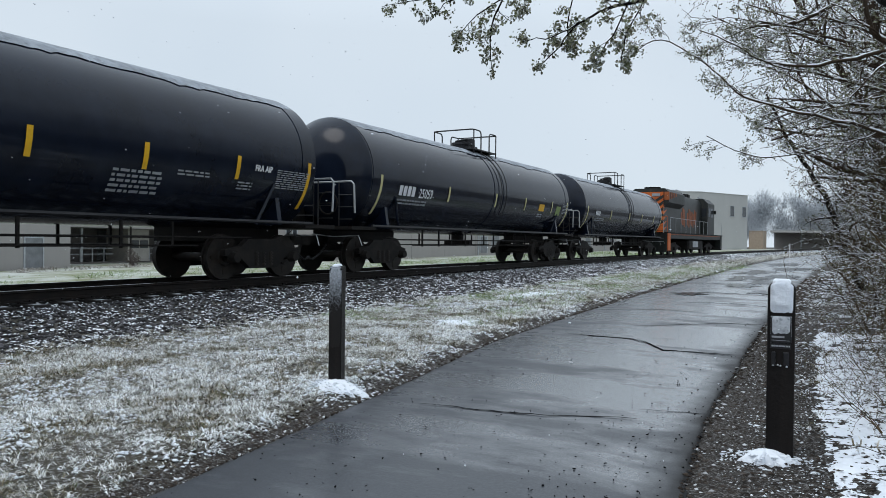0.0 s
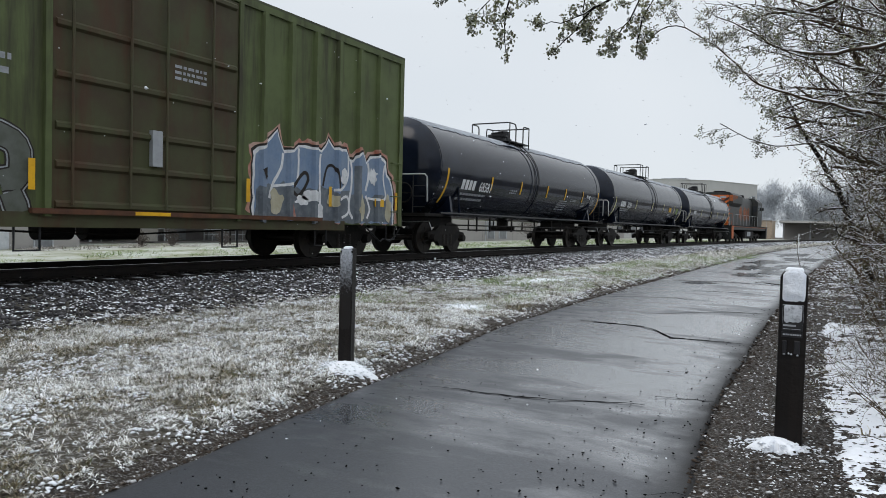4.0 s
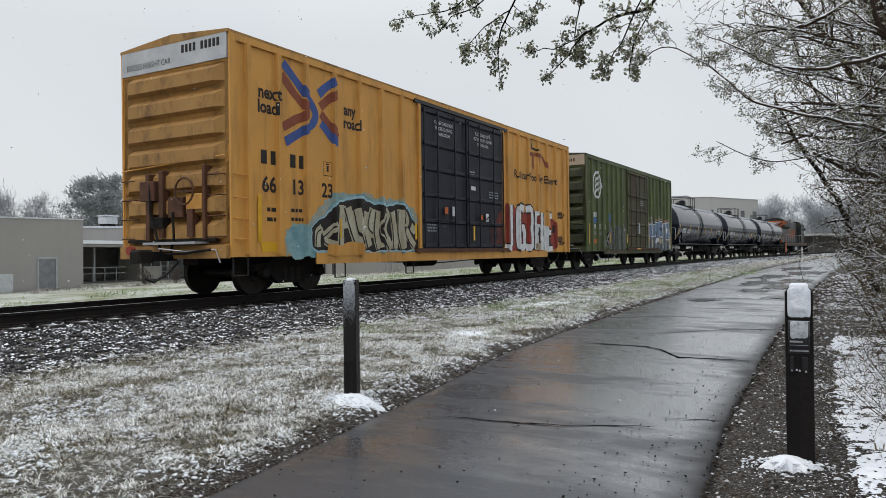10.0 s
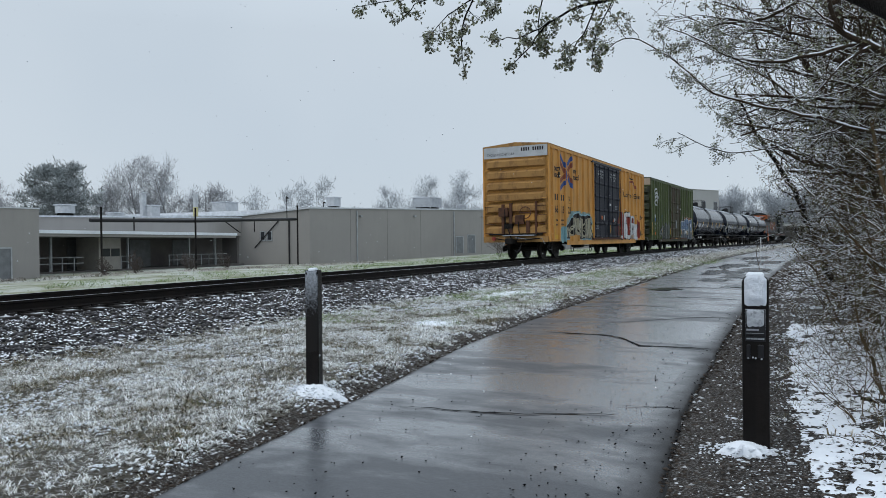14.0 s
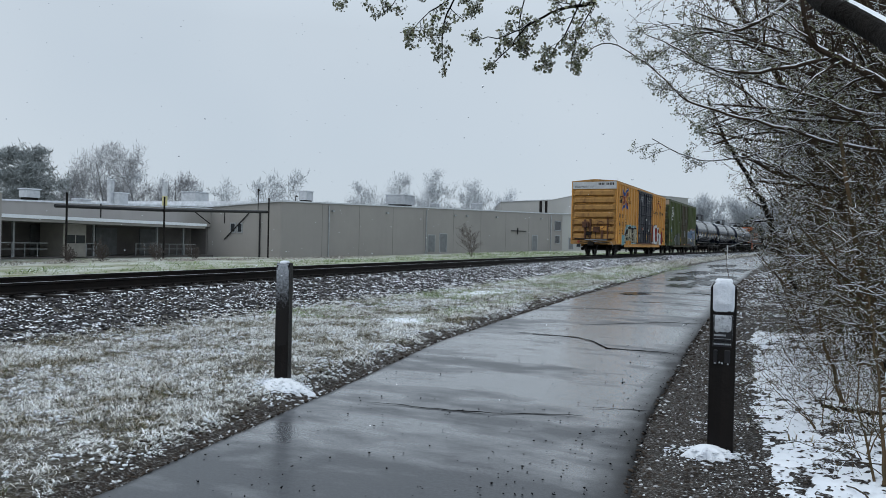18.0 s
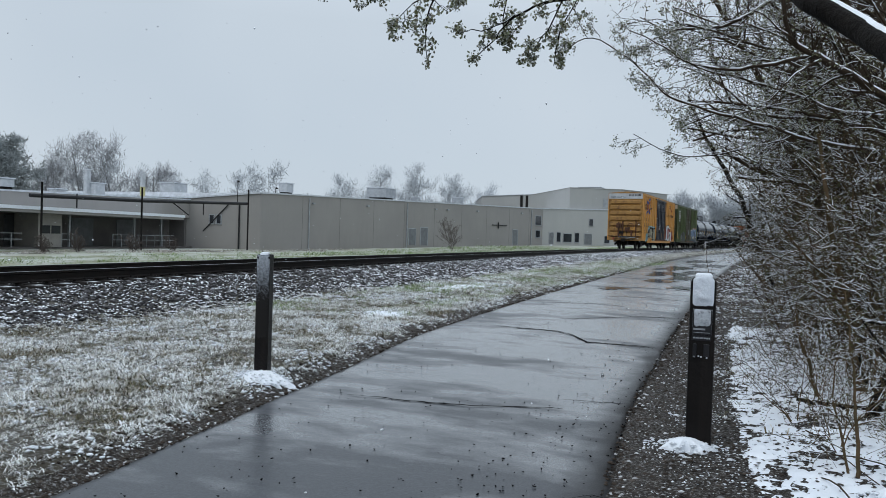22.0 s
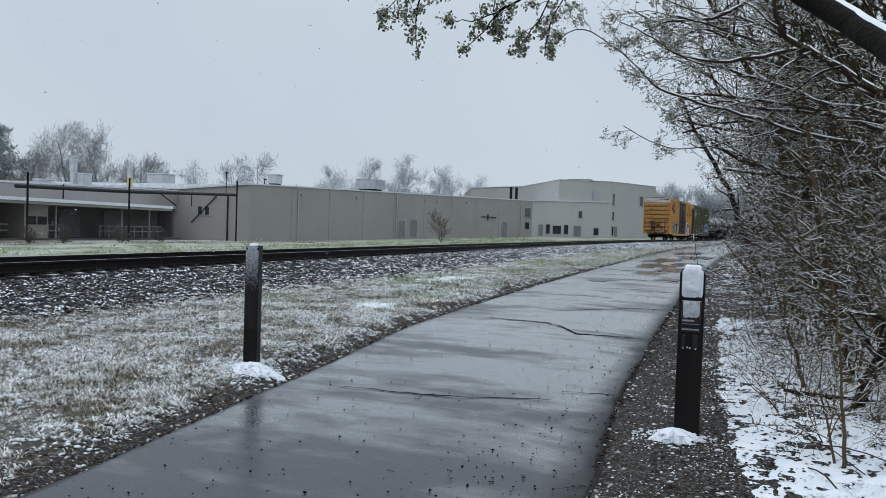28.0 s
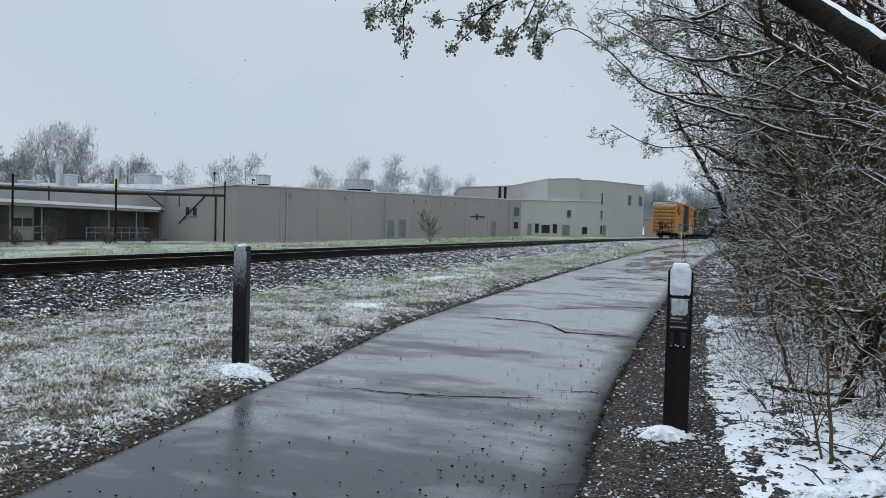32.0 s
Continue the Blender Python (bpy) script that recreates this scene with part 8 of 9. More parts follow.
def roof_unit(name, label, x, y, z, w, d, h, material, legs=True):
    u = thing(name, label, "rooftop unit", "rooftop units")
    part("casing", Shape().block(x - w / 2, x + w / 2, y - d / 2, y + d / 2, z, z + h, 0.06), material, u)
    part("lid", Shape().box(x - w / 2 - 0.08, x + w / 2 + 0.08, y - d / 2 - 0.08, y + d / 2 + 0.08, z + h + 0.003, z + h + 0.12), M["roof"], u, "snow on top")
    if legs:
        part("curb", Shape().box(x - w * 0.4, x + w * 0.4, y - d * 0.4, y + d * 0.4, z - 0.45, z), M["iron"], u)
    return u


roof_unit("vent_box", "white boxy rooftop vent", -65.4, 46.0, 4.85, 1.2, 1.4, 0.75, M["panel_white"])
roof_unit("vent_box", "low white rooftop vent", -66.6, 52.7, 4.62, 1.2, 1.3, 0.45, M["panel_white"], False)
roof_unit("vent_tower", "tall pale rooftop duct tower", -72.5, 61.3, 5.1, 0.6, 0.6, 2.9, M["panel_white"], False)
roof_unit("vent_box", "pale rooftop duct box", -71.8, 62.2, 5.1, 0.9, 1.4, 1.35, M["panel_white"], False)
st = thing("stack", "slender pale stack with a yellow band", "stack", "rooftop units")
part("stack_top", Shape().disc((-64.9, 62.4, 6.9), 0.28, "z", 1.6, 16), M["panel_white"], st)
part("stack_band", Shape().disc((-64.9, 62.4, 5.55), 0.29, "z", 1.1, 16), M["stripe_pale"], st, "faded yellow band")
roof_unit("air_handler", "white rooftop air handler on a dark curb", -58.2, 80.8, 6.75, 1.4, 1.5, 1.15, M["panel_white"])
roof_unit("air_handler", "low white rooftop air handler", -70.5, 73.0, 6.0, 2.6, 2.4, 1.3, M["panel_white"])
roof_unit("louvre_house", "grey louvred rooftop penthouse", -54.5, 101.0, 7.3, 3.4, 3.6, 1.45, M["galv"])
roof_unit("air_handler", "small rooftop fan housing", -51.5, 107.5, 7.1, 1.2, 1.2, 0.7, M["galv"])
roof_unit("air_handler", "small rooftop fan housing", -49.5, 121.0, 7.5, 1.6, 1.6, 1.1, M["galv"])
roof_unit("vent_box", "round-topped rooftop vent housing", -33.0, 158.0, 12.5, 5.0, 4.0, 0.7, M["galv"], False)
for x, y in ((-43.6, 141.0), (-42.6, 141.5)):
    pp = thing("flue", "dark twin flue pipe on the roof", "flue", "rooftop units")
    part("flue_pipe", Shape().disc((x, y, 9.0), 0.28, "z", 2.8, 12), M["iron"], pp)
gl = thing("roof_lamp", "gooseneck lamp on the roof edge", "lamp", "roof lamps")
part("lamp_pole", Shape().tube([(-57.7, 70.3, 4.7), (-57.7, 70.3, 7.3), (-57.6, 70.1, 7.5), (-57.2, 69.8, 7.35)], 0.05, 6), M["iron"], gl)
part("lamp_head", Shape().disc((-57.2, 69.8, 7.3), 0.22, "z", 0.16, 12, 0.1), M["iron"], gl)
gl2 = thing("roof_lamp", "gooseneck lamp on the roof edge", "lamp", "roof lamps")
part("lamp_pole", Shape().tube([(-55.0, 74.2, 6.1), (-55.0, 74.2, 6.9), (-54.6, 73.9, 6.9)], 0.05, 6), M["iron"], gl2)
part("lamp_head", Shape().disc((-54.6, 73.9, 6.8), 0.2, "z", 0.14, 12, 0.1), M["iron"], gl2)
mk = thing("marker_post", "slim white trackside marker post", "post")
part("marker", Shape().box(-0.06, 0.06, -0.03, 0.03, -0.2, 1.5), M["white"], mk)
mk.location = (-5.2, 92.0, 0.35)

# ---- trees and brush ----


class Wood:
    """Branch pieces of one tree: taper, twigs, snow lying on them, leaf tips."""

    def __init__(self, seed, thin=0.0018, bends=4):
        self.r = np.random.default_rng(seed)
        self.thin, self.bends = thin, bends
        self.p0, self.p1, self.r0, self.r1, self.tips = [], [], [], [], []
        self.root, self.tip_at = [], []

    def line(self, pts, ra, rb, root=-1):
        n = len(pts) - 1
        first = len(self.p0)
        self.root += [root if i == 0 else first + i - 1 for i in range(n)]
        for i in range(n):
            self.p0.append(pts[i]), self.p1.append(pts[i + 1])
            self.r0.append(ra + (rb - ra) * i / n), self.r1.append(ra + (rb - ra) * (i + 1) / n)
        return first

    def wander(self, start, d, length, n, curl, droop):
        pts, p, d = [np.array(start, float)], np.array(start, float), np.array(d, float)
        d /= np.linalg.norm(d)
        for i in range(n):
            d = d + self.r.normal(0, curl, 3) + np.array((0, 0, droop))
            d /= np.linalg.norm(d)
            p = p + d * length / n
            pts.append(p)
        return pts

    def limb(self, pts, *rest, **more):
        """A limb along a smooth, slightly crooked line through points."""
        q = [pts[0]] + list(pts) + [pts[-1]]
        out = []
        for i in range(1, len(q) - 2):
            for k in range(4):
                u = k / 4
                c = 0.5 * (2 * q[i] + (q[i + 1] - q[i - 1]) * u + (2 * q[i - 1] - 5 * q[i] + 4 * q[i + 1] - q[i + 2]) * u * u + (3 * q[i] - q[i - 1] - 3 * q[i + 1] + q[i + 2]) * u ** 3)
                out.append(c + self.r.normal(0, 0.014, 3) * np.linalg.norm(q[i + 1] - q[i]))
        self.clothe(out + [pts[-1]], *rest, **more)

    def branch(self, start, d, length, ra, depth, kids, curl=0.16, droop=0.0, spread=0.75, shrink=0.55, pull=(0, 0, 0), root=-1):
        n = 6 if depth > 1 else (self.bends + 1 if depth == 1 else self.bends)
        pts = self.wander(start, d, length, n, curl, droop)
        self.clothe(pts, ra, max(ra * 0.35, self.thin), depth, kids, length, curl, droop, spread, shrink, pull, root)

    def clothe(self, pts, ra, rb, depth, kids, length, curl=0.16, droop=0.0, spread=0.75, shrink=0.55, pull=(0, 0, 0), root=-1):
        """Lays a limb along points and grows side shoots from it."""
        first = self.line(pts, ra, rb, root)
        if depth <= 0:
            self.tip_at += [len(self.p0) - 1] * 2
            self.tips.append(pts[-1]), self.tips.append((pts[-1] + pts[-2]) / 2)
            return
        n = len(pts) - 1
        for k in range(kids[0]):
            u = 0.18 + 0.82 * (k + self.r.random()) / kids[0]
            i = min(int(u * n), n - 1)
            base = pts[i] + (pts[i + 1] - pts[i]) * (u * n - i)
            along = pts[i + 1] - pts[i]
            along = along / np.linalg.norm(along)
            side = self.r.normal(0, 1, 3)
            side -= along * side.dot(along)
            side /= np.linalg.norm(side)
            d = along * (1 - spread * 0.6) + side * spread + np.array((0, 0, 0.12)) + np.array(pull)
            self.branch(base, d, length * shrink * (1.1 - 0.55 * u) * self.r.uniform(0.7, 1.25), max((ra + (rb - ra) * u) * 0.44, self.thin), depth - 1, kids[1:] or kids, curl * 1.35, droop, spread, shrink, pull, first + i)

    def trim(self, gap=0.85, ragged=0.55):
        """Cuts back what would reach into the clear way above the trail."""
        def clear(p):
            fray = np.array([noise.noise((q[1] * 1.7, q[2] * 1.7, 3.0)) + 0.6 * noise.noise((q[1] * 5, q[2] * 5, 8.0)) for q in p])
            return p[:, 0] > trail(p[:, 1])[1] + gap + ragged * fray - 0.92 * np.clip(p[:, 2] - level(p[:, 1]) - 2.2, 0, 9)
        k = list(clear(np.array(self.p1)))
        for n_, up in enumerate(self.root):
            k[n_] = bool(k[n_]) and (up < 0 or k[up])
        keep_ = lambda values: [v for v, ok in zip(values, k) if ok]
        self.tips = [t for t, at in zip(self.tips, self.tip_at) if k[at]]
        self.p0, self.p1, self.r0, self.r1 = keep_(self.p0), keep_(self.p1), keep_(self.r0), keep_(self.r1)
        return self

    def tubes(self, name, material, least=0.0, sides=4, cover=None):
        p0, p1, r0, r1 = np.array(self.p0), np.array(self.p1), np.array(self.r0), np.array(self.r1)
        if cover is not None:
            d = p1 - p0
            flat = np.linalg.norm(d[:, :2], axis=1) / (np.linalg.norm(d, axis=1) + 1e-9)
            k = (flat > 0.7) & (self.r.random(len(p0)) < cover) & (r0 > least)
            p0, p1, r0, r1 = p0[k], p1[k], r0[k], r1[k]
            up = np.array((0, 0, 1.0))
            p0, p1 = p0 + up * (r0 * 0.75 + 0.0015)[:, None], p1 + up * (r1 * 0.75 + 0.0015)[:, None]
            lay = np.where(r0 > 0.03, 0.5, 0.66)
            r0, r1 = r0 * lay + 0.001, r1 * lay + 0.001
        d = p1 - p0
        d /= np.linalg.norm(d, axis=1)[:, None] + 1e-9
        a = np.cross(d, np.where(np.abs(d[:, 2:3]) > 0.9, np.array([[1.0, 0, 0]]), np.array([[0, 0, 1.0]])))
        a /= np.linalg.norm(a, axis=1)[:, None]
        b = np.cross(d, a)
        rings = []
        for p, r in ((p0, r0), (p1 + d * (r1 * 0.3)[:, None], r1)):
            for j in range(sides):
                t = 2 * math.pi * j / sides
                rings.append(p + (a * math.cos(t) + b * math.sin(t)) * r[:, None])
        v = np.stack(rings, 1)
        f = np.array([(j, (j + 1) % sides, sides + (j + 1) % sides, sides + j) for j in range(sides)])
        n = len(p0)
        return arrays(name, v.reshape(-1, 3), (f[None] + 2 * sides * np.arange(n)[:, None, None]).reshape(-1, 4), material)

    def leaves(self, name, material, size, each, jitter, wide=0.28, lift=-0.3):
        t = np.repeat(np.array(self.tips), each, axis=0)
        n = len(t)
        t = t + self.r.normal(0, jitter, (n, 3))
        s = size * self.r.uniform(0.5, 1.2, n)[:, None]
        d = self.r.normal(0, 1, (n, 3)) + np.array((0, 0, lift))
        d /= np.linalg.norm(d, axis=1)[:, None]
        w = np.cross(d, self.r.normal(0, 1, (n, 3)))
        w /= np.linalg.norm(w, axis=1)[:, None]
        v = np.stack([t, t + d * s * 0.5 + w * s * wide, t + d * s, t + d * s * 0.5 - w * s * wide], 1)
        return arrays(name, v.reshape(-1, 3), np.arange(4 * n).reshape(-1, 4), material)


def plant(name, w, label, category, group, bark, snow=0.6, leaf=None, least=0.0, sides=4, leaf_m="leaf"):
    t = thing(name, label, category, group)
    part("trunk", w.tubes("trunk", bark, sides=sides), bark, t, "bare forking limbs and twigs")
    if snow:
        tagged(part("snow_cover", w.tubes("snow_cover", M["snow"], least, 4, snow), M["snow"], t, "wet snow lying along the branches"), kind="stuff")
    if leaf:
        tagged(part("crown", w.leaves("crown", M[leaf_m], *leaf), M[leaf_m], t, "small half-open leaf buds"), kind="stuff")
    return t


V = lambda *p: np.array(p, float)
# thick dark limb overhead
w = Wood(11)
w.limb([V(0.02, 4.5, 2.955), V(0.135, 4.38, 2.815), V(0.245, 4.21, 2.66), V(0.455, 3.95, 2.415), V(0.65, 3.57, 2.115), V(0.87, 3.27, 1.83), V(1.4, 2.6, 1.1), V(1.6, 2.3, 0.1)], 0.045, 0.085, 1, [0], 0.5, shrink=0.6)
plant("tree", w, "thick dark leaning limb with snow along its top", "tree", "trees beside the trail", M["bark_dark"], 1.0, None, 0.02, 8)
# tree with long snowy limbs reaching over the trail
w = Wood(12)
w.limb([V(1.6, 7.5, 0.05), V(1.5, 7.45, 1.2), V(1.4, 7.42, 2.3), V(1.27, 7.4, 2.59), V(0.97, 7.37, 2.78), V(0.68, 7.34, 2.98), V(0.48, 7.31, 3.12), V(0.32, 7.29, 3.21), V(0.22, 7.26, 3.36), V(0.15, 7.22, 3.8)], 0.048, 0.018, 3, [12, 6, 4], 1.5, shrink=0.5, pull=(-0.1, 0, 0.05))
for pts, ra, kids in (([V(1.5, 7.75, 2.15), V(1.06, 7.86, 2.3), V(0.69, 7.92, 2.39), V(0.38, 7.98, 2.48), V(0.1, 8.04, 2.62), V(-0.49, 8.1, 2.81), V(-0.89, 8.16, 2.99), V(-1.11, 8.22, 3.2), V(-1.37, 8.28, 3.47), V(-1.8, 8.34, 3.74), V(-2.1, 8.4, 3.67)], 0.021, [20, 7, 4]),
                      ([V(1.5, 7.95, 2.5), V(1.07, 8.05, 2.67), V(0.69, 8.1, 2.76), V(0.45, 8.15, 2.89), V(0.14, 8.2, 3.03), V(-0.21, 8.25, 3.18), V(-0.52, 8.3, 3.27), V(-0.95, 8.3, 3.5)], 0.025, [13, 6, 4]),
                      ([V(0.97, 7.37, 2.78), V(0.48, 7.6, 3.17), V(0.13, 7.83, 3.19), V(-0.28, 7.95, 3.19), V(-0.67, 8.07, 3.31), V(-0.97, 8.18, 3.54), V(-1.38, 8.3, 3.79)], 0.023, [13, 6, 4]),
                      ([V(1.5, 8.4, 2.45), V(0.75, 8.67, 2.6), V(0.3, 8.73, 2.68), V(-0.05, 8.8, 2.5), V(-0.58, 8.87, 2.41), V(-0.96, 8.93, 2.47), V(-1.39, 9.0, 2.71)], 0.007, [12, 5, 3]),
                      ([V(1.4, 8.0, 2.5), V(0.71, 8.2, 2.66), V(0.2, 8.3, 2.73), V(-0.28, 8.4, 2.86), V(-0.74, 8.5, 2.72)], 0.022, [10, 5, 4]),
                      ([V(0.6, 8.1, 4.3), V(-0.1, 8.25, 3.84), V(-0.48, 8.3, 3.74), V(-0.85, 8.35, 3.76), V(-1.15, 8.4, 3.67)], 0.022, [10, 5, 4])):
    w.limb(pts, ra, 0.005, 3, kids, 1.1, shrink=0.46, pull=(-0.12, 0, 0.06))
w.line([V(1.6, 7.5, 2.1), V(1.5, 7.75, 2.15)], 0.05, 0.042)
w.line([V(1.4, 7.42, 2.3), V(1.5, 7.95, 2.5)], 0.04, 0.034)
w.line([V(1.5, 7.75, 2.15), V(1.5, 8.4, 2.45)], 0.03, 0.024)
plant("tree", w, "budding tree with long snow-lined limbs over the trail", "tree", "trees beside the trail", M["bark"], 0.8, (0.028, 3, 0.02), 0.0, 5)
# budding twigs hanging into the top of the view
w = Wood(13)
for pts, ra, n_kids in (([V(-2.22, 5.5, 3.96), V(-2.54, 5.62, 3.5), V(-2.7, 5.75, 3.36), V(-2.78, 5.88, 3.18), V(-2.82, 6.0, 3.02)], 0.012, 7),
                        ([V(-2.54, 5.62, 3.5), V(-2.81, 5.67, 3.41), V(-3.06, 5.83, 3.34), V(-3.23, 6.0, 3.3)], 0.007, 5),
                        ([V(-2.43, 5.5, 3.77), V(-2.89, 5.67, 3.62), V(-3.24, 5.83, 3.62), V(-3.48, 6.0, 3.55)], 0.009, 6),
                        ([V(-2.43, 5.5, 3.85), V(-3.12, 5.67, 3.65), V(-3.52, 5.83, 3.7), V(-4.05, 6.0, 3.77)], 0.008, 6),
                        ([V(-1.0, 5.5, 3.7), V(-1.33, 5.6, 3.32), V(-1.63, 5.7, 3.31), V(-1.95, 5.8, 3.23), V(-2.16, 5.9, 3.07), V(-2.41, 6.0, 2.95)], 0.018, 9),
                        ([V(-1.9, 5.75, 3.25), V(-2.13, 5.8, 3.17), V(-2.52, 6.0, 3.24)], 0.007, 5),
                        ([V(-1.2, 5.5, 3.7), V(-1.55, 5.67, 3.15), V(-1.71, 5.83, 3.04), V(-1.86, 6.0, 2.94)], 0.009, 7),
                        ([V(-1.1, 5.5, 3.6), V(-1.45, 5.67, 3.14), V(-1.55, 5.83, 2.99), V(-1.62, 6.0, 2.87)], 0.008, 6),
                        ([V(-1.6, 5.5, 3.9), V(-1.99, 5.75, 3.34), V(-2.06, 6.0, 3.08)], 0.008, 6),
                        ([V(-2.1, 5.5, 4.0), V(-2.3, 5.7, 3.6), V(-2.45, 5.8, 3.42)], 0.008, 5)):
    w.limb(pts, ra, 0.003, 2, [n_kids + 3, 4], 0.3, curl=0.22, droop=-0.06, shrink=0.5)
w.line([V(-0.4, 5.6, 4.3), V(-1.0, 5.5, 3.7)], 0.03, 0.018)
w.line([V(-1.6, 5.4, 4.4), V(-2.22, 5.5, 3.96)], 0.02, 0.012)
w.limb([V(2.3, 3.8, 0.2), V(2.3, 4.2, 3.0), V(1.5, 4.8, 4.4), V(-0.4, 5.6, 4.3), V(-1.6, 5.4, 4.4)], 0.07, 0.02, 1, [4, 3], 0.8)
plant("tree", w, "overhanging branch tips with pale green opening buds", "tree", "trees beside the trail", M["bark_dark"], 0.2, (0.036, 6, 0.017, 0.34), 0.0, 4)
# young stems in the brush close to the post
w = Wood(14)
w.limb([V(0.95, 7.4, 0.02), V(0.9, 7.36, 0.31), V(0.84, 7.32, 0.61), V(0.77, 7.28, 0.92), V(0.69, 7.24, 1.28), V(0.62, 7.2, 1.63), V(0.5, 7.2, 2.4)], 0.056, 0.014, 3, [12, 5, 4], 1.1, shrink=0.5)
w.limb([V(0.77, 7.28, 0.92), V(0.63, 7.22, 1.07), V(0.51, 7.15, 1.22), V(0.36, 7.08, 1.39), V(0.25, 7.0, 1.54)], 0.022, 0.006, 2, [8, 5], 0.7, shrink=0.5)
w.limb([V(0.56, 7.0, 0.06), V(0.48, 6.95, 0.4), V(0.4, 6.9, 0.58), V(0.36, 6.9, 0.9)], 0.02, 0.006, 2, [7, 4], 0.6)
w.limb([V(0.6, 4.75, 0.04), V(0.59, 4.77, 0.31), V(0.57, 4.78, 0.51), V(0.56, 4.8, 0.72), V(0.52, 4.97, 1.12)], 0.013, 0.004, 2, [8, 5, 3], 0.5)
w.limb([V(0.56, 4.8, 0.04), V(0.51, 4.83, 0.31), V(0.47, 4.87, 0.48), V(0.48, 4.9, 0.7)], 0.009, 0.003, 2, [8, 5, 3], 0.4)
plant("shrub", w, "leaning brown stems with snow in their forks", "shrub", "brush beside the trail", M["stem"], 0.6, (0.02, 2, 0.02), 0.0, 6, "bud")
w = Wood(16)
w.limb([V(0.86, 6.34, 0.04), V(0.9, 6.3, 0.21), V(0.97, 6.23, 0.45), V(1.04, 6.17, 0.68), V(1.1, 6.1, 0.86), V(1.3, 5.9, 1.5)], 0.05, 0.03, 2, [6, 4, 3], 0.9)
plant("tree", w, "dark leaning trunk under the brush", "tree", "trees beside the trail", M["bark_dark"], 0.5, None, 0.0, 7)
# leaning tree at the bend
w = Wood(15)
w.limb([V(0.6, 24, 0.1), V(0.24, 24, 1.2), V(0.02, 24, 1.75), V(-0.43, 23.95, 2.95), V(-1.05, 23.83, 4.0), V(-1.58, 23.7, 5.0), V(-2.0, 23.6, 6.0)], 0.13, 0.03, 3, [12, 6, 4], 2.2, shrink=0.5)
plant("tree", w, "dark slender tree leaning over the trail", "tree", "trees beside the trail", M["bark_dark"], 0.6, (0.05, 2, 0.05), 0.0, 5)

# brush thicket
bush_rng = np.random.default_rng(31)
BUSHES = [(1.25, 6.3), (1.5, 7.4), (1.9, 6.2), (1.35, 9.0), (1.1, 10.8), (1.45, 5.7), (1.6, 6.7), (1.15, 8.3), (1.7, 8.0), (0.75, 9.6), (1.4, 9.8), (2.1, 9.2), (0.6, 11.2), (1.3, 11.6), (2.2, 11.0), (0.55, 13.2), (1.5, 13.6), (2.6, 13.0), (0.6, 15.5), (1.8, 15.8), (0.7, 18.0), (2.0, 18.5), (3.4, 16.5), (0.9, 21), (2.4, 21.5), (3.9, 20.5)]
for i, (x, y) in enumerate(BUSHES):
    w = Wood(100 + i, 0.0018, 4 if y < 10 else 3)
    z = float(ground_z(x, y))
    stems = 6 if y < 12 else 5
    tall_ = 1.3 + 0.09 * y + bush_rng.uniform(0, 0.7)
    for s in range(stems):
        a = bush_rng.uniform(0, 6.28)
        w.branch((x + 0.18 * math.cos(a), y + 0.18 * math.sin(a), z - 0.03), (0.4 * math.cos(a) - 0.08, 0.4 * math.sin(a), 1), tall_ * bush_rng.uniform(0.6, 1.15), bush_rng.uniform(0.006, 0.013) * (1 + y / 30), 3, [7, 5, 4] if y < 11 else ([5, 4, 3] if y < 15 else [5, 3, 3]), 0.16, -0.02, 0.8, 0.5)
    w.trim(0.6 if y < 12 else 0.95)
    plant("shrub", w, "tangled bare shrub with snow-lined twigs and green buds", "shrub", "brush beside the trail", M["stem"] if i % 3 else M["bark"], 0.42, (0.02 + 0.001 * y, 2, 0.03), 0.0, 3, "bud")
# low brambles and seedlings at the snow's edge
for i, (x, y) in enumerate([(0.35, 6.0), (0.55, 5.2), (0.8, 4.9), (0.4, 7.2), (0.95, 6.2), (0.3, 8.2), (1.15, 5.3), (0.7, 6.1), (0.25, 9.3), (0.85, 7.6), (0.5, 6.6), (1.0, 4.6)]):
    w = Wood(600 + i, 0.0014)
    z = float(ground_z(x, y))
    for s in range(4):
        a = bush_rng.uniform(0, 6.28)
        w.branch((x + 0.02 * math.cos(a), y + 0.02 * math.sin(a), z - 0.02), (0.7 * math.cos(a), 0.7 * math.sin(a), 1), bush_rng.uniform(0.4, 1.0), 0.005, 2, [6, 4, 2], 0.16, -0.03, 0.85, 0.5)
    plant("bramble", w, "thin arching bramble stems flecked with snow", "bramble", "brush beside the trail", M["stem"], 0.35, (0.016, 2, 0.015), 0.0, 3, "bud")
for i in range(26):
    x, y = 0.1 + 1.2 * bush_rng.random(), 3.6 + 5 * bush_rng.random()
    a, ln = bush_rng.uniform(0, 3.14), bush_rng.uniform(0.15, 0.5)
    pts = [(x + u * ln * math.cos(a), y + u * ln * math.sin(a), float(ground_z(x, y)) + 0.045 + 0.03 * math.sin(u * 3 + i)) for u in (0, 0.35, 0.7, 1)]
    solid("fallen_stick", Shape().tube(pts, bush_rng.uniform(0.002, 0.006), 4), M["bark"], "thin dark stick lying on the snow", "stick", "fallen sticks")
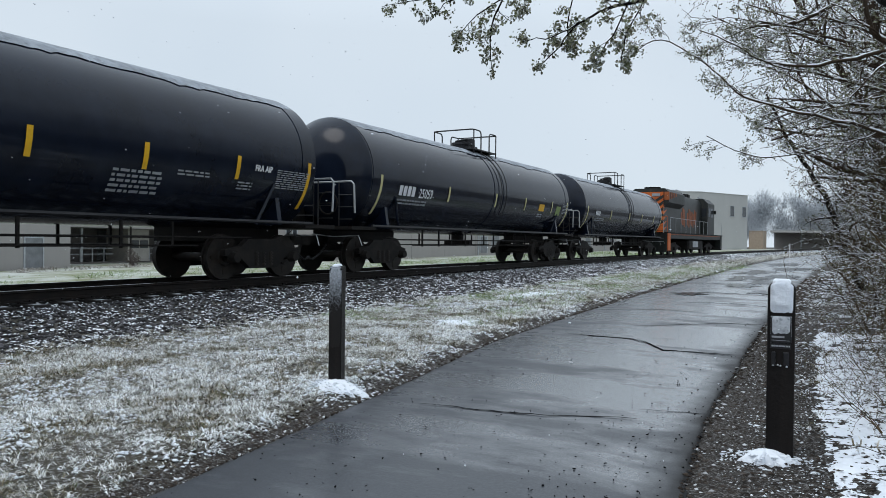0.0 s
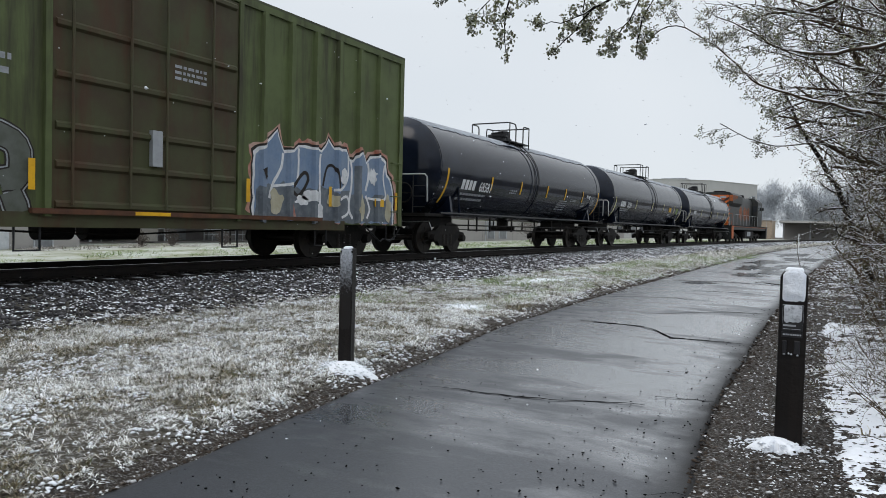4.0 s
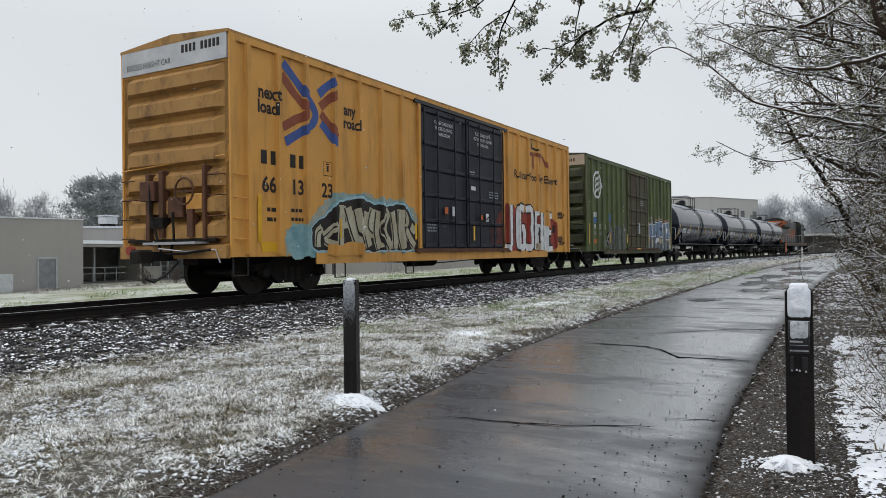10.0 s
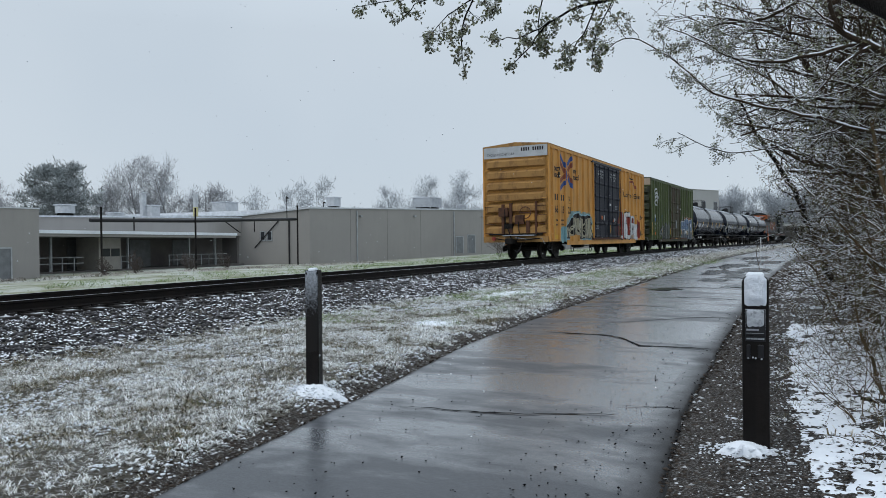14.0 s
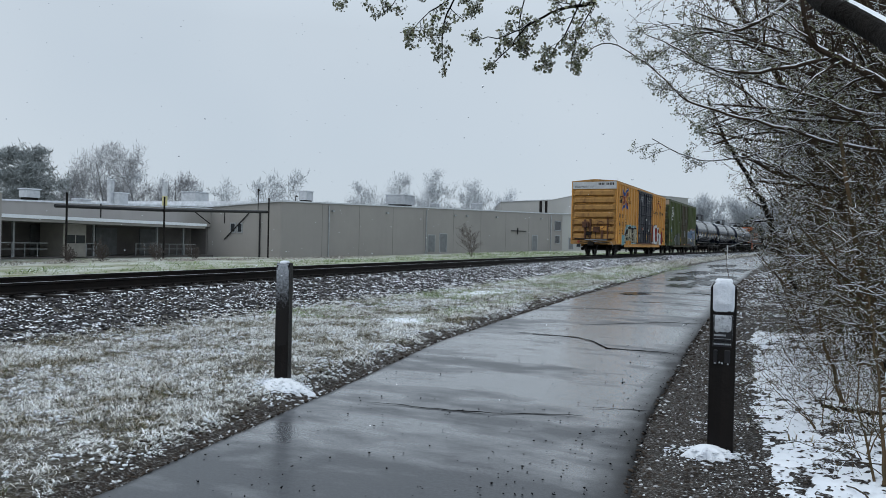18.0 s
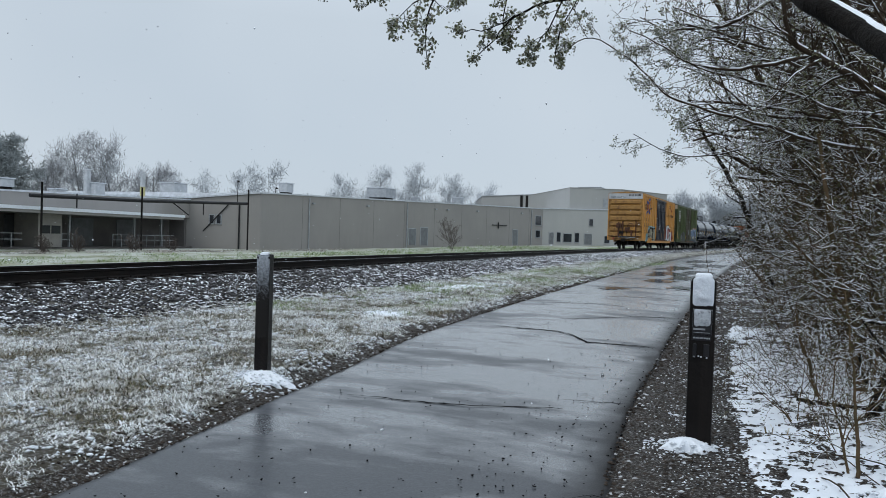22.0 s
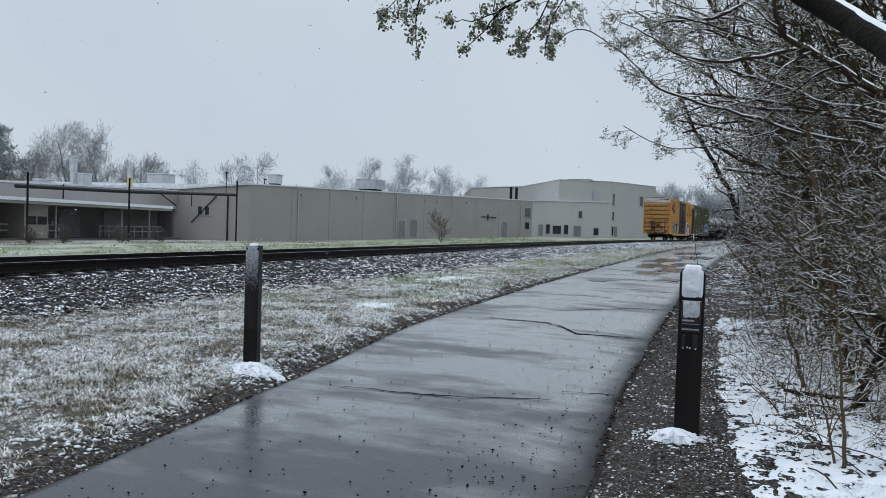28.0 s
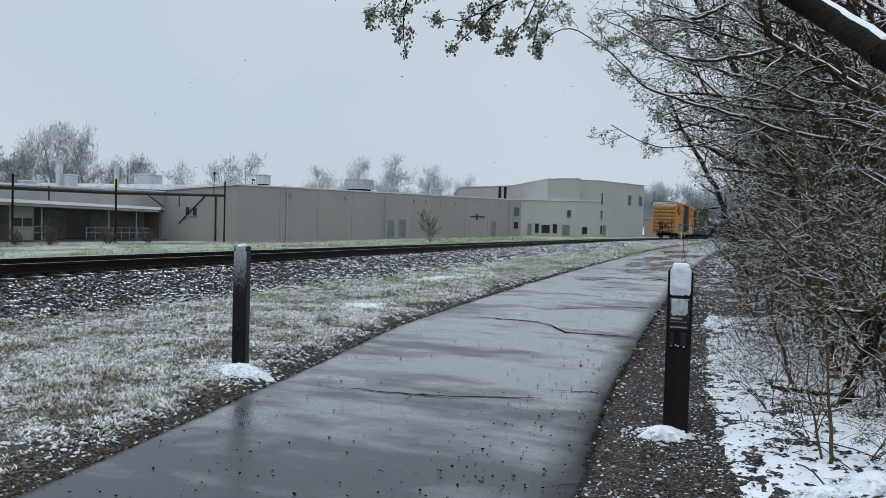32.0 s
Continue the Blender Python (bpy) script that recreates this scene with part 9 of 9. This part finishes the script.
# taller trees behind the thicket, leaning towards the light over the trail
TREES = [(1.55, 9.3, 7.0), (2.1, 11.8, 8.0), (2.5, 14.4, 8.5), (3.1, 17.4, 9.0), (2.2, 16.4, 8.0), (3.6, 20.8, 9.5), (4.3, 24.2, 10.0), (1.9, 8.6, 6.0), (1.3, 10.4, 6.5), (2.6, 10.6, 7.5), (0.9, 12.6, 6.0), (2.0, 13.4, 8.0), (1.1, 15.2, 7.0), (3.0, 15.6, 8.5), (1.2, 18.0, 7.5), (2.6, 19.0, 9.0), (1.1, 21.5, 7.5), (3.2, 23.0, 9.0), (1.2, 27.0, 8.0), (3.4, 28.5, 9.5), (1.3, 32.0, 8.5), (3.6, 35.0, 10.0), (1.6, 39.0, 9.0), (4.0, 43.0, 10.0), (2.0, 48.0, 9.0), (5.0, 54.0, 11.0), (2.6, 60.0, 9.5), (6.0, 68.0, 11.0), (4.5, 78.0, 10.0), (8.5, 88.0, 11.0), (6.5, 100.0, 11.0), (10.5, 118.0, 12.0), (16.0, 140.0, 12.0)]
for i, (x, y, hgt) in enumerate(TREES):
    w = Wood(200 + i, 0.002 + 0.00012 * y, 4 if y < 11 else (3 if y < 16 else 2))
    far_off = y > 24.5
    x += (2.2 + 0.012 * y) if far_off else 0
    z = float(ground_z(x, y))
    rad = 0.011 * hgt + bush_rng.uniform(0, 0.02)
    w.branch((x, y, z - 0.05), ((0.0 if far_off else -0.2) + bush_rng.uniform(-0.08, 0.1), bush_rng.uniform(-0.06, 0.06), 1), hgt, rad, 3, [17 if y < 14 else (12 if y < 40 else 9), 8 if y < 14 else (6 if y < 30 else 5), 5 if y < 11 else (4 if y < 30 else 3)], 0.09, 0.0, 0.8, 0.3 if far_off else 0.42, (0 if far_off else -0.15, -0.05, 0))
    if i % 2 == 0:
        w.branch((x + 0.3, y + 0.2, z - 0.05), (0.12, 0.05, 1), hgt * 0.8, rad * 0.7, 3, [10, 6, 4 if y < 14 else 3], 0.1, 0.0, 0.8, 0.3 if far_off else 0.42, (0 if far_off else -0.14, -0.05, 0))
    w.trim()
    plant("tree", w, "bare budding trailside tree with snow on its limbs", "tree", "trees beside the trail", M["bark"], 0.4 if y < 25 else 0.2, (0.028 + 0.0014 * y, 2, 0.05), 0.0, 3, "bud")

# brambles and grass tufts on the ground under the brush
gy = 5.2 + 17 * rng.random(3600) ** 1.4
gx = trail(gy)[1] + 0.5 + 2.8 * rng.random(len(gy)) ** 0.9
keep = rng.random(len(gx)) < np.clip(0.1 + 1.8 * patchy(gx, gy, 1.2, 17.0), 0.02, 1) * np.clip((gx - trail(gy)[1] - 0.4) / 0.6, 0.1, 1)
gx, gy = gx[keep], gy[keep]
stuff = new("brush_grass", tufts("brush_grass", gx, gy, rng.uniform(0.05, 0.14, len(gx)), 9, M["grass"], 9, 0.6))
tagged(stuff, "green and frosted grass tufts under the brush", "grass", kind="stuff")
log = thing("fallen_log", "fallen log half buried in snow under the brush", "log")
part("log_body", Shape().tube([(x_, y_, float(ground_z(x_, y_)) + 0.012) for x_, y_ in ((0.4, 6.9), (0.55, 6.83), (0.82, 6.7), (1.1, 6.6))], 0.05, 8, [0.034, 0.046, 0.05, 0.042]), M["bark_dark"], log)
part("snow_cover", Shape().tube([(x_, y_ + 0.01, float(ground_z(x_, y_)) + 0.036) for x_, y_ in ((0.42, 6.9), (0.55, 6.83), (0.82, 6.7), (1.08, 6.6))], 0.038, 8), M["snow"], log, "snow along the log")

# far woods behind the buildings, in colours paled for haze
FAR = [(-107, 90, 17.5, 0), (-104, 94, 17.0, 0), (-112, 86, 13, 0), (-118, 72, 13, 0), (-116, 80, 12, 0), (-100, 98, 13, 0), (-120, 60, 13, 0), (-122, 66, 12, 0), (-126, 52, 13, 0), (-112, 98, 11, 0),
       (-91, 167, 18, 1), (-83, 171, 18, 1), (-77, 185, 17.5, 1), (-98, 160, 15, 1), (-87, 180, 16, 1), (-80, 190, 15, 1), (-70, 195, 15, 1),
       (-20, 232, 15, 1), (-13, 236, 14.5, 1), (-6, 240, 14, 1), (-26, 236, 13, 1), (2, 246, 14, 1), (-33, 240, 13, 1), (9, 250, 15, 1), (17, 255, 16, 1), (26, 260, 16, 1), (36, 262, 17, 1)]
for i, (x, y, hgt, hz) in enumerate(FAR):
    w = Wood(300 + i, 0.028, 1)
    w.branch((x, y, float(ground_z(x, y)) - 0.3), (0.02, 0, 1), hgt * 0.88, 0.28, 3, [13, 7, 4], 0.07, 0.015, 0.72, 0.47)
    far_one = plant("far_tree", w, "bare tree behind the factory, colour paled for haze", "tree", "far trees", M["haze_tree"] if hz else M["far_tree"], 0, None, 0.0, 3)
    # twig ends take the same haze-paled colour as their tree
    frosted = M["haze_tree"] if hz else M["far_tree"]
    tagged(part("crown", w.leaves("crown", frosted, 1.5 if y < 220 else 1.9, 3 if y < 220 else 9, 0.5 if y < 220 else 0.9, 0.02, 1.3), frosted, far_one, "fine twig ends paled for haze"), kind="stuff")
# belt of woodland far behind, its twig colour paled for haze
w = Wood(390, 0.06, 1)
for k in range(34):
    a = radians(-62 + k * 2.3 + bush_rng.uniform(-0.6, 0.6))
    d = bush_rng.uniform(250, 300)
    x, y = d * math.sin(a), d * math.cos(a)
    w.branch((x, y, float(ground_z(x, y)) - 0.3), (0.02, 0, 1), (21 if a < radians(-35) else 13) * bush_rng.uniform(0.75, 1.0), 0.3, 3, [10, 6, 3], 0.07, 0.015, 0.75, 0.45)
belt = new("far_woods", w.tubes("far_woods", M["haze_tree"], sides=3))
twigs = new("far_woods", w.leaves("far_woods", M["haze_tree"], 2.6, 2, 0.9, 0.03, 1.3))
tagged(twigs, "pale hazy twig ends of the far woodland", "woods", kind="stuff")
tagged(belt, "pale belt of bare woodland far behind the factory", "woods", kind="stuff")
w = Wood(400, 0.03)
for k in range(46):
    z = 3.5 + k * 0.23
    a = k * 2.4 + bush_rng.uniform(-0.4, 0.4)
    reach_ = (6.2 if k % 3 else 7.4) * (1 - 0.55 * (k / 46) ** 2) * bush_rng.uniform(0.7, 1.05)
    w.branch((-107, 74, z), (math.cos(a), math.sin(a), 0.12), reach_, 0.12, 1, [9], 0.06, 0.02, 0.6, 0.34)
w.line([V(-107, 74, -2), V(-107, 74, 8), V(-107, 74, 14.2)], 0.35, 0.1)
# the pine's colour is lightened to include the haze
pine = thing("pine_tree", "dark pine with layered boughs, colour paled for haze", "tree", "far trees")
part("trunk", w.tubes("trunk", M["pine"]), M["pine"], pine)
part("crown", w.leaves("crown", M["pine"], 0.95, 13, 0.3, 0.07, 0.7), M["pine"], pine, "needle clumps paled for haze")
# small bare bushes by the factory
for i, (x, y, hgt) in enumerate(((-38.4, 92.3, 4.6), (-53, 50, 2.0), (-54, 56, 1.8), (-53, 44, 2.0), (-52, 40, 1.7))):
    w = Wood(420 + i, 0.012)
    for s in range(8):
        a = s * 0.79
        w.branch((x, y, float(ground_z(x, y)) - 0.1), (0.3 * math.cos(a), 0.3 * math.sin(a), 1), hgt * (0.7 + 0.05 * s), 0.03, 2, [9, 6], 0.12, 0.0, 0.6, 0.42)
    plant("bare_bush", w, "small bare bush in front of the factory", "shrub", "bushes by the factory", M["dry_bush"], 0, None, 0.0, 3)

# falling snow: flakes that sink slowly together
FLAKES = []
for k in range(3):
    g = np.random.default_rng(500 + k)
    n = 1700
    d = 2.5 + 30 * g.random(n) ** 1.5
    a = g.uniform(-1.25, 0.3, n)
    px, py, pz = d * np.sin(a), d * np.cos(a), g.uniform(0, 1, n) * (6 + 46) - 0.2
    s = g.uniform(0.003, 0.008, n) * (0.6 + d / 14)
    fl = new("falling_snow", stones("falling_snow", np.stack([px, py, pz], -1), s, M["snow"], 0.8))
    tagged(fl, "sparse white snowflakes drifting down", "snowflakes", kind="stuff")
    FLAKES.append((fl, 1.0 + 0.25 * k, 0.25 - 0.2 * k))


def motions():
    for car, rear, length in TRAIN:
        walk(car, [(t, on_track(rear, length, run(t))) for t in np.arange(0, 32.01, 0.5)])
    steps = np.arange(0, 32.01, 0.125)
    rolled = [-math.degrees(run(t) / 0.457) for t in steps]
    for w, y in wheel_sets:
        walk(w, [(t, pose(0, y, 0.457, a)) for t, a in zip(steps, rolled)])
    for fl, fall, side in FLAKES:
        walk(fl, [(0, pose(0, 0, -0.5)), (16, pose(side * 16, 0, -0.5 - fall * 16)), (32, pose(side * 32, 0, -0.5 - fall * 32))])


motions()
